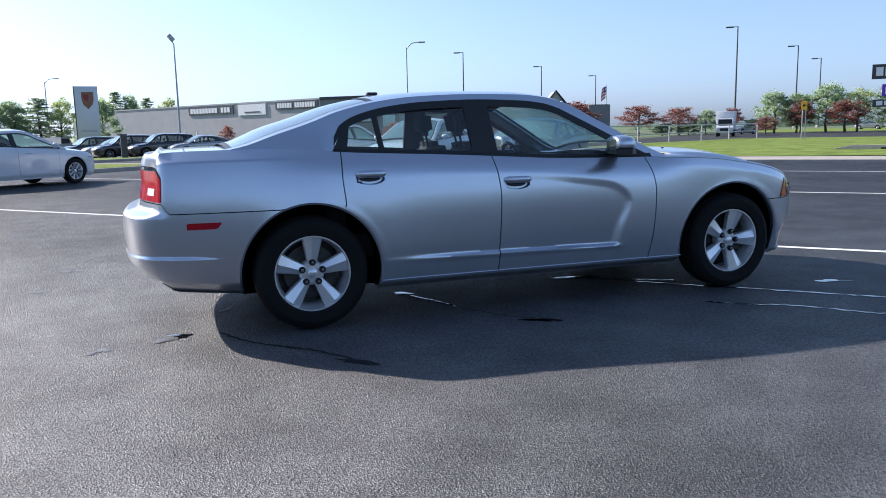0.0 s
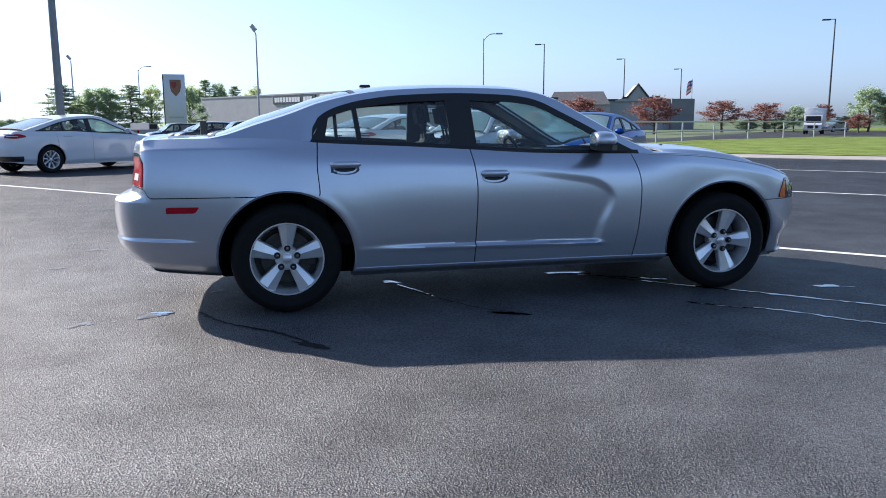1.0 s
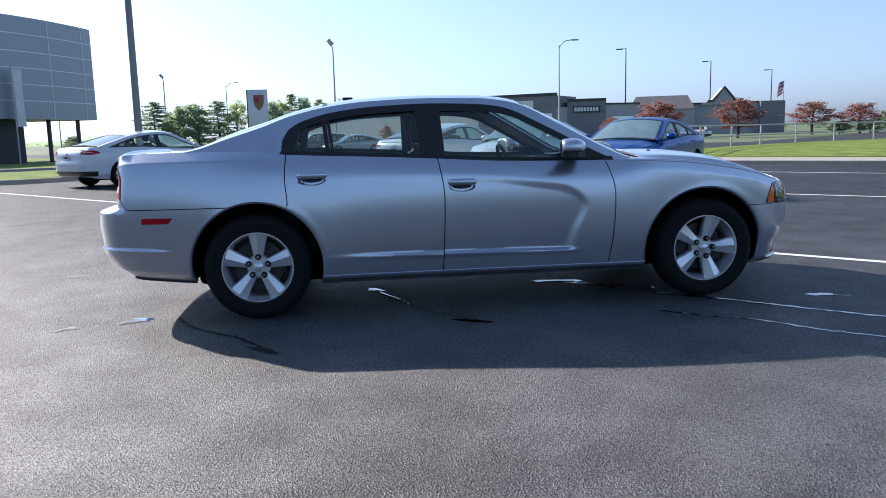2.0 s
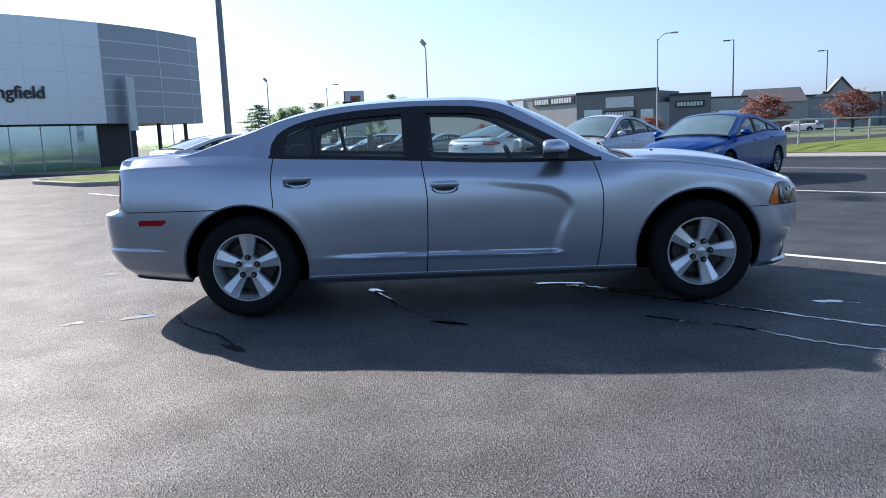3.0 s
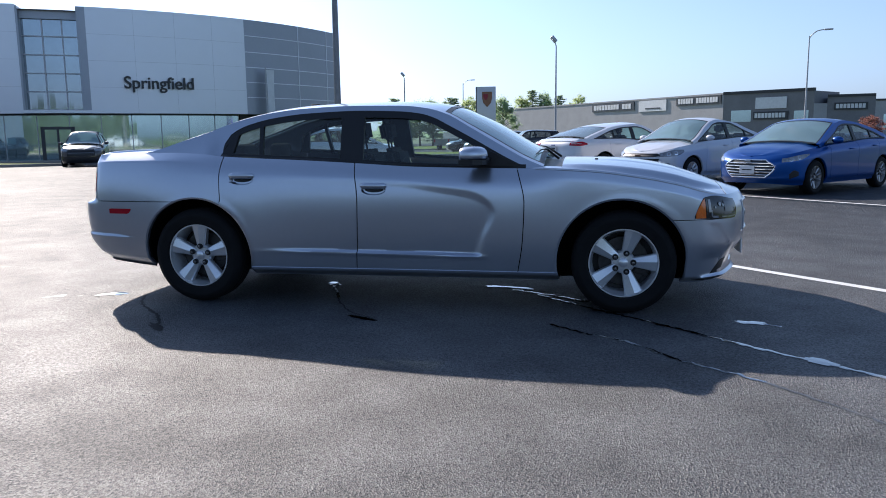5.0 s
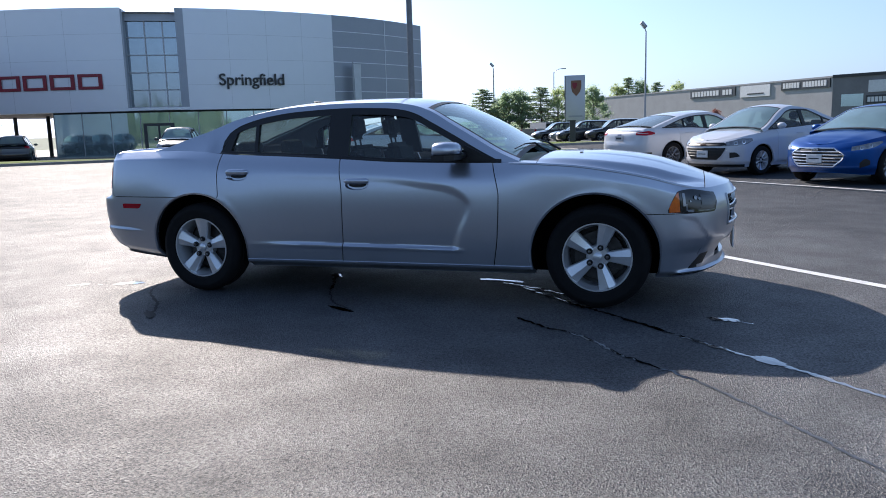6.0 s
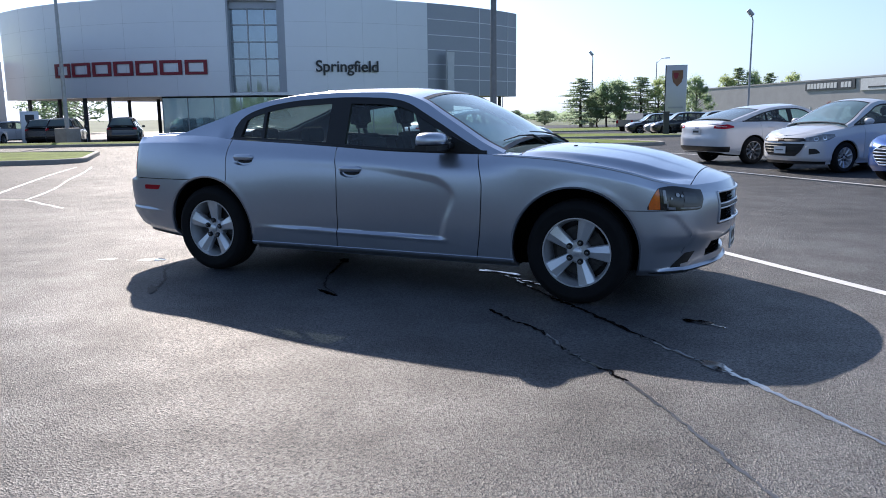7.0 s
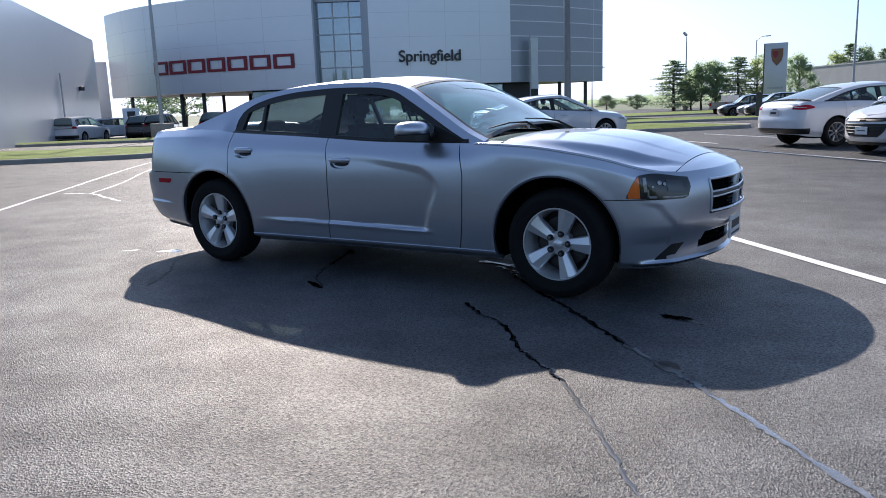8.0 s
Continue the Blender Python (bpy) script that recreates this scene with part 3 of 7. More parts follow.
    def patch(self, xs, zlo, zhi, out=0.004, nz=6):
        """A piece laid on the skin: xs stations, from zlo(x) to zhi(x)."""
        rows = [[self.side(x, zlo(x) + (zhi(x) - zlo(x)) * k / (nz - 1), out) for x in xs] for k in range(nz)]
        back = [[self.side(x, zlo(x) + (zhi(x) - zlo(x)) * k / (nz - 1), -0.006) for x in xs] for k in range(nz)]
        s = Shape().grid(rows)
        ring = [(rows[0], back[0]), ([r[-1] for r in rows], [r[-1] for r in back]), (rows[-1][::-1], back[-1][::-1]), ([r[0] for r in rows][::-1], [r[0] for r in back][::-1])]
        for p, q in ring:
            s.grid([q, p])
        return s


def both(name, shape, material, parent, label="", smooth=35, thick=0.0):
    """The same part on the right-hand and the left-hand side."""
    a = part(name, shape, material, parent, label, smooth, thick=thick)
    b = part(name, shape.mirrored(), material, parent, label, smooth, thick=thick)
    return a, b


def wheel_meshes(r_tyre, r_rim, width, spokes=5, style="broad"):
    """Meshes of one wheel; its axle lies along y and its outer face looks to -y."""
    h = width / 2
    ty = Shape().lathe([(r_rim, h * 0.80), (r_rim + 0.012, h * 0.96), (r_rim + (r_tyre - r_rim) * 0.55, h * 1.02), (r_tyre - 0.028, h * 0.93), (r_tyre - 0.008, h * 0.78),
                        (r_tyre, h * 0.5), (r_tyre - 0.006, h * 0.30), (r_tyre, h * 0.27), (r_tyre, h * 0.05), (r_tyre - 0.006, 0.0), (r_tyre, -h * 0.05), (r_tyre, -h * 0.27),
                        (r_tyre - 0.006, -h * 0.30), (r_tyre, -h * 0.5), (r_tyre - 0.008, -h * 0.78), (r_tyre - 0.028, -h * 0.93),
                        (r_rim + (r_tyre - r_rim) * 0.62, -h * 1.02), (r_rim + (r_tyre - r_rim) * 0.58, -h * 1.035), (r_rim + (r_tyre - r_rim) * 0.5, -h * 1.02), (r_rim + 0.012, -h * 0.96), (r_rim, -h * 0.80)], steps=56)
    rim = Shape().lathe([(r_rim * 0.90, h * 0.8), (r_rim * 0.895, -h * 0.40), (r_rim * 0.955, -h * 0.62), (r_rim * 0.972, -h * 0.86), (r_rim * 1.01, -h * 0.86), (r_rim * 1.01, -h * 0.7), (r_rim, h * 0.8)], steps=56)
    sp = Shape()
    face = -h * 0.70
    for k in range(spokes):
        a0 = math.pi / 2 + 2 * math.pi * k / spokes
        wide = {"broad": (0.125, 0.27), "thin": (0.07, 0.10)}[style]
        rows = []
        for q in lin(0, 1, 7):
            r = r_rim * (0.22 + 0.735 * q)
            w = r_rim * (wide[0] + (wide[1] - wide[0]) * q)
            y = face + 0.018 - 0.022 * q
            row = []
            for s, dy in ((-1.0, 0.05), (-1.0, 0.012), (-0.88, 0.004), (0.1, -0.007), (0.88, 0.006), (1.0, 0.014), (1.0, 0.05)):
                px, pz = r, s * w
                row.append((px * math.cos(a0) - pz * math.sin(a0), y + dy, px * math.sin(a0) + pz * math.cos(a0)))
            rows.append(row)
        sp.grid(rows, True)
    sp.lathe([(0.001, face + 0.018), (r_rim * 0.14, face + 0.018), (r_rim * 0.29, face + 0.020), (r_rim * 0.34, face + 0.034), (r_rim * 0.34, face + 0.09), (0.001, face + 0.09)], steps=40)
    cap = Shape().lathe([(0.0005, face - 0.006), (r_rim * 0.10, face - 0.005), (r_rim * 0.135, face + 0.002), (r_rim * 0.14, face + 0.022)], steps=24)
    nut = Shape().lathe([(0.0005, face - 0.010), (0.009, face - 0.009), (0.013, face - 0.002), (0.0135, face + 0.006)], steps=6)
    # proud black ring paints the shade of the hole round each nut
    well = Shape().lathe([(0.012, face + 0.004), (0.019, face + 0.002), (0.0205, face + 0.006), (0.0205, face + 0.03)], steps=16)
    disc = Shape().lathe([(0.03, face + 0.10), (r_rim * 0.72, face + 0.10), (r_rim * 0.73, face + 0.105), (r_rim * 0.73, face + 0.125), (0.03, face + 0.125)], steps=40)
    disc.box(r_rim * 0.38, face + 0.075, -0.05, r_rim * 0.78, face + 0.15, 0.05, 0.01)
    inner = Shape().lathe([(0.02, face + 0.16), (r_rim * 0.9, face + 0.15)], steps=32)
    return {"tyre": ty, "rim": rim, "spokes": sp, "cap": cap, "nut": nut, "well": well, "disc": disc, "inner": inner}


def wheels(car, W, hubs_x, track_y, r, alloy, r_rim, spin=(0, 0, 0, 0)):
    made = None
    i = 0
    for x in hubs_x:
        for side in (-1, 1):
            m = pose(x, side * track_y, r, 0, spin[i] * (1 if side < 0 else -1), 0 if side < 0 else 180)
            i += 1
            if made is None:
                made = {"tyre": mesh_of("tyre", W["tyre"], M_RUBBER, 40), "rim": mesh_of("rim", W["rim"], alloy, 35), "spokes": mesh_of("spokes", W["spokes"], alloy, 18),
                        "cap": mesh_of("hub_cap", W["cap"], alloy, 40), "nut": mesh_of("wheel_nut", W["nut"], M_NUT, 40), "well": mesh_of("nut_recess_shade", W["well"], M_BLACK, 40), "disc": mesh_of("brake_disc", W["disc"], M_DARKMETAL, 40),
                        "inner": mesh_of("wheel_back", W["inner"], M_BLACK, 40)}
            w = new("wheel", made["tyre"])
            w.parent, w.matrix_basis = car, m
            for name, key in (("rim", "rim"), ("spokes", "spokes"), ("hub_cap", "cap"), ("brake_disc", "disc"), ("wheel_back", "inner")):
                o = new(name, made[key])
                o.parent = w
            for k in range(5):
                a = math.pi / 2 + 2 * math.pi * k / 5
                o = new("wheel_nut", made["nut"])
                o.parent = w
                o.matrix_basis = pose(r_rim * 0.285 * math.cos(a), 0, r_rim * 0.285 * math.sin(a))
                q = new("nut_recess_shade", made["well"])
                q.parent, q.matrix_basis = w, o.matrix_basis


def arch_parts(car, B, arches, paint, depth=0.30):
    """The turned-in lips of the wheel openings and the dark wells behind."""
    for hx, hz, r in arches:
        lip, well = Shape(), Shape()
        a0, a1 = (math.asin(max(-1, (B.zlo(hx + q * r) + 0.012 - hz) / r)) for q in (1, -1))
        rows = []
        for a in lin(a0, math.pi - a1, 49):
            x, z = hx + r * math.cos(a), hz + r * math.sin(a)
            p = B.side(x, z)
            q = B.side(hx + (r - 0.012) * math.cos(a), hz + (r - 0.012) * math.sin(a))
            rows.append([p + Vector((0, -0.003, 0)), Vector((q.x, p.y + 0.004, q.z)), Vector((q.x, p.y + 0.035, q.z))])
        lip.grid(rows, True)
        both("arch_lip", lip, paint, car)
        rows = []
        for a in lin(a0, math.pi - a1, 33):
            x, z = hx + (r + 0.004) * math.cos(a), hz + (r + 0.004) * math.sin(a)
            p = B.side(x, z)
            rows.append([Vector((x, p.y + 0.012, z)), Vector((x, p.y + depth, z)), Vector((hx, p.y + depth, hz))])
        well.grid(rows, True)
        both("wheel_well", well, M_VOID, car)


def cross(B, xs, rail, crown, flip=False, nv=15, out=0.0, trim=1.0):
    """A lid between the two shoulders: hood or deck."""
    rows = []
    for x in xs:
        e = B.side(x, B.zsh(x))
        c = crown(x)
        rows.append([Vector((e.x, e.y * v, e.z + c * (1 - abs(v) ** 2.2) + rail(x, v) + out)) for v in lin(trim, -trim, nv)])
    return Shape().grid(rows, flip)


def cabin_parts(car, B, s, paint):
    """Roof, pillars, screens and side windows."""
    x0, x1, x2, x3 = s["screens"]            # rear screen base, roof rear edge, roof front edge, windscreen base
    roof = Shape().grid([[B.top(x, v) for v in lin(-1, 1, 21)] for x in lin(x1, x2, 27)], True)
    part("roof", roof, paint, car, smooth=40, thick=0.012)
    for name, a, b, w, gm in (("rear_window", x0, x1, 0.90, M_CLEAR_R), ("windscreen", x2, x3, 0.93, s.get("screen", M_SCREEN))):
        g = Shape().grid([[B.top(x, v * w, -0.004) for v in lin(-1, 1, 19)] for x in lin(a, b, 13)], True)
        part(name, g, gm, car, smooth=60)
        pil = Shape().grid([[B.top(x, v) for v in lin(-1, -w, 5)] for x in lin(a, b, 17)], True)
        both("pillar", pil, paint, car, thick=0.02)
        rub = Shape().grid([[B.top(x, v, -0.001) for v in lin(-w - 0.006, -w + 0.03, 3)] for x in lin(a, b, 13)], True)
        both("window_seal", rub, M_BLACK, car)
        for xa, xb in ((a, a + 0.035 * (1 if name == "rear_window" else 1)), (b - 0.035, b)):
            band = Shape().grid([[B.top(x, v * w, -0.001) for v in lin(-1, 1, 15)] for x in lin(xa, xb, 3)], True)
            part("window_seal", band, M_BLACK, car, smooth=60)
    d0, d1 = s["windows"]
    dlo = curve1(s["window_top"])
    low = lambda x: dlo(x) if d0 < x < d1 else B.zsh(x)
    xs = sorted(set(lin(x0, x3, 80) + [d0, d0 + 1e-3, d1, d1 - 1e-3]))
    rows = []
    for k in range(7):
        row = []
        for x in xs:
            zr = B.zr(x)
            z = low(x) + (zr - low(x)) * k / 6
            q = B.cabin(x, max(z, min(zr, B.zsh(x))))
            if x <= d0:
                q.y += (B.side(x, B.zsh(x)).y - B.cabin(x, B.zsh(x)).y) * max(0.0, 1 - (q.z - B.zsh(x)) / 0.16) ** 2 * sstep(d0, d0 - 0.12, x)
            row.append(q)
        rows.append(row)
    both("roof_rail", Shape().grid(rows, False), paint, car, thick=0.015)
    wx = [x for x in xs if d0 <= x <= d1]
    trim = Shape().grid([[B.cabin(x, max(B.zsh(x) - 0.01, dlo(x) - t), 0.004 if t < 0.02 else -0.008) for x in wx] for t in (0.024, 0.021, -0.003, -0.006)], False)
    both("window_trim", trim, M_BLACK, car, smooth=50)
    sill = Shape().grid([[B.side(x, B.zsh(x)) + Vector((0, 0.0, 0.0)) for x in wx], [B.cabin(x, B.zsh(x) + 0.012, 0.012) for x in wx], [B.cabin(x, B.zsh(x) + 0.02, -0.01) for x in wx]], False)
    both("window_ledge", sill, M_BLACK, car, smooth=30)
    fw = s.get("frame", 0.02)
    inner_top = lambda x: max(dlo(x) - fw, B.zsh(x) + 0.026)
    head = Shape().grid([[B.cabin(x, max(dlo(x), B.zsh(x) + 0.026), 0.002) for x in wx], [B.cabin(x, inner_top(x), 0.003) for x in wx], [B.cabin(x, inner_top(x), -0.016) for x in wx]], True)
    both("window_frame", head, M_BLACK, car, smooth=30)
    foot = Shape().grid([[B.cabin(x, B.zsh(x) + 0.012, 0.004) for x in wx], [B.cabin(x, B.zsh(x) + 0.026, 0.003) for x in wx], [B.cabin(x, B.zsh(x) + 0.026, -0.016) for x in wx]], False)
    both("window_frame", foot, M_BLACK, car, smooth=30)
    part("headliner", Shape().grid([[B.top(x, v * 0.94, -0.035) for v in lin(-1, 1, 11)] for x in lin(x1, x2, 11)], False), M_LINER, car, smooth=60)
    for name, (a, b), gm in s["panes"]:
        g = Shape().grid([[B.cabin(x, B.zsh(x) + 0.004 + (max(dlo(x) - 0.008, B.zsh(x) + 0.006) - B.zsh(x) - 0.004) * t, -0.012) for x in lin(a, b, 15)] for t in lin(0, 1, 7)], False)
        both(name, g, gm, car, smooth=60)
    for a, b, lean in s["posts"]:
        p = Shape().grid([[B.cabin(x + lean * (t - 0.5), B.zsh(x) + (dlo(x) - B.zsh(x)) * t, 0.003) for x in lin(a, b, 4)] for t in lin(0, 1, 7)], False)
        both("door_post", p, M_BLACK, car, smooth=40, thick=0.03)


def seat(front=True):
    s = Shape()
    s.box(-0.25, -0.25, 0.38, 0.27, 0.25, 0.56, 0.05)
    bm = bmesh.new()
    bmesh.ops.create_cube(bm, size=1.0)
    for v in bm.verts:
        v.co = Vector((v.co.x * 0.15, v.co.y * (0.48 if v.co.z < 0 else 0.42), v.co.z * 0.62))
    bmesh.ops.bevel(bm, geom=bm.edges[:], offset=0.05, segments=3, affect="EDGES")
    s.add_bm(bm, pose(-0.32, 0, 0.80, 0, -14, 0))
    bm = bmesh.new()
    bmesh.ops.create_cube(bm, size=1.0)
    for v in bm.verts:
        v.co = Vector((v.co.x * 0.10, v.co.y * (0.27 if v.co.z > 0 else 0.22), v.co.z * 0.19))
    bmesh.ops.bevel(bm, geom=bm.edges[:], offset=0.04, segments=3, affect="EDGES")
    s.add_bm(bm, pose(-0.44, 0, 1.24, 0, -10, 0))
    for y in (-0.05, 0.05):
        s.tube([(-0.41, y, 1.05), (-0.435, y, 1.18)], 0.008)
    return s


def interior(car, B, s):
    x0, x1, x2, x3 = s["screens"]
    seat_shape = seat()
    bench = s.get("bench", -0.95)
    for y in (-0.38, 0.38):
        part("front_seat", seat_shape, M_SEAT, car, smooth=40, at=pose(s.get("front_seat", 0.12), y, s.get("seat_drop", 0.0)))
    part("rear_seat", Shape().box(bench - 0.30, -0.68, 0.38, bench + 0.25, 0.68, 0.55, 0.05).box(bench - 0.50, -0.66, 0.5, bench - 0.28, 0.66, 1.0, 0.06)
         .box(bench - 0.5, -0.48, 1.0, bench - 0.38, -0.22, 1.15, 0.04).box(bench - 0.5, 0.22, 1.0, bench - 0.38, 0.48, 1.15, 0.04), M_SEAT, car, smooth=40)
    part("dashboard", Shape().grid([[(x3 - 0.02, y, 0.94), (x3 - 0.25, y, 0.975), (x3 - 0.42, y, 0.955), (x3 - 0.5, y, 0.86), (x3 - 0.45, y, 0.55)] for y in lin(-0.72, 0.72, 9)], True), M_DASH, car, smooth=40)
    ring = [Vector((0.015 * math.sin(a) * 0, 0.185 * math.cos(a), 0.185 * math.sin(a))) for a in lin(0, 2 * math.pi, 29)]
    sw = Shape().tube(ring, 0.015, 8, False).box(-0.02, -0.07, -0.06, 0.02, 0.07, 0.05, 0.015).box(-0.01, -0.18, -0.02, 0.012, 0.18, 0.02, 0.006)
    part("steering_wheel", sw, M_BLACK, car, smooth=40, at=pose(x3 - 0.60, 0.38, 0.90, 0, -22, 0))
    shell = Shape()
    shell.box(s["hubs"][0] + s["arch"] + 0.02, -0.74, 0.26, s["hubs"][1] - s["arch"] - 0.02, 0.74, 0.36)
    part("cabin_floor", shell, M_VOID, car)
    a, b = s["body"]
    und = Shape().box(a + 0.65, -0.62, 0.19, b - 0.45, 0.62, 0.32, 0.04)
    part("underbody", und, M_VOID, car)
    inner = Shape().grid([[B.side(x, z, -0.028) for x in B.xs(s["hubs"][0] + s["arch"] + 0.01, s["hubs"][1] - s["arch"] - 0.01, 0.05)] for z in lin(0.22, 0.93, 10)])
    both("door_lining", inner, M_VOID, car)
    part("deck_shelf", Shape().box(x0 - 0.05, -0.72, 0.93, bench - 0.35, 0.72, 0.96, 0.01), M_SEAT, car)


# near-opaque to keep sun patches out of the shadow; film paints mirrored sky
M_CLEAR_R = glass("rear window glass", (0.72, 0.84, 0.83), 0.0, 0.14, 0.26, 0.08, (0.62, 0.84, 0.88))

def scallop(x, z):
    """The pressed hollow in the doors: soft along its upper edge, sharp along the lower ledge, closing towards the front wheel."""
    top = curve1([(-0.9, 0.93), (0.0, 0.895), (0.3, 0.855), (0.5, 0.82), (0.60, 0.77), (0.66, 0.70), (0.7, 0.6)])(x)
    front = curve1([(0.36, 0.545), (0.5, 0.585), (0.7, 0.655), (0.80, 0.60), (0.9, 0.5)])(z)
    low = 0.395 - 0.012 * (x + 0.3)
    fade = sstep(-1.15, 0.35, x)
    up = sstep(top + 0.012, top - 0.055, z)
    lo = sstep(low - 0.012, low + 0.012, z)
    fr = sstep(front + 0.015, front - 0.05, x)
    hollow = 0.025 * (0.25 + 0.75 * fade) * up * fr * lo * (0.35 + 0.65 * sstep(0.85, 0.42, z))
    ledge = -0.005 * sstep(-1.2, -0.5, x) * sstep(0.62, 0.56, x) * math.exp(-((z - low + 0.012) / 0.016) ** 2)
    return hollow * sstep(-1.2, -0.7, x) + ledge


def flare(x, z):
    """Muscle over the wheels and the crease of the bumpers, with the hollow in the doors."""
    v = scallop(x, z)
    for hx in (-1.526, 1.526):
        r = math.hypot(x - hx, z - 0.342)
        v -= 0.0025 * math.exp(-((r - 0.435) / 0.025) ** 2) + (0.005 if hx < 0 else 0.002) * math.exp(-((r - 0.45) / 0.16) ** 2)
    if abs(x) < 1.14:
        v += 0.03 * sstep(0.266, 0.205, z)
    for hx, hz in HANDLES:
        v += 0.024 * sstep(1.0, 0.80, ((x - hx) / 0.088) ** 2 + ((z - hz + 0.015) / 0.035) ** 2)
    v -= 0.012 * sstep(1.80, 2.06, x) * sstep(2.36, 2.18, x) * sstep(0.66, 0.46, z)
    if x > 1.98:
        crease = curve1([(1.98, 0.62), (2.10, 0.60), (2.16, 0.52), (2.22, 0.44), (2.4, 0.40)])(x)
        v += 0.007 * sstep(2.0, 2.14, x) * sstep(crease + 0.010, crease - 0.010, z)
        v -= 0.013 * sstep(1.98, 2.06, x) * sstep(0.250, 0.240, z)
    if x < -1.9:
        k = sstep(-2.02, -2.26, x)
        c = 0.488 - 0.035 * (x + 2.55)
        v -= 0.012 * k * (max(0.0, 1 - (z - c) / (0.006 + 0.014 * k)) if z > c else max(0.0, 1 - (c - z) / 0.17))
        v += 0.028 * sstep(0.735, 0.775, z) * sstep(1.08, 1.0, z) * math.exp(-((x + 2.545) / 0.085) ** 2)
    return v


HANDLES = ((-1.172, 0.918), (-0.193, 0.846))      # middles of the door handles
CHARGER = dict(
    plan=[(-2.63, 0.0), (-2.625, 0.32), (-2.604, 0.54), (-2.572, 0.69), (-2.516, 0.80), (-2.43, 0.868), (-2.26, 0.908), (-1.95, 0.938), (-1.526, 0.952), (-1.0, 0.945), (-0.3, 0.938), (0.4, 0.935),
          (1.0, 0.938), (1.526, 0.948), (1.82, 0.929), (1.98, 0.892), (2.11, 0.81), (2.21, 0.69), (2.29, 0.52), (2.35, 0.35), (2.385, 0.17), (2.395, 0.0)],
    low=[(-2.6, 0.30), (-2.3, 0.27), (-1.95, 0.24), (-1.1, 0.205), (1.05, 0.205), (1.9, 0.205), (2.1, 0.205), (2.3, 0.205), (2.4, 0.205)],
    shoulder=[(-2.6, 1.078), (-2.45, 1.086), (-2.2, 1.095), (-1.8, 1.098), (-1.5, 1.085), (-1.35, 1.068), (-0.7, 1.035), (-0.3, 1.012), (0.1, 0.988), (0.6, 0.977), (1.0, 0.972), (1.3, 0.958), (1.65, 0.912),
              (1.85, 0.872), (2.04, 0.822), (2.15, 0.798), (2.25, 0.787), (2.4, 0.79)],
    roof=[(-2.05, 1.085), (-1.9, 1.115), (-1.72, 1.175), (-1.5, 1.245), (-1.3, 1.318), (-1.05, 1.375), (-0.8, 1.405), (-0.4, 1.42), (-0.05, 1.415), (0.15, 1.392), (0.30, 1.345), (0.45, 1.262),
          (0.65, 1.15), (0.85, 1.04), (0.98, 0.985)],
    crown=[(-2.0, 0.03), (-1.7, 0.06), (-1.2, 0.05), (-0.4, 0.045), (0.1, 0.05), (0.3, 0.07), (0.6, 0.10), (0.98, 0.085)],
    deck_crown=[(-2.6, 0.0), (-2.5, 0.008), (-1.8, 0.014), (0.9, 0.05), (1.3, 0.058), (1.6, 0.080), (1.85, 0.088), (2.05, 0.088), (2.25, 0.052), (2.34, 0.02), (2.4, 0.0)],
    belt_y=0.835, lean=0.42, round=0.045, bevel=lambda x: 0.06 * sstep(-1.45, -1.9, x) * (1 - 0.7 * sstep(-2.3, -2.5, x)) + 0.012 * sstep(0.85, 1.1, x), crisp=lambda x: 0.95 * sstep(-1.45, -1.9, x) + 0.88 * sstep(0.8, 1.15, x), screen=M_GLASS, dent=flare,
    tuck=lambda x: 0.05 + 0.03 * sstep(1.3, 1.8, -x), waist=lambda x: 0.64 + 0.08 * sstep(-1.5, -1.95, x) + 0.06 * sstep(1.7, 2.0, x), belly=lambda x, q: 0.36 - 0.27 * sstep(0.7, 1.3, x) + 0.14 * sstep(-1.3, -1.9, x) if q > 0 else 0.24 + 0.06 * sstep(1.75, 2.0, x) + 0.14 * sstep(-1.6, -2.1, x), front=(1.85, 2.25), back=(-2.6, -2.3),
    nose=[(0.2, 0.015), (0.24, 0.02), (0.265, -0.01), (0.36, -0.02), (0.42, 0.01), (0.48, 0.025), (0.6, 0.025), (0.75, 0.0), (0.85, -0.05)],
    tail=[(0.26, 0.095), (0.36, 0.045), (0.46, 0.0), (0.6, 0.0), (0.72, 0.01), (0.76, 0.095), (0.9, 0.105), (1.0, 0.08), (1.05, 0.075)],
    screens=(-2.0, -1.06, 0.27, 0.98), windows=(-1.365, 0.86),
    window_top=[(-1.37, 1.07), (-1.355, 1.17), (-1.30, 1.235), (-1.2, 1.285), (-1.0, 1.335), (-0.74, 1.365), (-0.37, 1.378), (-0.05, 1.368), (0.1, 1.35), (0.2, 1.32), (0.3, 1.27), (0.5, 1.165), (0.7, 1.055), (0.86, 0.975)],
    panes=[("quarter_glass", (-1.36, -1.075), M_TINT), ("rear_door_glass", (-1.075, -0.42), M_TINT), ("front_door_glass", (-0.33, 0.855), M_TINT)],
    posts=[(-0.47, -0.30, -0.02), (-1.09, -1.062, -0.03), (-1.362, -1.27, 0.04)], frame=0.042,
    hubs=(-1.526, 1.526), arch=0.44, body=(-2.63, 2.395), bench=-0.95, front_seat=0.02)


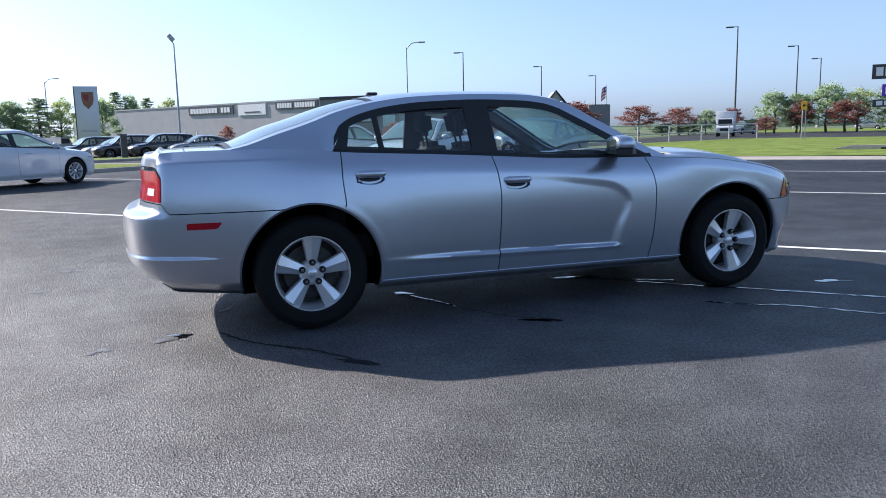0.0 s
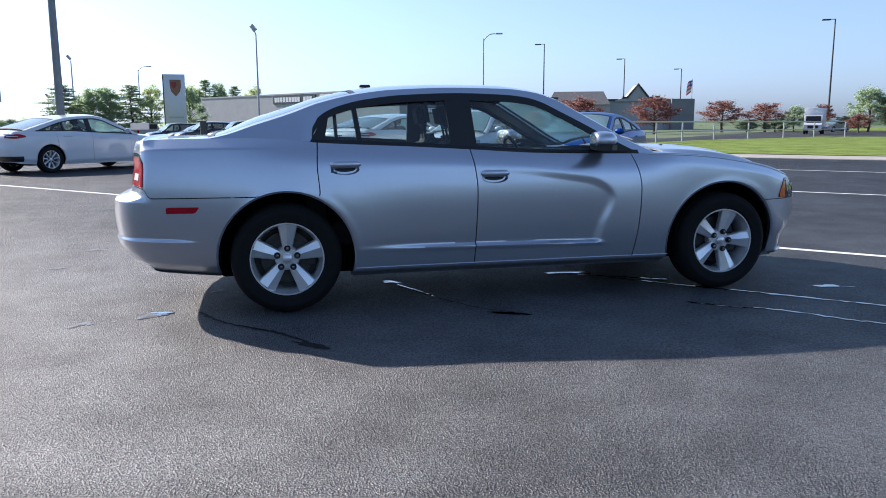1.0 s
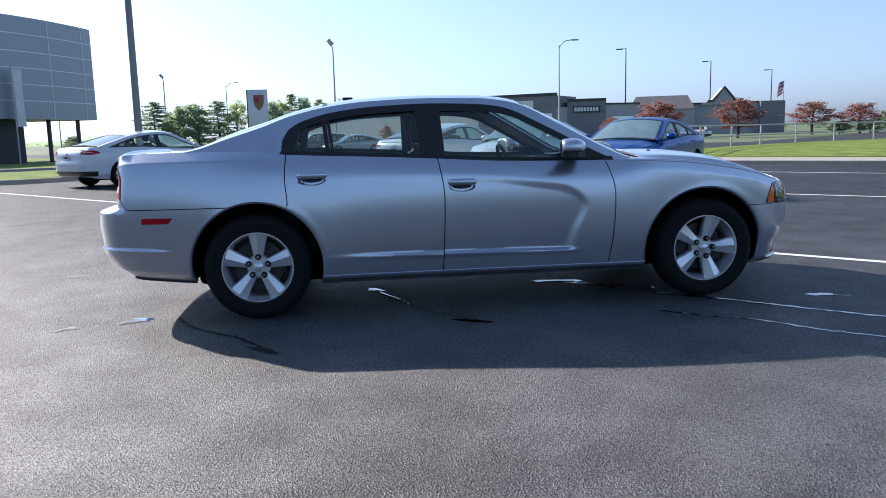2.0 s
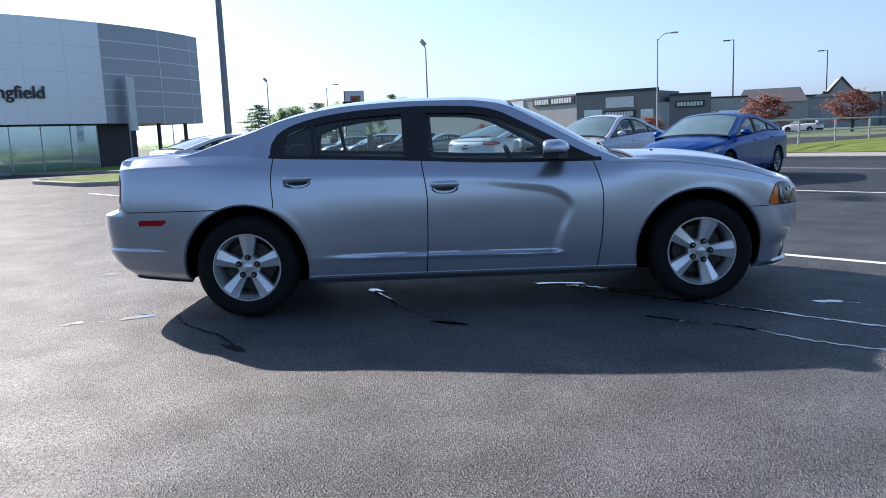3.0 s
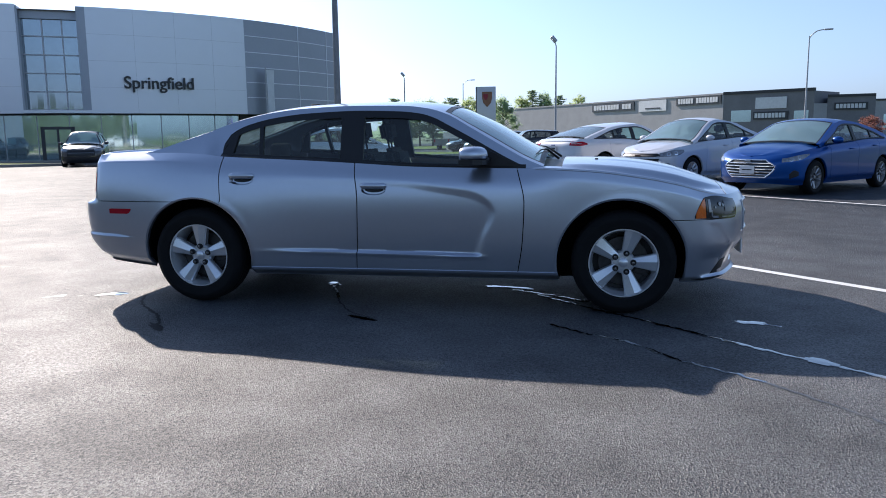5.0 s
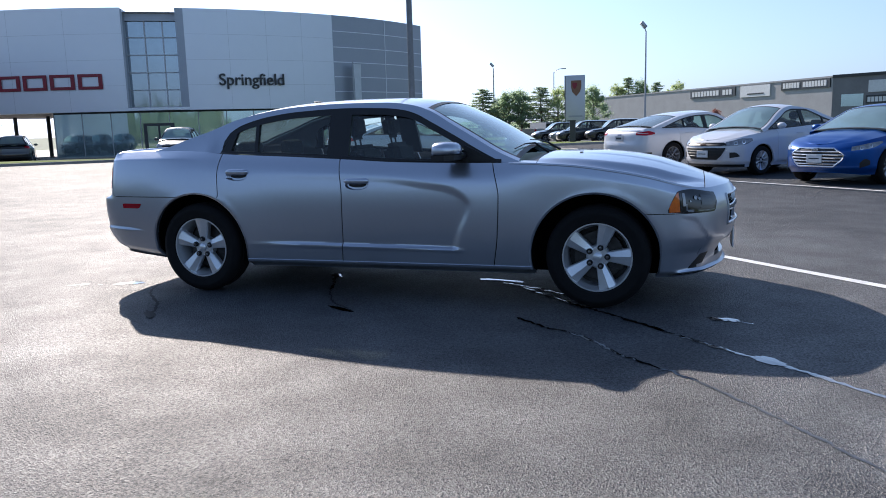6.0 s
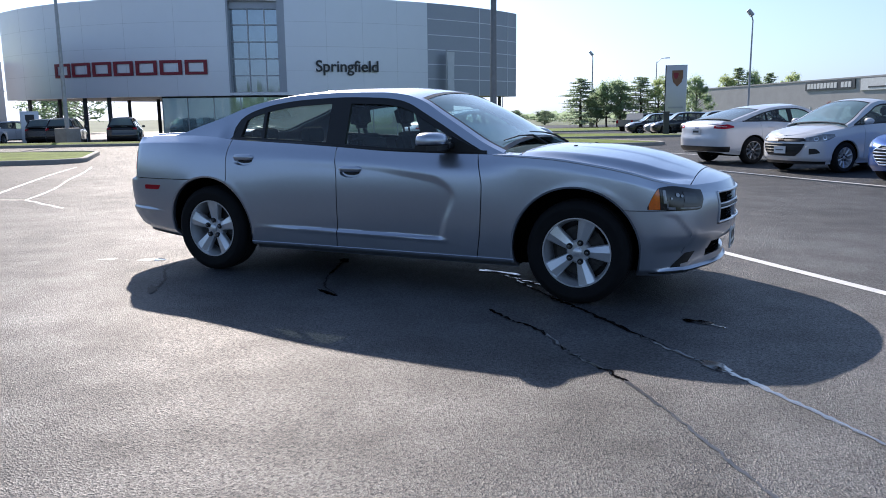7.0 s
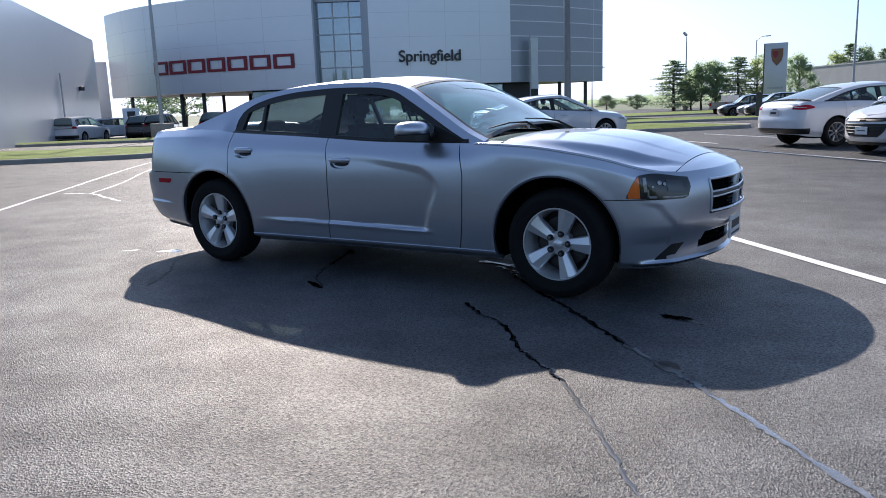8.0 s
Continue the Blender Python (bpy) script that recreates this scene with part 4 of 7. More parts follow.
def charger():
    s, B = CHARGER, Body(CHARGER)
    car = thing("car", None, "silver-grey four-door sedan with five-spoke alloy wheels", "car")
    paint = M_PAINT
    hubs = [(-1.526, 0.352), (1.526, 0.352)]
    A = [(-1.545, 0.345, 0.433), (1.497, 0.345, 0.436)]
    top = lambda x: B.zsh(x)
    rear_gap, mid_gap, front_gap = curve1([(0.2, -1.40), (0.6, -1.45), (0.69, -1.42), (0.76, -1.335), (0.92, -1.345), (1.07, -1.335)]), curve1([(0.2, -0.335), (0.5, -0.318), (0.75, -0.312), (1.02, -0.345)]), curve1([(0.2, 0.80), (0.5, 0.845), (0.74, 0.855), (1.0, 0.795)])
    g = 0.0035
    both("quarter_panel", B.panel(-2.63, lambda z: rear_gap(max(z, 0.75)) - g, lambda x: 0.747 - 0.07 * sstep(-1.62, -1.45, x) + 0.058 * sstep(-2.33, -2.42, x), top, A, 40), paint, car, thick=0.012)
    both("rear_bumper", B.panel(-2.63, -1.54, lambda x: B.zlo(x), lambda x: 0.741 + 0.058 * sstep(-2.33, -2.42, x), A, 120), paint, car, thick=0.012)
    d1 = part("rear_door", B.panel(lambda z: rear_gap(z) + g, lambda z: mid_gap(z) - g, 0.273, top, A, 84, step=0.022, dense=HANDLES[0]), paint, car, smooth=35, thick=0.012)
    d2 = part("rear_door", B.panel(lambda z: rear_gap(z) + g, lambda z: mid_gap(z) - g, 0.273, top, A, 84, step=0.022, dense=HANDLES[0]).mirrored(), paint, car, smooth=35, thick=0.012)
    d3 = part("front_door", B.panel(lambda z: mid_gap(z) + g, lambda z: front_gap(z) - g, 0.273, top, (), 100, step=0.018, dense=HANDLES[1]), paint, car, smooth=35, thick=0.012)
    d4 = part("front_door", B.panel(lambda z: mid_gap(z) + g, lambda z: front_gap(z) - g, 0.273, top, (), 100, step=0.018, dense=HANDLES[1]).mirrored(), paint, car, smooth=35, thick=0.012)
    both("rocker_panel", B.panel(-1.17, 1.14, lambda x: B.zlo(x), 0.268, A, 10, 0.004), paint, car, thick=0.012)
    both("fender", B.panel(lambda z: front_gap(z) + g, 2.19, lambda x: 0.273 + 0.367 * sstep(1.3, 1.75, x), top, A, 44), paint, car, thick=0.012)
    # nose: one cover across the front, open at the grilles
    lowf = B.panel(1.535, 2.19, lambda x: B.zlo(x), 0.635, A, 46)
    both("front_bumper", lowf, paint, car, smooth=70, thick=0.012)
    fx = [x for x in B.xs(2.19, 2.395, 0.02)]
    zs = [0.0, 0.03, 0.06, 0.08, 0.09, 0.16, 0.24, 0.33, 0.36, 0.42, 0.48, 0.535, 0.59, 0.65, 0.71, 0.77, 0.83, 0.89, 0.95, 1.0]
    full = [[B.side(x, B.zlo(x) + (B.zsh(x) - B.zlo(x)) * t) for x in fx] for t in zs]
    full = [r + [Vector((p.x, -p.y, p.z)) for p in r[::-1][1:]] for r in full]
    ymax = 0.45
    def hole(i, j):
        y = 0.5 * (full[i][j].y + full[i][j + 1].y)
        return (abs(y) < ymax and 0.535 <= zs[i] < 0.89) or (abs(y) < 0.41 and 0.16 <= zs[i] < 0.33)
    part("front_bumper", Shape().grid(full, False, hole), paint, car, smooth=70, thick=0.03)
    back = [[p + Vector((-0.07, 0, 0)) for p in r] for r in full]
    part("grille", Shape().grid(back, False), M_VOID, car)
    bar = list(catmull([B.side(2.3, 0.70, 0.0), B.side(2.36, 0.70, 0.0), B.side(2.395, 0.70, 0.0)], 6))
    bar += [Vector((p.x, -p.y, p.z)) for p in bar[::-1]]
    for dz, rad, mt in ((-0.052, 0.007, paint), (-0.082, 0.007, paint), (-0.067, 0.010, M_BLACK)):
        part("grille_bar", Shape().tube([p + Vector((0.0, 0, dz)) for p in bar], rad, 8), mt, car, smooth=40)
    part("grille_bar", Shape().box(2.345, -0.035, 0.53, 2.402, 0.035, 0.735, 0.008), paint, car, smooth=40)
    edge = [x for x in B.xs(2.318, 2.395, 0.01)]
    for zz in (0.532, 0.728):
        pts = [B.side(x, zz, 0.002) for x in edge]
        pts += [Vector((p.x, -p.y, p.z)) for p in pts[::-1][1:]]
        part("grille_frame", Shape().tube(pts, 0.008, 8), paint, car, smooth=40)
    both("grille_frame", Shape().tube([B.side(2.318, z, 0.002) for z in (0.532, 0.6, 0.66, 0.728)], 0.008, 8), paint, car)
    both("fog_recess", B.patch(lin(2.13, 2.275, 14), curve1([(2.13, 0.262), (2.215, 0.262), (2.245, 0.31), (2.275, 0.372)]), curve1([(2.13, 0.266), (2.18, 0.318), (2.23, 0.366), (2.275, 0.384)]), 0.002), M_BLACK, car)
    for k in range(8):
        z = 0.545 + 0.024 * k
        pts = [B.side(x, z, -0.035) for x in (2.32, 2.36, 2.385, 2.395)]
        pts += [Vector((p.x, -p.y, p.z)) for p in pts[::-1][1:]]
        part("grille_slat", Shape().tube(pts, 0.004, 6), M_VOID, car, smooth=40)
    for k in range(4):
        z = 0.28 + 0.03 * k
        pts = [B.side(x, z, -0.03) for x in (2.32, 2.36, 2.385, 2.395)]
        pts += [Vector((p.x, -p.y, p.z)) for p in pts[::-1][1:]]
        part("grille_slat", Shape().tube(pts, 0.005, 6), M_VOID, car, smooth=40)
    # lamps
    hx = [x for x in B.xs(1.955, 2.245, 0.02)]
    hl = curve1([(1.955, 0.646), (2.21, 0.635), (2.228, 0.642), (2.245, 0.70)])
    hh = curve1([(1.955, 0.662), (1.985, 0.73), (2.025, 0.782), (2.1, 0.790), (2.245, 0.758)])
    for lamp in both("headlight", B.patch(hx, hl, hh, 0.003), M_LAMPDARK, car, "smoked headlight with an amber corner"):
        mir = lamp.name != "headlight"
        for nm, a, b, k0, k1, mt in (("amber_lens", 1.962, 2.022, 0.04, 0.96, M_AMBER), ("lamp_divider", 2.028, 2.033, 0.1, 0.90, M_LAMPBOWL), ("lamp_fin", 2.042, 2.058, 0.30, 0.88, M_LAMPGLASS), ("lamp_fin", 2.058, 2.066, 0.10, 0.40, M_LAMPGREY), ("lamp_strip", 2.066, 2.10, 0.05, 0.14, M_LAMPGLASS), ("lamp_reflector", 2.150, 2.215, 0.34, 0.80, M_LAMPBOWL), ("lamp_strip", 2.125, 2.225, 0.07, 0.13, M_LAMPGREY), ("lamp_strip", 2.14, 2.225, 0.19, 0.23, M_LAMPBOWL)):
            sh = B.patch(lin(a, b, 5), lambda x: hl(x) + (hh(x) - hl(x)) * k0, lambda x: hl(x) + (hh(x) - hl(x)) * k1, 0.006, 5)
            part(nm, sh.mirrored() if mir else sh, mt, lamp, smooth=40)
        for x0, z0, r0, mt1 in ((2.118, 0.736, 0.013, M_LAMPGLASS), (2.140, 0.728, 0.010, M_LAMPGREY), (2.085, 0.715, 0.007, M_LAMPGREY)):
            sh = Shape().grid([[B.side(x0 + 0.75 * r0 * q * math.cos(a), z0 + r0 * q * math.sin(a), 0.0085) for a in lin(0, 2 * math.pi, 17)] for q in (1.0, 0.5, 0.02)])
            part("lamp_bulb", sh.mirrored() if mir else sh, mt1, lamp, smooth=40)
    tx = [x for x in B.xs(-2.63, -2.415, 0.02)]
    for lamp in both("tail_light", B.patch(tx, lambda x: 0.812, curve1([(-2.63, 0.985), (-2.5, 0.985), (-2.415, 0.945)]), 0.004), M_RED, car, "red wrap-round tail light"):
        mir = lamp.name != "tail_light"
        sh = B.patch([x for x in B.xs(-2.58, -2.53, 0.02)], lambda x: 0.845, lambda x: 0.885, 0.007)
        part("reversing_lens", sh.mirrored() if mir else sh, M_PLATE, lamp, smooth=40)
    both("rear_trim", B.patch(tx, lambda x: 0.988 - 0.04 * sstep(-2.5, -2.415, x), curve1([(-2.6, 1.012), (-2.5, 1.006), (-2.415, 0.955)]), 0.004), M_GLOSSBLACK, car)
    both("side_marker", B.patch(lin(-2.25, -2.06, 12), lambda x: 0.652 + 0.03 * sstep(-2.085, -2.06, x), lambda x: 0.69 - 0.004 * sstep(-2.24, -2.25, x), 0.003), M_RED, car, "dark red side reflector")
    # shut lines of the bumpers lie open; handles, mirrors, aerial
    for (x0, z0), door_r, door_l in zip(HANDLES, (d1, d3), (d2, d4)):
        skin = lambda x: B.at_plan(x)[0].y - B.inset(x0 + 0.16, z0 + 0.016)
        grip = Shape().tube([(x0 + q * 0.094, -skin(x0 + q * 0.094) - 0.004 - 0.010 * (1 - q ** 4), z0 + 0.014) for q in lin(-1, 1, 15)], [0.007, 0.012] + [0.015] * 11 + [0.012, 0.007], 12, True, 1.5)
        # black patch on the skin paints the shade in the handle hollow
        cup = B.patch(lin(x0 - 0.066, x0 + 0.066, 25), lambda x: z0 - 0.012 - 0.021 * math.sqrt(max(0.02, 1 - ((x - x0) / 0.070) ** 2)), lambda x: z0 + 0.006, 0.0015, 9)
        part("handle_cup_shade", cup, M_BLACK, door_r, "black patch painting the shade behind the grip", smooth=40)
        part("handle_cup_shade", cup.mirrored(), M_BLACK, door_l, "black patch painting the shade behind the grip", smooth=40)
        part("door_handle", grip, paint, door_r, smooth=40)
        part("door_handle", grip.mirrored(), paint, door_l, smooth=40)
    bm = bmesh.new()
    bmesh.ops.create_uvsphere(bm, u_segments=24, v_segments=14, radius=1.0)
    for v in bm.verts:
        c = Vector([math.copysign(abs(q) ** 0.66, q) for q in v.co])
        c.x = (c.x * 0.11 * (1 - 0.3 * abs(c.y)) * (1 - 0.12 * abs(c.z)) if c.x > 0 else c.x * 0.075)
        c.y *= 0.128
        c.z = c.z * 0.062 if c.z > 0 else c.z * 0.036
        c.x = max(c.x, -0.055)
        v.co = c
    ms = Shape().add_bm(bm, pose(0.515, -0.995, 1.066, 0, 0, -12))
    mr, ml = both("wing_mirror", ms, paint, car, smooth=50)
    gl = Shape().box(-0.002, -0.085, -0.035, 0.002, 0.085, 0.035, 0.001).moved(pose(0.515, -0.995, 1.066, 0, 0, -12) @ pose(-0.055, 0, 0))
    skirt = Shape()
    skirt.v, skirt.f = [tuple(pose(0.515, -0.995, 1.066, 0, 0, -12) @ Vector(c)) for c in ((x * 0.94, y * 1.01, -0.026 - 0.034 * k) for k in (0, 1) for x, y in ((-0.054, -0.118), (0.05, -0.115), (0.098, -0.06), (0.105, 0.0), (0.098, 0.06), (0.05, 0.115), (-0.054, 0.118)))], [tuple(range(7))[::-1], tuple(range(7, 14))] + [(k, (k + 1) % 7, 7 + (k + 1) % 7, 7 + k) for k in range(7)]
    part("mirror_skirt", skirt, M_BLACK, mr, "black lower mirror shell")
    part("mirror_skirt", skirt.mirrored(), M_BLACK, ml, "black lower mirror shell")
    part("mirror_glass", gl, M_CHROME, mr)
    part("mirror_glass", gl.mirrored(), M_CHROME, ml)
    foot = Shape().box(0.52, -0.93, 1.015, 0.62, -0.80, 1.05, 0.012)
    part("mirror_foot", foot, M_BLACK, mr, smooth=40)
    part("mirror_foot", foot.mirrored(), M_BLACK, ml, smooth=40)
    sail = Shape().prism([(0.58, 0.985), (0.86, 0.975), (0.60, 1.10)], 0.0, 0.01, Matrix(((1, 0, 0, 0), (0, 0, 1, -0.845), (0, 1, 0, 0), (0, 0, 0, 1))))
    both("mirror_sail", sail, M_BLACK, car)
    part("aerial", Shape().box(-0.96, -0.025, 1.445, -0.88, 0.025, 1.466, 0.009), M_BLACK, car, "dark roof aerial", smooth=40)
    # hood, cowl, deck
    def ridge(x, v):
        """Flat along the crest of the wings, a gutter, then the raised middle of the hood."""
        q = sstep(1.0, 1.3, x) * sstep(2.3, 1.9, x)
        a, c = abs(v), B.deck(x)
        edge = 0.80 - 0.12 * sstep(1.1, 2.1, x)
        raised = (0.40 * c + 0.010) * sstep(edge + 0.07, edge - 0.03, a) + 0.52 * c * max(0.0, 1 - (a / edge) ** 2) - 0.012 * math.exp(-((a - edge - 0.10) / 0.03) ** 2)
        return q * (raised + 0.005 * sstep(0.40, 0.33, a) * sstep(1.25, 1.5, x) - c * (1 - a ** 2.2))
    hxs = [x for x in B.xs(1.10, 2.21, 0.035)]
    part("hood", cross(B, hxs, ridge, B.deck, True, 141, trim=0.99), paint, car, smooth=40, thick=0.012)
    nx = [x for x in B.xs(2.216, 2.395, 0.02)]
    part("nose_cap", cross(B, nx, lambda x, v: 0, B.deck, True, 25), paint, car, smooth=40, thick=0.012)
    part("cowl", cross(B, lin(0.86, 1.095, 7), lambda x, v: -0.018, B.deck, True, 15), M_BLACK, car, smooth=40)
    crest = [B.side(x, B.zsh(x) - 0.004, -0.008) for x in lin(0.90, 2.19, 44)]
    both("wing_crest", Shape().tube(crest, [0.004] + [0.011] * 40 + [0.009, 0.006, 0.003], 12), paint, car, smooth=60)
    fend = Shape().grid([[B.side(x, B.zsh(x)) for x in lin(0.80, 1.10, 9)], [B.side(x, B.zsh(x)) + Vector((0, 0.10, 0.014)) for x in lin(0.80, 1.10, 9)]])
    both("fender_top", fend, paint, car, thick=0.012)
    for y0 in (0.48, -0.08):
        on_glass = lambda x, y: B.top(x, y / 0.835, 0.014)
        part("wiper", Shape().tube([(1.05, y0, 1.015), on_glass(0.965, y0 - 0.10), on_glass(0.935, y0 - 0.32), on_glass(0.915, y0 - 0.58)], [0.010, 0.008, 0.006, 0.004], 6), M_BLACK, car, smooth=40)
    for y0 in (0.3, -0.3):
        part("washer_jet", Shape().box(1.32, y0 - 0.012, 1.000, 1.345, y0 + 0.012, 1.022, 0.004), M_BLACK, car)
    dx = [x for x in B.xs(-2.63, -1.97, 0.03)]
    lipf = lambda x, v: 0.022 * math.exp(-((x + 2.50) / 0.05) ** 2) * (1 - abs(v) ** 8)
    part("boot_lid", cross(B, dx, lipf, B.deck, True, 25), paint, car, smooth=40, thick=0.012)
    qs = Shape().grid([[B.side(x, B.zsh(x)) for x in lin(-2.02, -1.33, 15)], [B.cabin(x, B.zsh(x) + 0.004, -0.03) for x in lin(-2.02, -1.33, 15)]])
    both("quarter_ledge", qs, paint, car)
    pl = Shape().box(2.384, -0.155, 0.315, 2.396, 0.155, 0.468, 0.004)
    plate = part("number_plate", pl, M_PLATE, car, "white dealer plate with unreadable print")
    part("plate_print", Shape().box(2.3965, -0.11, 0.375, 2.398, 0.11, 0.425), M_INK, plate)
    part("plate_print", Shape().box(2.3965, -0.13, 0.333, 2.398, 0.13, 0.347), M_INK, plate)
    rows = [B.side(x, B.zlo(x) + 0.02, 0.006) for x in B.xs(1.99, 2.395, 0.03)]
    taper = [0.002 + 0.005 * min(1.0, k / 5) for k in range(len(rows))]
    taper += taper[::-1][1:]
    rows += [Vector((p.x, -p.y, p.z)) for p in rows[::-1][1:]]
    part("front_lip", Shape().tube(rows, taper, 8, True, 0.5), M_BLACK, car, smooth=40)
    both("rear_lip", Shape().tube([B.side(x, B.zlo(x) + 0.008, 0.004) for x in B.xs(-2.62, -1.96, 0.03)], 0.008, 8, True, 0.7), M_BLACK, car, "black lower edge of the bumper", smooth=40)
    both("exhaust_tip", Shape().tube([(-2.36, -0.55, 0.30), (-2.15, -0.55, 0.30)], 0.032, 14), M_DARKMETAL, car)
    both("sill_trim", Shape().tube([B.side(x, 0.2705, 0.003) for x in lin(-1.12, 1.08, 30)], 0.003, 6), paint, car)
    cabin_parts(car, B, s, paint)
    arch_parts(car, B, A, paint)
    interior(car, B, s)
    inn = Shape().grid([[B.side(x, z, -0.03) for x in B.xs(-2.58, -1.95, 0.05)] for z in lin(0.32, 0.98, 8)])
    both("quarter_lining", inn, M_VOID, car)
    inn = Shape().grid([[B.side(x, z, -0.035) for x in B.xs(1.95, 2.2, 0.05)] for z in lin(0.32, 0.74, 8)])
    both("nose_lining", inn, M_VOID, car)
    W = wheel_meshes(0.346, 0.228, 0.235)
    wheels(car, W, (-1.547, 1.515), 0.812, 0.346, M_ALLOY, 0.228, (2, 0, 17, 0))
    return car


charger()

# ---- parked cars ----
M_CREST = mat("ochre crest", (0.20, 0.10, 0.055), 0.4, 0.2, 0.15, 3)
def spec(xr, xf, wb, W, H, belt, r, suv=False):
    w = W / 2
    s = dict(
        plan=[(xr, 0.0), (xr + 0.01, 0.42 * w), (xr + 0.05, 0.68 * w), (xr + 0.15, 0.86 * w), (xr + 0.38, 0.95 * w), (-wb / 2, 0.99 * w), (-0.3, w), (0.5, w), (wb / 2, 0.985 * w), (xf - 0.45, 0.93 * w),
              (xf - 0.24, 0.80 * w), (xf - 0.11, 0.60 * w), (xf - 0.03, 0.34 * w), (xf, 0.0)],
        low=[(xr, 0.30), (xr + 0.4, 0.25), (-wb / 2 + 0.45, 0.20), (wb / 2 - 0.45, 0.20), (xf - 0.3, 0.19), (xf, 0.22)],
        shoulder=[(xr, belt + 0.01), (xr + 0.25, belt + 0.05), (-0.9, belt + 0.045), (0, belt), (0.9, belt - 0.04), (wb / 2, belt - 0.10), (xf - 0.4, belt - 0.165), (xf - 0.12, belt - 0.215), (xf, belt - 0.245)],
        deck_crown=[(xr, 0.0), (xr + 0.12, 0.03), (-1.0, 0.05), (0.9, 0.06), (1.15, 0.075), (xf - 0.6, 0.07), (xf - 0.15, 0.04), (xf, 0.0)],
        belt_y=w - 0.105, lean=0.40, round=0.09, front=(xf - 0.6, xf - 0.1), back=(xr, xr + 0.3),
        nose=[(0.2, -0.05), (0.32, 0.0), (0.5, 0.02), (0.62, 0.015), (0.72, -0.01), (0.85, -0.06)],
        tail=[(0.25, 0.10), (0.4, 0.02), (0.6, 0.0), (0.75, 0.03), (0.9, 0.04), (1.05, 0.03)],
        hubs=(-wb / 2, wb / 2), arch=r + 0.055, body=(xr, xf), bench=-0.85, front_seat=0.05, seat_drop=0.02, r=r, W=W)
    if suv:
        s.update(roof=[(xr + 0.05, belt + 0.05), (xr + 0.18, belt + 0.30), (xr + 0.35, H - 0.12), (-0.9, H - 0.06), (-0.2, H - 0.05), (0.3, H - 0.11), (0.55, H - 0.22), (1.05, belt + 0.03), (1.2, belt - 0.02)],
                 crown=[(xr, 0.04), (0, 0.05), (0.5, 0.08), (1.2, 0.06)], screens=(xr + 0.05, xr + 0.36, 0.34, 1.2), windows=(xr + 0.42, 1.02),
                 window_top=[(xr + 0.42, belt + 0.06), (xr + 0.5, H - 0.26), (xr + 0.9, H - 0.17), (-0.2, H - 0.13), (0.25, H - 0.18), (0.5, H - 0.31), (1.02, belt - 0.03)],
                 panes=[("quarter_glass", (xr + 0.43, xr + 0.85), M_PRIVACY), ("rear_door_glass", (xr + 0.9, -0.28), M_PRIVACY), ("front_door_glass", (-0.18, 1.0), M_TINT)], posts=[(-0.29, -0.17, 0), (xr + 0.85, xr + 0.92, 0)])
    else:
        s.update(roof=[(xr + 0.46, belt + 0.07), (xr + 0.75, belt + 0.155), (xr + 1.1, belt + 0.255), (xr + 1.45, H - 0.145), (xr + 1.9, H - 0.08), (-0.05, H - 0.055), (0.25, H - 0.10), (0.5, H - 0.20), (1.0, belt + 0.05), (1.2, belt - 0.03)],
                 crown=[(xr, 0.03), (xr + 0.8, 0.06), (-0.3, 0.045), (0.3, 0.07), (0.7, 0.09), (1.2, 0.055)], screens=(xr + 0.46, xr + 1.36, 0.30, 1.2), windows=(xr + 0.74, 1.02),
                 window_top=[(xr + 0.74, belt + 0.05), (xr + 0.95, belt + 0.12), (xr + 1.2, belt + 0.20), (xr + 1.5, H - 0.21), (-0.45, H - 0.135), (-0.05, H - 0.125), (0.2, H - 0.165), (0.45, H - 0.28), (1.02, belt - 0.03)],
                 panes=[("quarter_glass", (xr + 0.75, -0.98), M_PRIVACY), ("rear_door_glass", (-0.96, -0.30), M_TINT), ("front_door_glass", (-0.20, 1.0), M_TINT)], posts=[(-0.31, -0.19, 0), (-1.0, -0.96, 0)])
    return s


def front_point(B, xf, y, z, out=0.0):
    """The point of the nose at height z and y metres off the middle."""
    a, b = xf - 0.6, xf
    for _ in range(26):
        x = 0.5 * (a + b)
        if -B.side(x, z, out).y > abs(y):
            a = x
        else:
            b = x
    p = B.side(0.5 * (a + b), z, out)
    return Vector((p.x, y, p.z))


def front_grille(B, car, xf, outline, bars, bar_mat, frame_mat, frame_r=0.012):
    """A dark grille on the nose; outline: heights and half widths from the bottom up; bars: heights of its cross bars."""
    half = curve1(outline)
    z0, z1 = outline[0][0], outline[-1][0]
    g = part("grille", Shape().grid([[front_point(B, xf, half(z) * q, z, 0.008) for q in lin(-1, 1, 13)] for z in lin(z0, z1, 9)], True), M_BLACK, car, smooth=40)
    for z in bars:
        part("grille_bar", Shape().tube([front_point(B, xf, half(z) * 0.97 * q, z, 0.014) for q in lin(-1, 1, 13)], 0.009, 6), bar_mat, g, smooth=40)
    ring = [(half(z), z) for z in lin(z0, z1, 9)] + [(half(z1) * q, z1) for q in (0.5, 0, -0.5)] + [(-half(z), z) for z in lin(z1, z0, 9)] + [(half(z0) * q, z0) for q in (-0.5, 0, 0.5, 1)]
    part("grille_frame", Shape().tube([front_point(B, xf, y, z, 0.014) for y, z in ring], frame_r, 6), frame_mat, g, smooth=40)


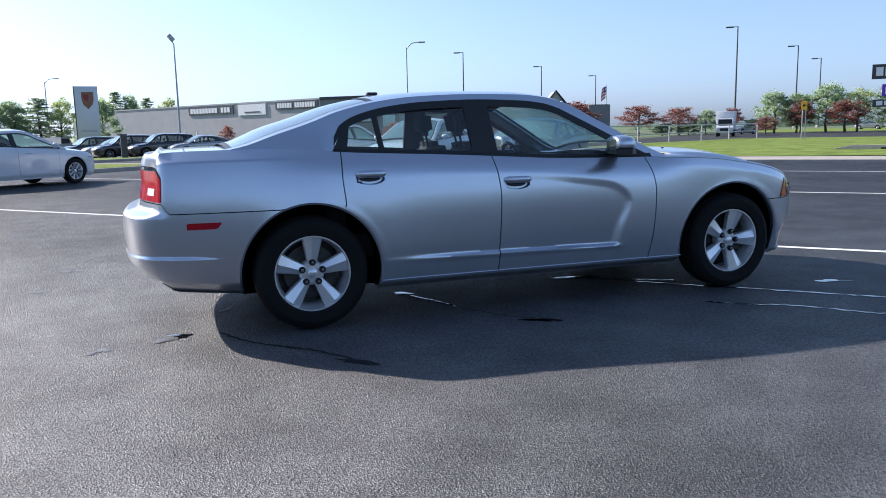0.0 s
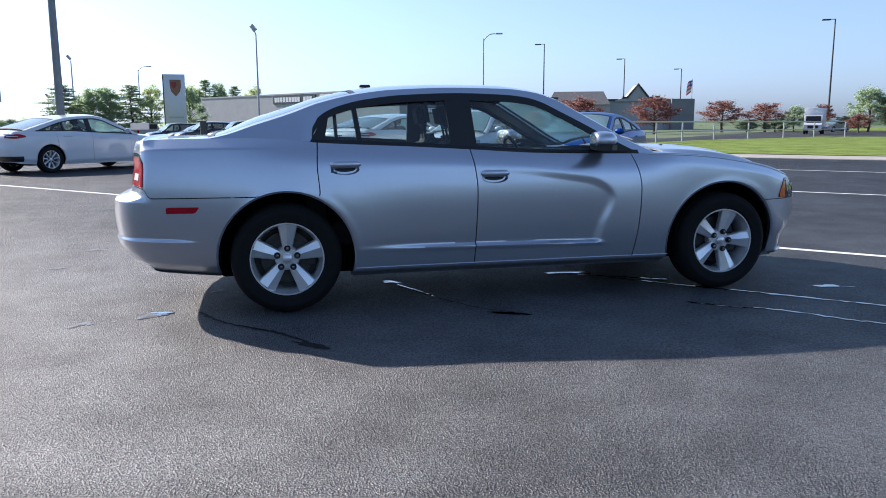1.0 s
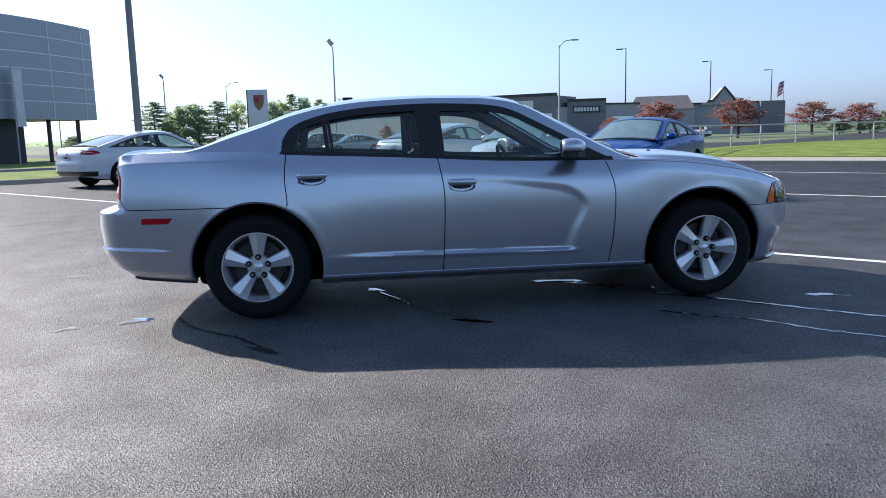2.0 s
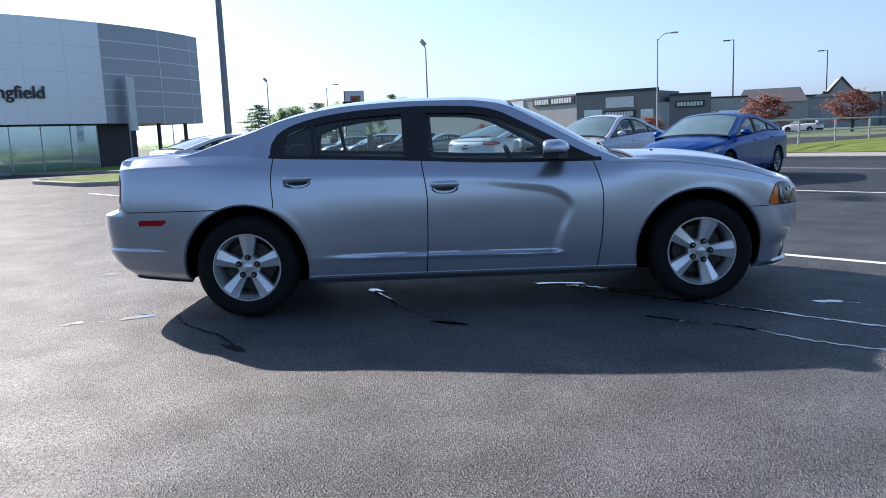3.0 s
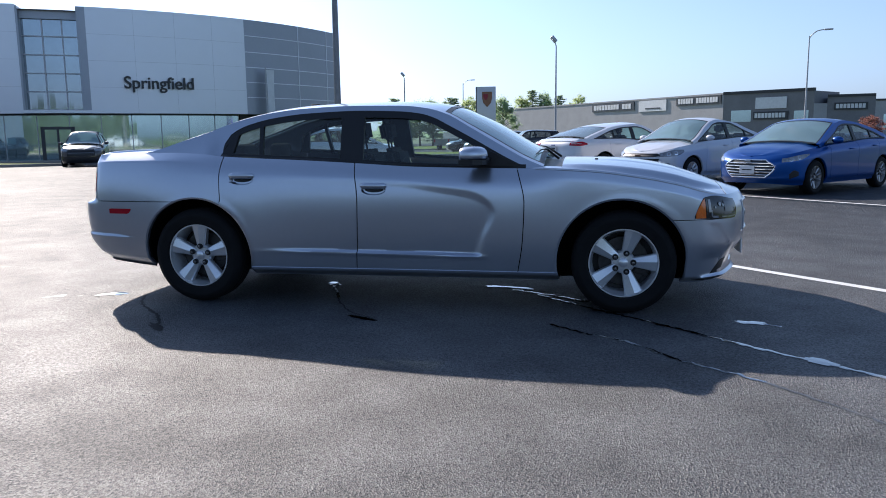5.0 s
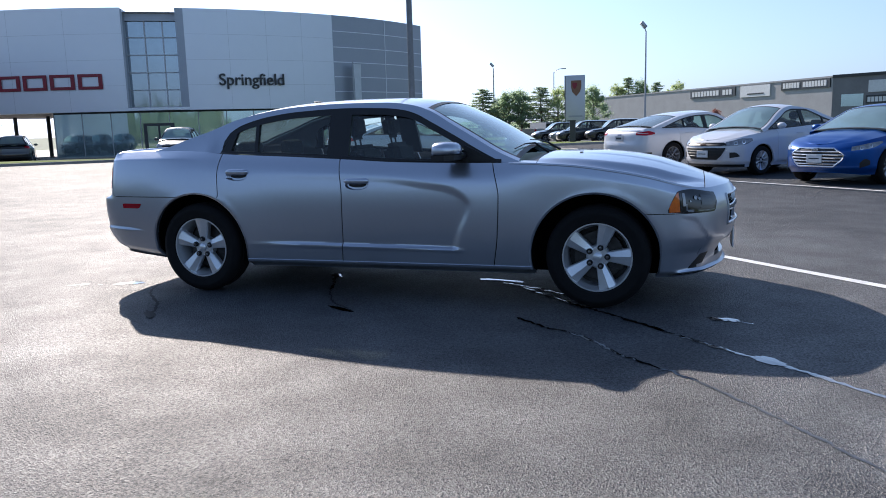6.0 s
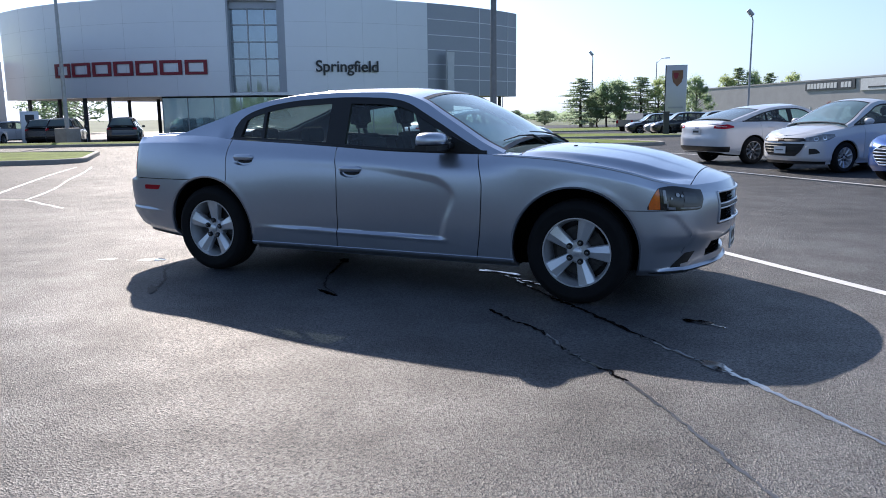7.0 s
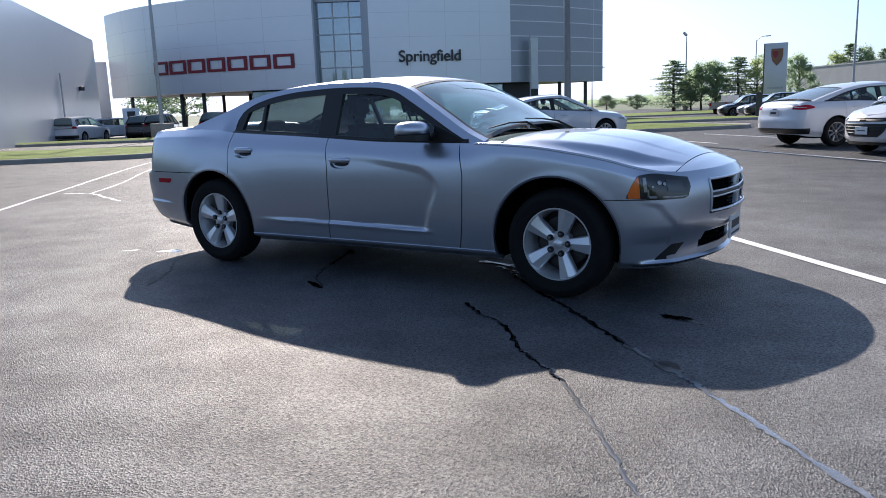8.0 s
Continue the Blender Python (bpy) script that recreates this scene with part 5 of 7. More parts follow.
def parked(m, s, paint, label, style, alloy=None, plates=True, group="", simple=False):
    """A parked car; style: the looks of its lamps and grilles."""
    B = Body(s)
    xr, xf = s["body"]
    car = thing("car", m, label, "car", group)
    r, hz = s["r"], s["r"]
    hubs = [(x, hz) for x in s["hubs"]]
    A = [(x, z, s["arch"]) for x, z in hubs]
    top = lambda x: B.zsh(x)
    mid, fro, rea = -0.25, s["hubs"][1] - s["arch"] - 0.12, s["hubs"][0] + 0.18
    g = 0.004
    slope = lambda x0: curve1([(0.25, x0 + 0.20), (0.6, x0 + 0.05), (1.0, x0)])
    re = slope(rea)
    both("rear_quarter", B.panel(xr, lambda z: re(z) - g, lambda x: B.zlo(x), top, A, 26), paint, car, thick=0.01)
    both("rear_door", B.panel(lambda z: re(z) + g, mid - g, lambda x: B.zlo(x) + 0.08, top, A, 24), paint, car, thick=0.01)
    both("front_door", B.panel(mid + g, fro - g, lambda x: B.zlo(x) + 0.08, top, A, 24), paint, car, thick=0.01)
    both("sill", B.panel(s["hubs"][0] + s["arch"] - 0.02, s["hubs"][1] - s["arch"] + 0.02, lambda x: B.zlo(x), lambda x: B.zlo(x) + 0.074, A, 5), style.get("sill", paint), car, thick=0.01)
    both("front_wing", B.panel(fro + g, xf, lambda x: B.zlo(x), top, A, 28), paint, car, thick=0.01)
    part("hood", cross(B, B.xs(1.12, xf, 0.05), lambda x, v: 0.012 * math.exp(-((abs(v) - 0.6) / 0.15) ** 2), B.deck, True, 19), paint, car, smooth=40, thick=0.01)
    part("cowl", cross(B, lin(0.95, 1.12, 5), lambda x, v: -0.02, B.deck, True, 9), M_BLACK, car, smooth=40)
    x0 = s["screens"][0]
    part("boot_lid", cross(B, B.xs(xr, x0 + 0.04, 0.05), lambda x, v: 0, B.deck, True, 13), paint, car, smooth=40, thick=0.01)
    led = lambda a, b: Shape().grid([[B.side(x, B.zsh(x)) for x in lin(a, b, 9)], [B.cabin(x, B.zsh(x) + 0.006, -0.03) for x in lin(a, b, 9)]])
    both("shoulder_ledge", led(x0 - 0.02, s["windows"][0] + 0.03), paint, car, thick=0.01)
    both("shoulder_ledge", led(0.95, 1.24), paint, car, thick=0.01)
    cabin_parts(car, B, s, paint)
    arch_parts(car, B, A, paint)
    interior(car, B, s)
    for nm, xa, xb, za, zb, mt in style["patches"]:
        f0, f1 = (curve1(za) if isinstance(za, list) else (lambda x, q=za: q)), (curve1(zb) if isinstance(zb, list) else (lambda x, q=zb: q))
        both(nm, B.patch(B.xs(xa, xb, 0.03), f0, f1, 0.006), mt, car)
    for nm, xa, za, rad, mt in style["bars"]:
        end = xf if xa > 0 else xr
        pts = [B.side(x, za, 0.008) for x in (B.xs(xa, end, 0.03) if xa > 0 else B.xs(end, xa, 0.03)[::-1])]
        pts += [Vector((p.x, -p.y, p.z)) for p in pts[::-1][1:]]
        part(nm, Shape().tube(pts, rad, 6), mt, car, smooth=40)
    for args in style.get("grilles", ()):
        front_grille(B, car, xf, *args)
    for x0, z0, r0 in style.get("bowls", ()):
        for nm, ra, rb, mt in (("lamp_ring", 0.72, 1.0, M_CHROME), ("lamp_bulb", 0.0, 0.4, M_LAMPGLASS)):
            both(nm, Shape().grid([[B.side(x0 + 0.8 * r0 * q * math.cos(a), z0 + r0 * q * math.sin(a), 0.009) for a in lin(0, 2 * math.pi, 17)] for q in lin(rb, max(ra, 0.02), 3)]), mt, car)
    for x0, z0, w0, h0, mt in style.get("badges", ()):
        q = B.side(x0, z0, 0.016)
        part("badge", Shape().box(q.x - 0.01, -w0 / 2, z0 - h0 / 2, q.x + 0.012, w0 / 2, z0 + h0 / 2, 0.006), mt, car, "plain badge shape")
    ms = Shape()
    bm = bmesh.new()
    bmesh.ops.create_uvsphere(bm, u_segments=14, v_segments=8, radius=1.0)
    for v in bm.verts:
        v.co = Vector((max(v.co.x * 0.07, -0.03), v.co.y * 0.11, v.co.z * 0.07))
    ms.add_bm(bm, pose(0.78, -s["W"] / 2 - 0.06, B.zsh(0.7) + 0.07))
    both("wing_mirror", ms, paint, car, smooth=50)
    for x in (-0.95, 0.05):
        h = Shape().tube([B.side(x + q * 0.10, B.zsh(x) - 0.13, 0.004 + 0.02 * (1 - q ** 4)) for q in lin(-1, 1, 7)], 0.012, 6)
        both("door_handle", h, paint, car, smooth=40)
    if plates:
        fx, rx = B.side(xf, 0.46).x + 0.012, B.side(xr, 0.72).x - 0.012
        pf = part("number_plate", Shape().box(fx, -0.15, 0.40, fx + 0.012, 0.15, 0.55, 0.003), M_PLATE, car)
        part("plate_print", Shape().box(fx + 0.0125, -0.10, 0.465, fx + 0.014, 0.10, 0.485), M_INK, pf)
        pr = part("number_plate", Shape().box(rx - 0.012, -0.15, style.get("rear_plate", 0.66), rx, 0.15, style.get("rear_plate", 0.66) + 0.15, 0.003), M_PLATE, car)
        part("plate_print", Shape().box(rx - 0.0135, -0.11, style.get("rear_plate", 0.66) + 0.05, rx - 0.0125, 0.11, style.get("rear_plate", 0.66) + 0.10), M_INK, pr)
    rr = r * 0.66
    Wm = wheel_meshes(r, rr, 0.21, style.get("spokes", 10), "thin")
    wheels(car, Wm, s["hubs"], s["W"] / 2 - 0.125, r, alloy or M_ALLOY, rr)
    return car


FUSION = spec(-2.47, 2.40, 2.85, 1.852, 1.475, 0.985, 0.335)
fusion_style = dict(spokes=9, badges=[(2.40, 0.68, 0.14, 0.055, M_BLUE), (-2.47, 0.87, 0.14, 0.055, M_BLUE)], patches=[
    ("tail_light", -2.435, -2.03, [(-2.435, 0.875), (-2.3, 0.86), (-2.03, 0.895)], [(-2.435, 0.945), (-2.2, 0.975), (-2.03, 0.93)], M_RED), ("lamp_strip", -2.42, -2.22, [(-2.42, 0.915), (-2.22, 0.915)], [(-2.42, 0.926), (-2.22, 0.924)], M_PLATE), ("bumper_insert", -2.47, -2.12, 0.31, 0.44, M_BLACK),
    ("headlight", 1.86, 2.26, [(1.86, 0.68), (2.26, 0.62)], [(1.86, 0.72), (2.26, 0.70)], M_LAMPGREY), ("grille", 2.27, 2.40, 0.42, 0.64, M_BLACK)],
    bars=[("chrome_strip", -2.40, 0.985, 0.010, M_CHROME), ("grille_bar", 2.28, 0.48, 0.008, M_CHROME), ("grille_bar", 2.28, 0.54, 0.008, M_CHROME), ("grille_bar", 2.28, 0.60, 0.008, M_CHROME)], rear_plate=0.72)
ELANTRA = spec(-2.32, 2.22, 2.70, 1.80, 1.44, 0.965, 0.320)
elantra_style = dict(spokes=10, bowls=[(1.86, 0.70, 0.034), (1.98, 0.665, 0.032)], badges=[(2.22, 0.625, 0.12, 0.055, M_CHROME)], sill=M_BLUE, patches=[
    ("headlight", 1.60, 2.08, [(1.60, 0.745), (1.85, 0.655), (2.08, 0.615)], [(1.60, 0.77), (1.85, 0.745), (2.08, 0.685)], M_LAMPGREY),
    ("fog_recess", 1.86, 2.0, [(1.86, 0.37), (2.0, 0.31)], [(1.86, 0.44), (1.93, 0.47), (2.0, 0.40)], M_BLACK), ("tail_light", -2.31, -1.95, [(-2.3, 0.86), (-1.95, 0.90)], [(-2.3, 0.97), (-1.95, 0.93)], M_RED)], bars=[],
    grilles=[([(0.335, 0.34), (0.47, 0.48), (0.54, 0.50), (0.66, 0.33)], (0.38, 0.435, 0.49, 0.545, 0.60), M_CHROME, M_CHROME, 0.014)])
SONIC = spec(-2.22, 2.15, 2.53, 1.735, 1.53, 1.01, 0.315)
sonic_style = dict(spokes=10, bowls=[(1.80, 0.73, 0.045), (1.93, 0.705, 0.040)], badges=[(2.15, 0.672, 0.15, 0.04, M_CREST)], patches=[
    ("headlight", 1.58, 2.05, [(1.58, 0.75), (1.8, 0.665), (2.05, 0.645)], [(1.58, 0.80), (1.8, 0.805), (2.05, 0.735)], M_LAMPGREY),
    ("fog_recess", 1.86, 2.0, [(1.86, 0.42), (2.0, 0.39)], [(1.86, 0.44), (1.93, 0.51), (2.0, 0.51)], M_BLACK), ("tail_light", -2.21, -1.95, 0.80, 0.98, M_RED), ("front_lip", 1.75, 2.15, 0.19, 0.25, M_BLACK)], bars=[],
    grilles=[([(0.655, 0.42), (0.68, 0.52), (0.715, 0.46)], (), M_BLACK, M_BLACK, 0.008), ([(0.36, 0.34), (0.45, 0.44), (0.60, 0.52)], (0.43, 0.49, 0.55), M_BLACK, M_BLACK, 0.008)])
SUV = spec(-2.35, 2.30, 2.68, 1.86, 1.68, 1.05, 0.355, True)
suv_style = dict(spokes=5, sill=M_BLACK, patches=[
    ("headlight", 1.8, 2.18, [(1.8, 0.78), (2.18, 0.72)], [(1.8, 0.84), (2.18, 0.84)], M_LAMPGREY), ("grille", 2.18, 2.30, 0.52, 0.80, M_BLACK), ("tail_light", -2.30, -2.08, 0.92, 1.06, M_RED), ("bumper_insert", -2.35, -2.0, 0.32, 0.52, M_BLACK)],
    bars=[("grille_bar", 2.2, 0.66, 0.01, M_CHROME)])


def stand(x, y, heading):
    """A pose on the ground; heading in degrees from +x."""
    return pose(x, y, gz(x, y), 0, 0, heading)


M_DARKALLOY = mat("dark machined alloy", (0.40, 0.40, 0.41), 0.3, 0.8, 0.1, 12)
parked(stand(-6.45, 16.75, 47), FUSION, M_WHITE, "white mid-size sedan parked with clean paint", fusion_style, None, True, "parked display cars")
parked(stand(2.08, 16.25, 44), FUSION, M_WHITE, "white mid-size sedan seen with dark machined wheels", fusion_style, M_DARKALLOY, True, "parked display cars")
parked(stand(3.80, 13.50, 228), SONIC, M_WHITE, "small white sedan with chrome-edged black grille", sonic_style, None, True, "parked display cars")
parked(stand(5.72, 10.95, 228), ELANTRA, M_BLUE, "bright blue compact sedan with chrome-barred grille", elantra_style, M_DARKALLOY, True, "parked display cars")

# ---- showroom ----
M_PANEL = mat("silver-white metal cladding", (0.74, 0.755, 0.785), 0.36, 0.35, 0.012, 0.15, 0.01, 3)
M_GREYPANEL = mat("grey metal cladding", (0.36, 0.38, 0.42), 0.4, 0.3, 0.02, 0.5, 0.02, 3)
M_SHOPGLASS = mat("showroom glazing", (0.46, 0.60, 0.62), 0.05, 0.75, 0.05, 0.3, 0, 1, 0.0, 0.9)
M_CURTAIN = mat("curtain wall glazing", (0.27, 0.315, 0.36), 0.06, 0.75, 0.06, 0.3, 0, 1, 0.0, 0.9)
M_SIGNRED = mat("red sign enamel", (0.22, 0.010, 0.025), 0.35, 0, 0.05, 5)
M_SOFFIT = mat("pale soffit", (0.40, 0.35, 0.30), 0.7, 0, 0.06, 1.0)
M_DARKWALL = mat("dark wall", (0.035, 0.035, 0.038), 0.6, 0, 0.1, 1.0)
BC, BR = Vector((-49.95, 66.45, 0)), 29.35
BZ, B_TOP, B_LOW = -0.42, 10.16, 2.95


def arc(a, z, r=0.0):
    """A point of the curved front; a in degrees, r outwards."""
    t = radians(a)
    return Vector((BC.x + (BR + r) * math.cos(t), BC.y + (BR + r) * math.sin(t), z))


def wall_arc(a0, a1, z0, z1, r=0.0, thick=0.35, n=24):
    s = Shape()
    rows = [[arc(a, z0, r - thick), arc(a, z0, r), arc(a, z1, r), arc(a, z1, r - thick), arc(a, z0, r - thick)] for a in lin(a0, a1, n)]
    s.grid(rows, True)
    for row in (rows[0], rows[-1]):
        o = len(s.v)
        s.v.extend(tuple(p) for p in row[:4])
        s.f.append((o, o + 1, o + 2, o + 3))
    return s


def lettering(name, text, size, m, material, parent, depth=0.06, width=None):
    """Raised letters in the built-in font, as a mesh."""
    cu = bpy.data.curves.new(name, "FONT")
    cu.body, cu.size, cu.extrude, cu.offset = text, size, depth, 0.008 * size
    ob = bpy.data.objects.new(name, cu)
    me = bpy.data.meshes.new_from_object(ob)
    bpy.data.objects.remove(ob)
    xs = [v.co.x for v in me.vertices]
    k = width / (max(xs) - min(xs)) if width else 1.0
    for v in me.vertices:
        v.co.x = (v.co.x - (max(xs) + min(xs)) / 2) * k
    me.materials.clear()
    me.materials.append(material)
    o = new(name, me)
    o.parent, o.matrix_basis = parent, m
    return o


def on_arc(a, z, r):
    """A pose on the front: x along it to the right as seen from outside, y up, z outwards."""
    t = radians(a)
    p = arc(a, z, r)
    x, zz = Vector((-math.sin(t), math.cos(t), 0)), Vector((math.cos(t), math.sin(t), 0))
    return Matrix(((x.x, 0, zz.x, p.x), (x.y, 0, zz.y, p.y), (x.z, 1, zz.z, p.z), (0, 0, 0, 1)))


def showroom():
    b = thing("showroom", None, "curved white two-storey car showroom with dark glazed ground floor", "building")
    A0, A1, A2, A3, A4 = -108.7, -62.8, -54.5, -32.2, -11.2   # left end, glazed bay, right block, grey cladding, right end
    wl = part("wall", wall_arc(A0, A1, B_LOW, B_TOP, 0, 0.5, 40), M_PANEL, b, "white curved metal cladding", smooth=30)
    wr = part("wall", wall_arc(A2, A3, B_LOW, B_TOP, 0, 0.5, 28), M_PANEL, b, "white curved metal cladding", smooth=30)
    wg = part("wall", wall_arc(A3, A4, B_LOW, B_TOP, -0.01, 0.5, 20), M_GREYPANEL, b, "grey panelled cladding", smooth=30)
    for q in (0.18, 0.34, 0.50, 0.66, 0.83):
        z = B_LOW + (B_TOP - B_LOW) * q
        part("panel_joint", wall_arc(A3 + 0.1, A4, z - 0.03, z + 0.03, 0.025, 0.05, 20), M_PANEL, wg)
    for a in (-21.5, -14.0):
        part("panel_joint", wall_arc(a - 0.06, a + 0.06, B_LOW, B_TOP, 0.025, 0.05, 3), M_PANEL, wg)
    for w, aa in ((wl, (-101, -94, -86, -78.5, -70.5)), (wr, (-48.5, -43, -37.5))):
        for a in aa:
            part("panel_joint", wall_arc(a - 0.012, a + 0.012, B_LOW + 0.02, B_TOP - 0.02, 0.003, 0.05, 3), M_STEEL, w)
    for w, a, c in ((wl, A0, A1), (wr, A2, A3)):
        for q in (0.25, 0.5, 0.75):
            z = B_LOW + (B_TOP - B_LOW) * q
            part("panel_joint", wall_arc(a + 0.05, c - 0.05, z - 0.006, z + 0.006, 0.003, 0.05, 30), M_STEEL, w)
    # glazed bay, set back
    bay = part("window", wall_arc(A1, A2, B_LOW + 0.25, B_TOP - 0.75, -0.8, 0.2, 12), M_CURTAIN, b, "blue-grey curtain wall glazing")
    for q in (0.02, 0.34, 0.64, 0.93):
        a = A1 + (A2 - A1) * q
        part("mullion", wall_arc(a - 0.09, a + 0.09, B_LOW + 0.2, B_TOP - 0.7, -0.72, 0.12, 3), M_STEEL, bay)
    for k in range(6):
        z = B_LOW + 0.25 + (B_TOP - B_LOW - 1.0) * k / 5
        part("transom", wall_arc(A1, A2, z - 0.04, z + 0.04, -0.70, 0.12, 10), M_STEEL, bay)
    part("bay_fascia", wall_arc(A1, A2, B_TOP - 0.85, B_TOP - 0.22, -0.55, 0.2, 12), M_GREYPANEL, b)
    part("soffit", wall_arc(A1, A2, B_LOW + 0.02, B_LOW + 0.22, -0.02, 1.2, 12), M_PANEL, b)
    part("bay_side", wall_arc(A1 - 0.02, A1 + 0.25, B_LOW, B_TOP - 0.1, -0.03, 1.2, 4), M_GREYPANEL, b)
    part("bay_side", wall_arc(A2 - 1.1, A2 + 0.02, B_LOW, B_TOP, -0.03, 1.2, 4), M_GREYPANEL, b)
    # ground floor
    G0, G1 = -74.0, -32.8
    gl = part("window", wall_arc(G0, G1, BZ + 0.15, B_LOW, -0.9, 0.2, 40), M_SHOPGLASS, b, "dark reflecting showroom glass")
    k = 0
    a = G0
    while a <= G1 + 0.1:
        part("mullion", wall_arc(a - 0.05, a + 0.05, BZ + 0.1, B_LOW, -0.86, 0.10, 3), M_STEEL, gl)
        a += (G1 - G0) / 10
    part("transom", wall_arc(G0, G1, B_LOW - 0.12, B_LOW, -0.84, 0.1, 40), M_DARKSTEEL, gl)
    part("plinth", wall_arc(G0, -25.8, BZ - 0.1, BZ + 0.16, 1.4, 2.6, 40), M_CONC, b, "pale concrete apron")
    d = part("door", wall_arc(-61.2, -56.9, BZ + 0.05, 2.05, -0.70, 0.12, 6), M_DARKSTEEL, b, "dark framed double glass door")
    for q in (-60.7, -58.9):
        part("pane", wall_arc(q, q + 1.5, BZ + 0.2, 1.85, -0.67, 0.05, 4), M_SHOPGLASS, d)
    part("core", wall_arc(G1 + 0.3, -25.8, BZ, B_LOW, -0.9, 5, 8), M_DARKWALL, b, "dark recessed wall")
    # roof and back close the volume
    roof = Shape()
    for z, f in ((B_TOP - 0.3, True), (B_LOW + 0.05, False)):
        roof.grid([[arc(a, z, -0.2), arc(a, z, -14)] for a in lin(A0, A4, 50)], f)
    part("roof", roof, M_SOFFIT, b)
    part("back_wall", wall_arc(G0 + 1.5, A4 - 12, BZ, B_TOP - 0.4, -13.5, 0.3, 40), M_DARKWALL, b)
    part("end_wall", Shape().grid([[arc(A0, z, -0.2), arc(A0, z, -14)] for z in (B_LOW, B_TOP)]), M_PANEL, b)
    part("end_wall", Shape().grid([[arc(A4, z, -0.2), arc(A4, z, -14)] for z in (B_LOW, B_TOP)]), M_GREYPANEL, b)
    for a, r in ((-103.5, -0.8), (-100, -2.5), (-88.5, -0.9), (-83.5, -0.9), (-100, -9), (-89, -9), (-19.5, -1.5), (-13, -1.2), (-15, -6), (-22, -6)):
        p = arc(a, 0, r)
        part("column", Shape().tube([(p.x, p.y, BZ - 0.2), (p.x, p.y, B_LOW + 0.06)], 0.16, 14), M_DARKSTEEL, b, smooth=40)
    # letters
    lettering("sign_letters", "Springfield", 1.20, on_arc(-45.5, 4.70, 0.10), M_INK, b, 0.07, 4.85)
    x = 0
    widths = (1.7, 1.85, 1.75, 1.7, 1.75, 1.75, 1.7)
    total = sum(widths) + 0.22 * 6
    pos = -total / 2
    for wd in widths:
        a = -79.05 + math.degrees((pos + wd / 2) / BR)
        sh = Shape()
        m = on_arc(a, 5.06, 0.05)
        fr = Shape().box(-wd / 2, -0.54, -0.03, wd / 2, -0.33, 0.05, 0.02).box(-wd / 2, 0.33, -0.03, wd / 2, 0.54, 0.05, 0.02).box(-wd / 2, -0.33, -0.03, -wd / 2 + 0.28, 0.33, 0.05, 0.02).box(wd / 2 - 0.28, -0.33, -0.03, wd / 2, 0.33, 0.05, 0.02)
        part("sign_block", fr.moved(m), M_SIGNRED, b, "plain red sign block")
        pos += wd + 0.22
    return b


showroom()


def side_hall():
    h = thing("side_hall", None, "plain pale clad workshop hall beside the showroom", "building")
    a, c = Vector((-54.5, 34.0, 0)), Vector((-38.2, 18.6, 0))
    d = (c - a).normalized()
    n = Vector((-d.y, d.x, 0))
    P = lambda q, s, z: a + d * q + n * s + Vector((0, 0, z))
    L = 34
    body = Shape()
    for q0, q1, s0, s1, z1 in ((0, L, -14, 0, 7.5),):
        f = [P(q0, s0, -0.5), P(q1, s0, -0.5), P(q1, s1, -0.5), P(q0, s1, -0.5)]
        g = [p + Vector((0, 0, z1 + 0.5)) for p in f]
        o = len(body.v)
        body.v.extend(tuple(p) for p in f + g)
        body.f += [(o, o + 1, o + 5, o + 4), (o + 1, o + 2, o + 6, o + 5), (o + 2, o + 3, o + 7, o + 6), (o + 3, o, o + 4, o + 7), (o + 4, o + 5, o + 6, o + 7)]
    part("wall", body, M_PANEL, h, "pale metal cladding")
    part("downpipe", Shape().tube([P(14, 0.08, -0.3), P(14, 0.08, 4.2)], 0.05, 8), M_GREYPANEL, h)
    part("wall_lamp", Shape().box(-0.2, -0.15, -0.15, 0.2, 0.15, 0.15, 0.03).moved(Matrix.Translation(P(7.8, 0.15, 3.4))), M_DARKSTEEL, h)
    an = Shape()
    f = [Vector(q) for q in ((-66.0, 40.5, -0.5), (-59.3, 36.2, -0.5), (-58.2, 37.6, -0.5), (-64.9, 41.9, -0.5))]
    g = [p + Vector((0, 0, 6.6)) for p in f]
    an.v.extend(tuple(p) for p in f + g)
    an.f += [(0, 1, 5, 4), (1, 2, 6, 5), (2, 3, 7, 6), (3, 0, 4, 7), (4, 5, 6, 7)]
    part("annex", an, M_GREYPANEL, h)


side_hall()


cs = thing("entry_sign", pose(-49.6, 33.3, gz(-49.6, 33.3), 0, 0, 58), "pale upright panel sign with a dark shield", "sign")
part("panel", Shape().box(-0.62, -0.08, 0.0, 0.62, 0.08, 2.35, 0.03), M_PANEL, cs, smooth=30)
part("shield", Shape().prism([(-0.3, 0.35), (0.3, 0.35), (0.3, 0.0), (0.2, -0.28), (0.0, -0.45), (-0.2, -0.28), (-0.3, 0.0)], 0, 0.03, pose(0, -0.085, 1.75, 90, 0, 0)), M_DARKSTEEL, cs)


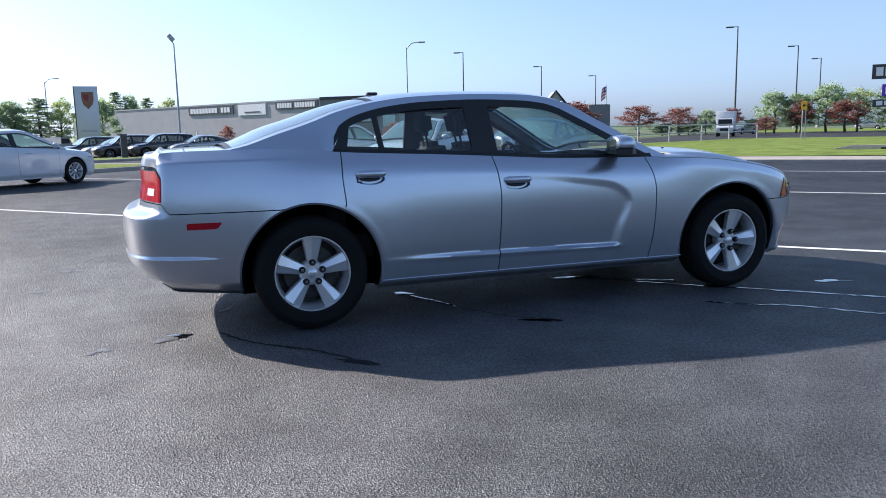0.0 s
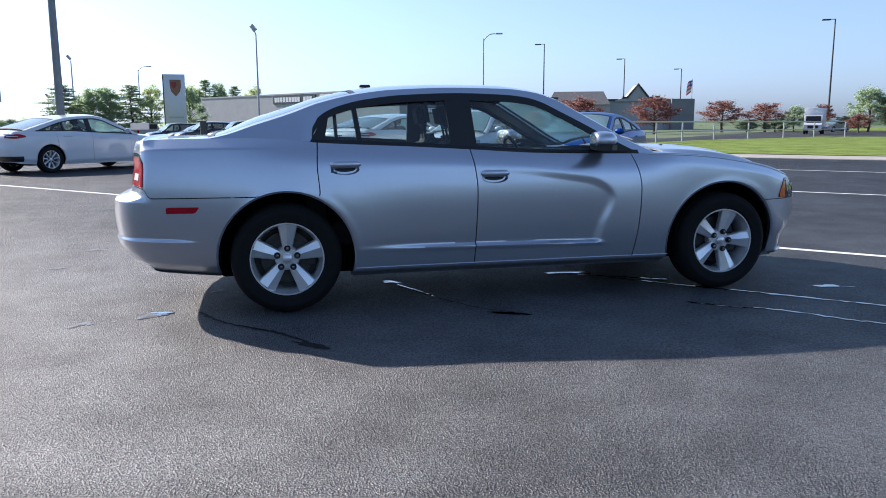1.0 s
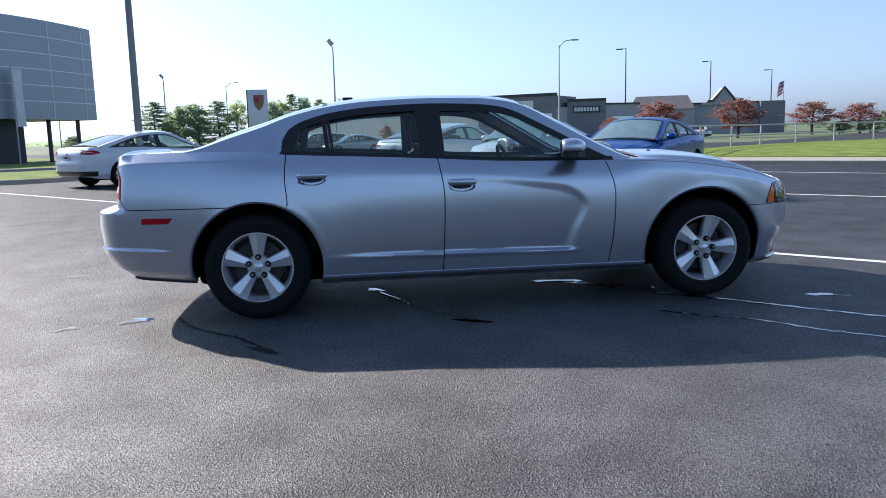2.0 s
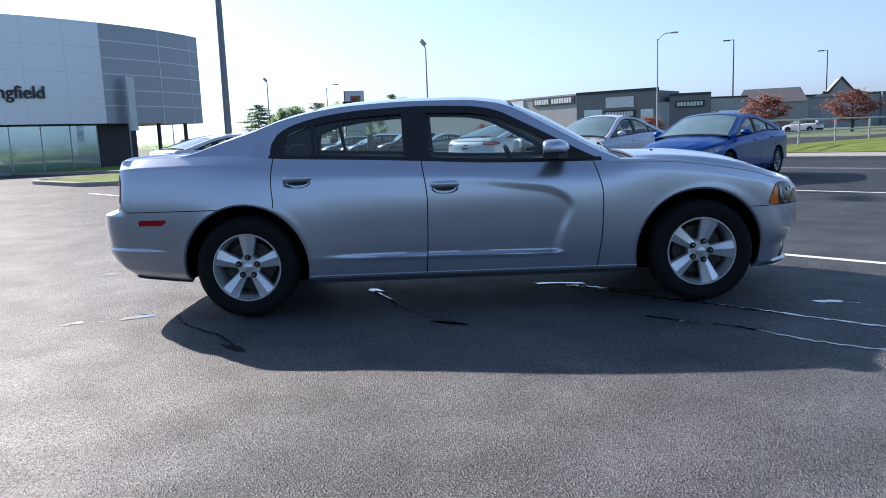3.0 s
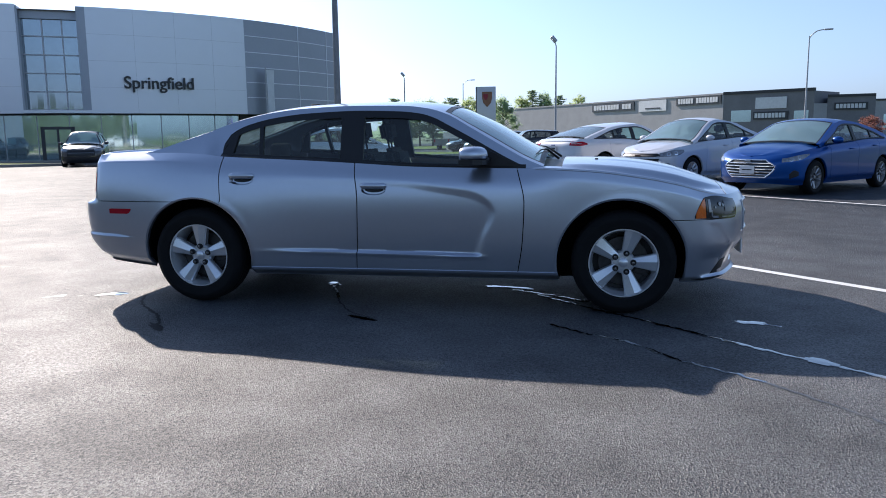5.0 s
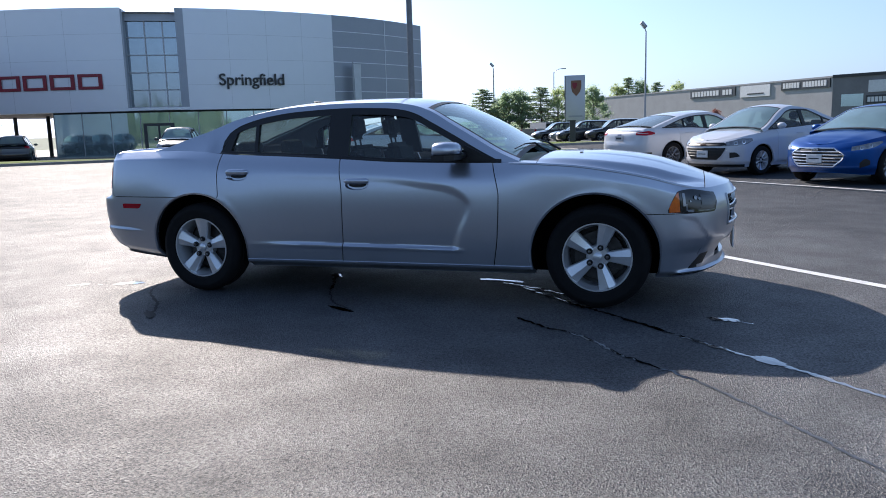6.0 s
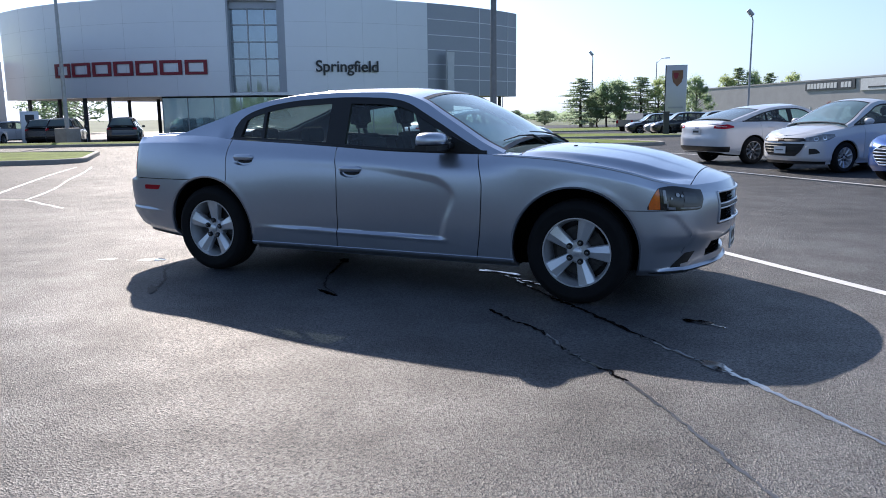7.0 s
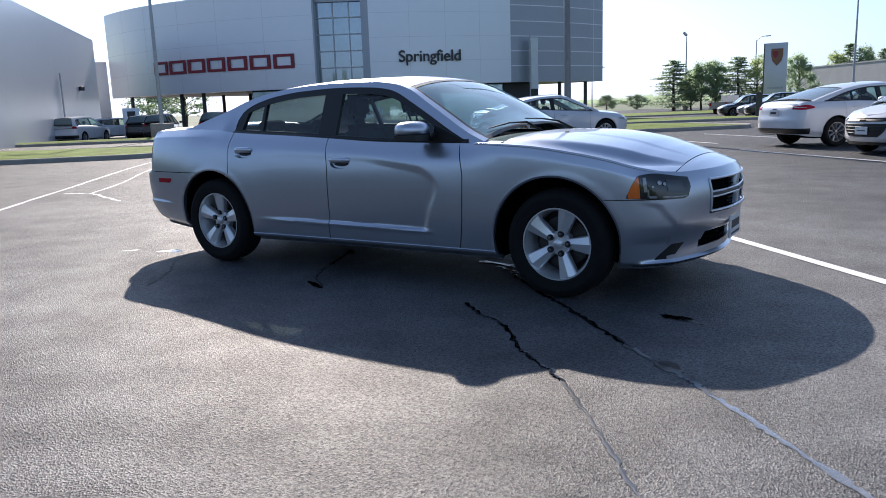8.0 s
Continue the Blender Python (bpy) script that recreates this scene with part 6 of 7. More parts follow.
# ---- store row beyond the lot ----
M_STORE = mat("grey block wall", (0.36, 0.36, 0.37), 0.85, 0, 0.06, 0.4, 0.2, 3)
M_STOREDK = mat("dark grey wall", (0.19, 0.19, 0.20), 0.8, 0, 0.08, 0.4)
M_TRIM = mat("dark parapet trim", (0.04, 0.042, 0.046), 0.6, 0, 0.08, 1)
M_SIGNDK = mat("dark sign board", (0.03, 0.035, 0.042), 0.4, 0, 0.1, 2)
M_SIGNWH = mat("white sign board", (0.66, 0.67, 0.68), 0.5, 0, 0.06, 2)
M_ROOFING = mat("grey shingle roof", (0.12, 0.12, 0.125), 0.85, 0, 0.15, 1.5)


def slab(p0, p1, z0, z1, depth, lift=0.0):
    """A wall from p0 to p1 (plan), depth metres deep to the far side, moved lift metres towards the camera's side."""
    a, b = Vector((*p0, 0)), Vector((*p1, 0))
    d = (b - a).normalized()
    n = Vector((d.y, -d.x, 0))
    f = [a + n * lift, b + n * lift, b - n * depth, a - n * depth]
    s = Shape()
    s.v = [tuple(p + Vector((0, 0, z))) for z in (z0, z1) for p in f]
    s.f = [(0, 1, 5, 4), (1, 2, 6, 5), (2, 3, 7, 6), (3, 0, 4, 7), (4, 5, 6, 7), (3, 2, 1, 0)]
    return s


def along(p0, p1, t):
    return (p0[0] + (p1[0] - p0[0]) * t, p0[1] + (p1[1] - p0[1]) * t)


def bars_sign(parent, p0, p1, z0, z1, board, ink, rows, label):
    """A sign board with plain bars for its lettering."""
    s = part("sign_board", slab(p0, p1, z0, z1, 0.1, 0.25), board, parent, label)
    for t0, t1, q0, q1 in rows:
        part("sign_bar", slab(along(p0, p1, t0), along(p0, p1, t1), z0 + (z1 - z0) * q0, z0 + (z1 - z0) * q1, 0.0, 0.33), ink, s)
    return s


def letters_rows(n, a=0.05, b=0.95, gap=0.22, q0=0.2, q1=0.8, skip=()):
    st = (b - a) / n
    return [(a + st * k, a + st * (k + 1 - gap), q0, q1) for k in range(n) if k not in skip]


def stores():
    b = thing("furniture_store", None, "long low grey block store with dark sign boards", "building")
    A, C = (-32.0, 261.5), (29.5, 169.9)
    part("wall", slab(A, C, -1, 8.9, 40), M_STORE, b, "pale grey block wall")
    part("parapet", slab(A, C, 8.9, 9.25, 0.6, 0.15), M_STORE, b)
    W = lambda x: along(A, C, (x - A[0]) / (C[0] - A[0]))
    bars_sign(b, W(2.0), W(12.3), 6.6, 8.7, M_SIGNDK, M_SIGNWH, letters_rows(13, skip=(9,)), "dark sign board with pale bars")
    bars_sign(b, W(13.4), W(19.2), 6.1, 8.7, M_SIGNWH, M_SIGNDK, [(0.25, 0.8, 0.2, 0.32)], "white sign board with a thin dark bar")
    bars_sign(b, W(21.2), W(29.2), 7.0, 8.9, M_SIGNDK, M_SIGNWH, letters_rows(15, skip=(6,)), "dark sign board with pale bars")
    D = (44.7, 158.2)
    part("front_wall", slab(C, D, -1, 8.8, 12), M_STOREDK, b, "dark grey storefront")
    part("parapet", slab(C, D, 8.8, 9.4, 0.6, 0.2), M_TRIM, b)
    bars_sign(b, along(C, D, 0.38), along(C, D, 0.72), 5.6, 7.9, M_SIGNWH, M_STORE, [], "pale sign board")
    bars_sign(b, along(C, D, 0.36), along(C, D, 0.74), 3.4, 5.0, M_SIGNDK, M_SIGNWH, letters_rows(9), "dark sign board with pale bars")
    part("window", slab(along(C, D, 0.1), along(C, D, 0.33), 3.0, 5.4, 0, 0.06), M_SHOPGLASS, b)
    part("window", slab(along(C, D, 0.8), along(C, D, 0.95), 2.5, 5.0, 0, 0.06), M_SHOPGLASS, b)
    E, F = (47.5, 159.5), (55.5, 157.0)
    part("front_wall", slab(D, E, -1, 6.3, 10), M_STORE, b)
    part("front_wall", slab(E, F, -1, 7.5, 10), M_STOREDK, b)
    part("parapet", slab(E, F, 7.5, 8.0, 0.6, 0.2), M_TRIM, b)
    bars_sign(b, along(E, F, 0.15), along(E, F, 0.85), 5.0, 6.4, M_SIGNDK, M_SIGNWH, letters_rows(8), "dark sign board with pale bars")
    G = (63.5, 158.0)
    part("front_wall", slab(F, G, -1, 6.6, 10), M_STORE, b)
    part("parapet", slab(F, G, 6.6, 6.95, 0.6, 0.15), M_TRIM, b)
    part("window", slab(along(F, G, 0.2), along(F, G, 0.8), 1.0, 4.0, 0, 0.06), M_SHOPGLASS, b)
    # gabled shop
    h = thing("gabled_shop", None, "grey shop with dark pitched roof and a pointed gable", "building")
    P, Q = (66.2, 171.8), (80.0, 166.0)
    part("wall", slab(P, Q, -1, 5.6, 12), M_STORE, h)
    def pitched(p, q, z0, z1, depth, hip):
        a, c = Vector((*p, 0)), Vector((*q, 0))
        d = (c - a).normalized()
        n = Vector((d.y, -d.x, 0))
        s = Shape()
        s.v = [tuple(v) for v in (a + n * 0.6 + Vector((0, 0, z0)), c + n * 0.6 + Vector((0, 0, z0)), c - n * depth + Vector((0, 0, z0)), a - n * depth + Vector((0, 0, z0)),
                                  a + d * hip - n * (depth * 0.4) + Vector((0, 0, z1)), c - d * hip - n * (depth * 0.4) + Vector((0, 0, z1)))]
        s.f = [(0, 1, 5, 4), (2, 3, 4, 5), (1, 2, 5), (3, 0, 4)]
        return s
    part("roof", pitched(P, Q, 5.6, 8.9, 12, 1.5), M_ROOFING, h)
    R, S = (80.5, 170), (101.0, 164.1)
    part("wall", slab(R, S, -1, 6.6, 12), M_STORE, h, "pale grey shop wall")
    part("parapet", slab(R, S, 6.6, 7.0, 0.5, 0.2), M_TRIM, h)
    g0, g1 = along(R, S, 0.09), along(R, S, 0.64)
    gb = Shape()
    a, c = Vector((*g0, 0)), Vector((*g1, 0))
    d = (c - a).normalized()
    n = Vector((d.y, -d.x, 0))
    L = (c - a).length
    sec = [(0.0, 6.4), (L * 0.18, 7.2), (L * 0.28, 7.2), (L * 0.5, 10.4), (L * 0.72, 7.2), (L * 0.82, 7.2), (L, 6.4)]
    for off in (0.6, -5):
        gb.v.extend(tuple(a + d * q + n * off + Vector((0, 0, z))) for q, z in sec)
    k = len(sec)
    gb.f = [tuple(range(k))] + [(i, i + 1, k + i + 1, k + i) for i in range(k - 1)]
    part("gable", gb, M_STORE, h)
    edge = Shape().tube([a + d * q + n * 0.75 + Vector((0, 0, z + 0.12)) for q, z in sec[1:-1]], 0.28, 6)
    part("gable_trim", edge, M_TRIM, h)
    part("front_wall", slab(along(R, S, 0.74), along(R, S, 0.995), -1, 6.9, 5, 1.5), M_STOREDK, h)
    bars_sign(h, along(R, S, 0.8), along(R, S, 0.92), 4.4, 5.6, M_SIGNDK, M_SIGNWH, [], "dark sign board")


stores()


# ---- poles, signs, fence ----
M_POLE = mat("weathered pole steel", (0.20, 0.21, 0.225), 0.5, 0.3, 0.1, 6)


def lamp_pole(x, y, h, style, toward=0.0, r=0.09, mt=None, k=1.0):
    """A lighting pole: flat head on a short arm, a curved arm, or an upright flood head."""
    z = gz(x, y)
    p = thing("street_lamp", pose(x, y, z, 0, 0, toward), "tall grey metal lighting pole with " + {"flat": "flat head", "curved": "curved arm", "flood": "tilted flood head"}[style], "street lamp", "lighting poles")
    part("base", Shape().lathe([(0.02, 0), (r * 2.6, 0), (r * 2.6, 0.5), (r * 2.3, 0.6), (0.02, 0.6)], pose(0, 0, 0, 90, 0, 0) @ pose(0, 0, 0), 14).moved(pose(0, 0, 0)), M_CONC, p, smooth=30)
    part("pole", Shape().tube([(0, 0, 0.2), (0, 0, h * 0.5), (0, 0, h)], [r, r * 0.8, r * 0.55], 12), mt or M_STEEL, p, smooth=40)
    if style == "flat":
        part("arm", Shape().tube([(0, 0, h - 0.1), (-0.7 * k, 0, h - 0.05)], 0.04 * k, 6), mt or M_STEEL, p)
        part("head", Shape().box(-1.3 * k, -0.2 * k, h - 0.14 * k, -0.45 * k, 0.2 * k, h + 0.0, 0.04), mt or M_DARKSTEEL, p, smooth=30)
    elif style == "curved":
        part("arm", Shape().tube(catmull([(0, 0, h - 0.3), (0.15, 0, h), (0.7, 0, h + 0.45), (1.5, 0, h + 0.55)], 5), [0.05] * 16, 8), mt or M_STEEL, p, smooth=40)
        part("head", Shape().box(1.3, -0.14, h + 0.46, 2.1, 0.14, h + 0.62, 0.06), mt or M_STEEL, p, smooth=30)
    else:
        part("bracket", Shape().tube([(0, 0, h - 0.05), (-0.12, 0, h + 0.35)], 0.05, 8), mt or M_STEEL, p)
        bm = Shape().box(-0.32, -0.26, -0.16, 0.32, 0.26, 0.16, 0.06).moved(pose(-0.22, 0, h + 0.55, 0, 50, 0))
        part("head", bm, mt or M_STEEL, p, smooth=30)
    return p


lamp_pole(-8.05, 21.9, 12.5, "flat", 60, 0.135, M_POLE)
lamp_pole(-34.6, 24.4, 13.0, "flat", 30, 0.12)
pb = thing("lamp_footing", pose(-34.6, 24.4, gz(-34.6, 24.4)), "pale square concrete footing of a lighting pole", "footing")
part("block", Shape().box(-0.48, -0.48, -0.1, 0.48, 0.48, 1.0, 0.05), M_CONC, pb, smooth=30)
lamp_pole(-1.77, 64.2, 9.2, "flood", 10, 0.10)
lamp_pole(22.6, 77.6, 10.7, "curved", -12, 0.10)
lamp_pole(-25.28, 104.0, 9.7, "flood", 0, 0.13)
lamp_pole(-20.5, 127.6, 10.3, "curved", 0, 0.12)
lamp_pole(79.4, 209.5, 24.4, "flat", -30, 0.24, M_DARKSTEEL, 2.1)
lamp_pole(118.2, 236.2, 23.0, "flat", -30, 0.24, M_DARKSTEEL, 2.1)
lamp_pole(149.5, 253.4, 21.3, "flat", -30, 0.24, M_DARKSTEEL, 2.1)
lamp_pole(126.1, 148.1, 24.5, "flat", -30, 0.24, M_DARKSTEEL, 2.1)
lamp_pole(163.7, 168.2, 22.8, "flat", -40, 0.24, M_DARKSTEEL, 2.1)
lamp_pole(189.2, 185.3, 21.3, "flat", -40, 0.24, M_DARKSTEEL, 2.1)
lamp_pole(-42.0, 112.0, 6.3, "curved", 0, 0.10)
lamp_pole(-39.5, 150.0, 6.5, "flood", 0, 0.12)

M_PYLON = mat("silver pylon face", (0.52, 0.53, 0.55), 0.4, 0.4, 0.03, 1)
py = thing("pylon_sign", pose(-10.7, 85.2, gz(-10.7, 85.2), 0, 0, 6), "tall flat silver pylon sign with a small crest shield", "sign")
part("panel", Shape().box(-1.25, -0.22, 0, 1.0, 0.22, 7.1, 0.03), M_PYLON, py, smooth=30)
part("edge", Shape().box(-1.36, -0.24, 0, -1.252, 0.24, 7.1, 0.02), M_DARKSTEEL, py)
sh = [(-0.66, 0.85), (0.52, 0.85), (0.52, 0.1), (0.38, -0.45), (-0.07, -0.95), (-0.52, -0.45), (-0.66, 0.1)]
cr = part("crest", Shape().prism(sh, 0, 0.05, pose(0.05, -0.22, 5.65, 90, 0, 0)), M_CREST, py, "ochre shield drawn as a plain shape")
part("crest_field", Shape().prism([(x * 0.45 - 0.2, y * 0.4 + 0.25) for x, y in sh], 0.05, 0.07, pose(0.05, -0.22, 5.65, 90, 0, 0)), M_SIGNRED, cr)
part("sign_bar", Shape().box(-0.9, -0.235, 2.3, 0.7, -0.222, 2.5), M_GREYPANEL, py)

bn = thing("banner_mast", pose(arc(-29.6, 0, 0.7).x, arc(-29.6, 0, 0.7).y, BZ, 0, 0, 62), "slim mast with a narrow pale banner", "flag")
part("mast", Shape().tube([(0, 0, 0), (0, 0, 7.0)], 0.05, 8), M_STEEL, bn, smooth=40)
part("banner", Shape().grid([[(0.10 + 0.72 * t, 0.05 * math.sin(3 * t + z), z) for t in lin(0, 1, 6)] for z in lin(2.8, 6.8, 8)]), M_SIGNWH, bn, smooth=60, thick=0.01)

ys = thing("road_sign", pose(36.1, 33.95, gz(36.1, 33.95) + 0.1, 0, 0, -40), "yellow warning sign on two grey posts", "sign")
M_YELLOW = mat("yellow sign sheet", (0.78, 0.42, 0.01), 0.45, 0, 0.05, 3)
part("board", Shape().box(-0.165, -0.02, 1.98, 0.165, 0.02, 2.52, 0.01), M_YELLOW, ys)
part("sign_mark", Shape().box(-0.11, -0.03, 2.22, 0.11, -0.021, 2.28).box(-0.07, -0.03, 2.15, 0.0, -0.021, 2.35), M_INK, ys)
for x in (-0.1, 0.1):
    part("post", Shape().tube([(x, 0.04, -0.1), (x, 0.04, 2.45)], 0.03, 6), M_STEEL, ys)

sp = thing("store_sign", pose(55.4, 42.3, 0, 0, 0, -48), "stacked dark and violet store sign boards on a pole", "sign")
part("post", Shape().tube([(0, 0, 0), (0, 0, 6.5)], 0.18, 10), M_STEEL, sp, smooth=40)
M_VIOLET = mat("violet sign sheet", (0.10, 0.03, 0.35), 0.45, 0, 0.05, 3)
for z0, z1, x0, mt, bars in ((4.75, 5.95, -3.0, M_SIGNDK, letters_rows(8)), (3.3, 4.3, -2.2, M_VIOLET, letters_rows(4)), (2.45, 3.05, -2.85, M_SIGNDK, letters_rows(9))):
    bd = part("sign_board", Shape().box(x0, -0.2, z0, 3.0, 0.2, z1, 0.03), mt, sp)
    for t0, t1, q0, q1 in bars:
        part("sign_bar", Shape().box(x0 + (3 - x0) * t0, -0.22, z0 + (z1 - z0) * q0, x0 + (3 - x0) * t1, -0.202, z0 + (z1 - z0) * q1), M_SIGNWH, bd)

fl = thing("flagpole", pose(152.9, 251.3, -0.2) @ Matrix.Diagonal((1.5, 1.5, 1.48, 1)), "tall white flagpole with a striped red, white and blue flag", "flag")
part("pole", Shape().tube([(0, 0, 0), (0, 0, 11.8)], [0.12, 0.07], 8), M_STEEL, fl, smooth=40)
wave = lambda t, z: (-1.25 * t - 0.15, 0.25 * math.sin(5 * t + z), z - 0.9 * t * t)
M_FLAGRED, M_FLAGBLUE = mat("red flag cloth", (0.62, 0.10, 0.12), 0.8, 0, 0.05, 3), mat("blue flag cloth", (0.08, 0.10, 0.32), 0.8, 0, 0.05, 3)
for k in range(7):
    z = 8.4 + 0.42 * k
    part("flag_stripe", Shape().grid([[wave(t, zz) for t in lin(0, 1, 7)] for zz in (z, z + 0.42)]), M_FLAGRED if k % 2 == 0 else M_SIGNWH, fl, smooth=60)
part("flag_canton", Shape().grid([[tuple(Vector(wave(t, zz)) + Vector((0, -0.03, 0))) for t in lin(0, 0.42, 5)] for zz in (9.9, 11.3)]), M_FLAGBLUE, fl, smooth=60)


def railing(line):
    f = thing("railing", None, "white-grey pipe railing with two rails along the verge", "fence")
    pts = [Vector((x, y, gz(x, y) + 0.12)) for x, y in line]
    for c in pts:
        part("post", Shape().tube([c, c + Vector((0, 0, 1.12))], 0.045, 8), M_STEEL, f, smooth=40)
    for h in (1.12, 0.60):
        part("rail", Shape().tube([c + Vector((0, 0, h)) for c in pts], 0.036, 8), M_STEEL, f, smooth=40)
    return f


dr = thing("drain_headwall", pose(22.6, 17.6, 0.12, 0, 0, -50), "low pale concrete drain headwall in the verge", "kerb")
part("slab", Shape().prism([(-0.9, 0.0), (6.0, 0.0), (6.0, 0.20), (0.0, 0.20)], -0.25, 0.25, pose(0, 0, 0, 90, 0, 0)), M_CONC, dr)
# black plate on the face paints the dark inside the drain
part("opening_shade", Shape().box(1.0, -0.262, 0.03, 5.0, -0.252, 0.12), M_BLACK, dr)
railing([(12.0, 23.6), (14.8, 26.9), (17.9, 30.0), (20.9, 32.6), (24.2, 34.7), (27.8, 36.6), (31.6, 38.3), (35.2, 39.9), (38.9, 41.3)])
bx = thing("sign_box", pose(-5.1, 43.6, gz(-5.1, 43.6), 0, 0, 10), "small dark box sign on a post", "sign")
part("body", Shape().box(-0.18, -0.1, 0.0, 0.18, 0.1, 1.45, 0.02), M_DARKSTEEL, bx)
part("cap", Shape().box(-0.34, -0.12, 1.452, 0.2, 0.12, 1.53, 0.01), M_DARKSTEEL, bx)
for x, y in ((-1.8, 219.9), (0.73, 210.9), (3.33, 201.6)):
    b = thing("bollard", pose(x, y, -0.42), "white marker post by the store", "bollard", "marker posts")
    part("post", Shape().tube([(0, 0, 0), (0, 0, 3.0)], 0.22, 8), M_SIGNWH, b)


# ---- trees ----
def leaf_mat(name, c):
    """Leaves that let part of the light through."""
    m = mat(name, c, 0.85, 0, 0.35, 0.5, 0, 1, 0, 0.1)
    n, l = m.node_tree.nodes, m.node_tree.links
    p = n["Principled BSDF"]
    tl, mx = n.new("ShaderNodeBsdfTranslucent"), n.new("ShaderNodeMixShader")
    tl.inputs["Color"].default_value = (*[min(1.0, q * 2.4) for q in c], 1)
    mx.inputs[0].default_value = 0.65
    l.new(p.outputs[0], mx.inputs[1])
    l.new(tl.outputs[0], mx.inputs[2])
    l.new(mx.outputs[0], n["Material Output"].inputs["Surface"])
    return m


M_LEAF = [leaf_mat("spring leaves", (0.20, 0.25, 0.155)), leaf_mat("dark leaves", (0.175, 0.215, 0.145)), leaf_mat("yellow-green leaves", (0.24, 0.28, 0.14)), leaf_mat("red-brown leaves", (0.14, 0.072, 0.06))]
M_BARK = mat("bark", (0.09, 0.07, 0.055), 0.9, 0, 0.2, 6, 0.6, 30)


def tree_shapes(h, spread, seed, trunk_h, density=900, leaf=0.28, airy=0.0):
    rnd = random.Random(seed)
    t = Shape()
    r0 = 0.025 * h
    t.tube([(0, 0, -0.2), (0.02 * h, 0, trunk_h), (0.0, 0.02 * h, h * 0.9)], [r0, r0 * 0.75, r0 * 0.1], 8)
    tips = []
    if seed == 8:                              # an evergreen: level whorls that shorten upwards
        for k in range(54):
            q = k / 53
            z = trunk_h + (h * 0.97 - trunk_h) * q
            a = 2.4 * k + rnd.uniform(-0.5, 0.5)
            l = spread * (1.0 - 0.85 * q ** 1.7) * rnd.uniform(0.5, 1.1)
            e = Vector((l * math.cos(a), l * math.sin(a), z + l * rnd.uniform(-0.12, 0.10)))
            s = Vector((0, 0, z))
            t.tube([s, s.lerp(e, 0.5) + Vector((0, 0, 0.03 * l)), e], [r0 * 0.22, r0 * 0.14, r0 * 0.04], 5)
            tips += [(s.lerp(e, w), (0.10 + 0.10 * (1 - q)) * spread) for w in (0.35, 0.6, 0.8, 0.98)]
    else:
        for k in range(24):
            q = (k + 0.5) / 24
            z = trunk_h + (h * 0.85 - trunk_h) * q
            a = 2.4 * k + rnd.uniform(-0.4, 0.4)
            l = spread * (1.05 - 0.75 * q ** 1.8) * (0.7 + 0.3 * sstep(0.0, 0.25, q)) * rnd.uniform(0.62, 1.12)
            e = Vector((l * math.cos(a), l * math.sin(a), z + l * rnd.uniform(0.2, 0.6)))
            s = Vector((0, 0, z * 0.92))
            m = s.lerp(e, 0.5) + Vector((0, 0, 0.03 * h))
            t.tube([s, m, e], [r0 * 0.3, r0 * 0.19, r0 * 0.06], 5)
            tips += [(e, 0.22 * spread), (m.lerp(e, 0.5), 0.20 * spread)]
            for _ in range(4):
                w = m.lerp(e, rnd.uniform(0.0, 0.9))
                f = w + Vector((rnd.gauss(0, 1), rnd.gauss(0, 1), rnd.uniform(-0.3, 1.1))).normalized() * spread * rnd.uniform(0.15, 0.34)
                t.tube([w, f], [r0 * 0.09, r0 * 0.03], 4)
                tips.append((f, rnd.uniform(0.10, 0.20) * spread))
        tips.append((Vector((0, 0, h * 0.93)), 0.25 * spread))
    c = Shape()
    for k in range(density):
        p, rad = tips[rnd.randrange(len(tips))]
        d = Vector((rnd.gauss(0, 1), rnd.gauss(0, 1), rnd.gauss(0, 0.35 if seed == 8 else 0.8)))
        q = p + d * rad * rnd.uniform(0.2, 0.75)
        s = leaf * rnd.uniform(0.6, 1.3)
        n = Vector((rnd.gauss(0, 1), rnd.gauss(0, 1), rnd.gauss(0.6, 1))).normalized()
        u = n.orthogonal().normalized()
        v = n.cross(u)
        o = len(c.v)
        for a, b in ((-0.5, -0.3), (0.1, -0.55), (0.6, 0.05), (0.15, 0.5), (-0.45, 0.35)):
            c.v.append(tuple(q + u * a * s + v * b * s + n * (0.12 * s if a > 0.5 else 0)))
        c.f.append((o, o + 1, o + 2, o + 3, o + 4))
    return t, c


KINDS = {}


def tree(x, y, h, spread, kind, label, turn=0):
    """kind: a shape built once for a unit size, and its leaves."""
    seed, mt, trunk, dens, leaf = kind
    if kind not in KINDS:
        t, c = tree_shapes(6.0, 2.2, seed, 6.0 * trunk, dens, leaf)
        KINDS[kind] = (mesh_of("trunk", t, M_BARK, 50), mesh_of("crown", c, M_LEAF[mt]))
    o = thing("tree", pose(x, y, gz(x, y), 0, 0, turn) @ Matrix.Diagonal((spread / 2.2, spread / 2.2, h / 6.0, 1)), label, "tree", "trees round the lot")
    for nm, me in zip(("trunk", "crown"), KINDS[kind]):
        q = new(nm, me)
        q.parent = o
    return o


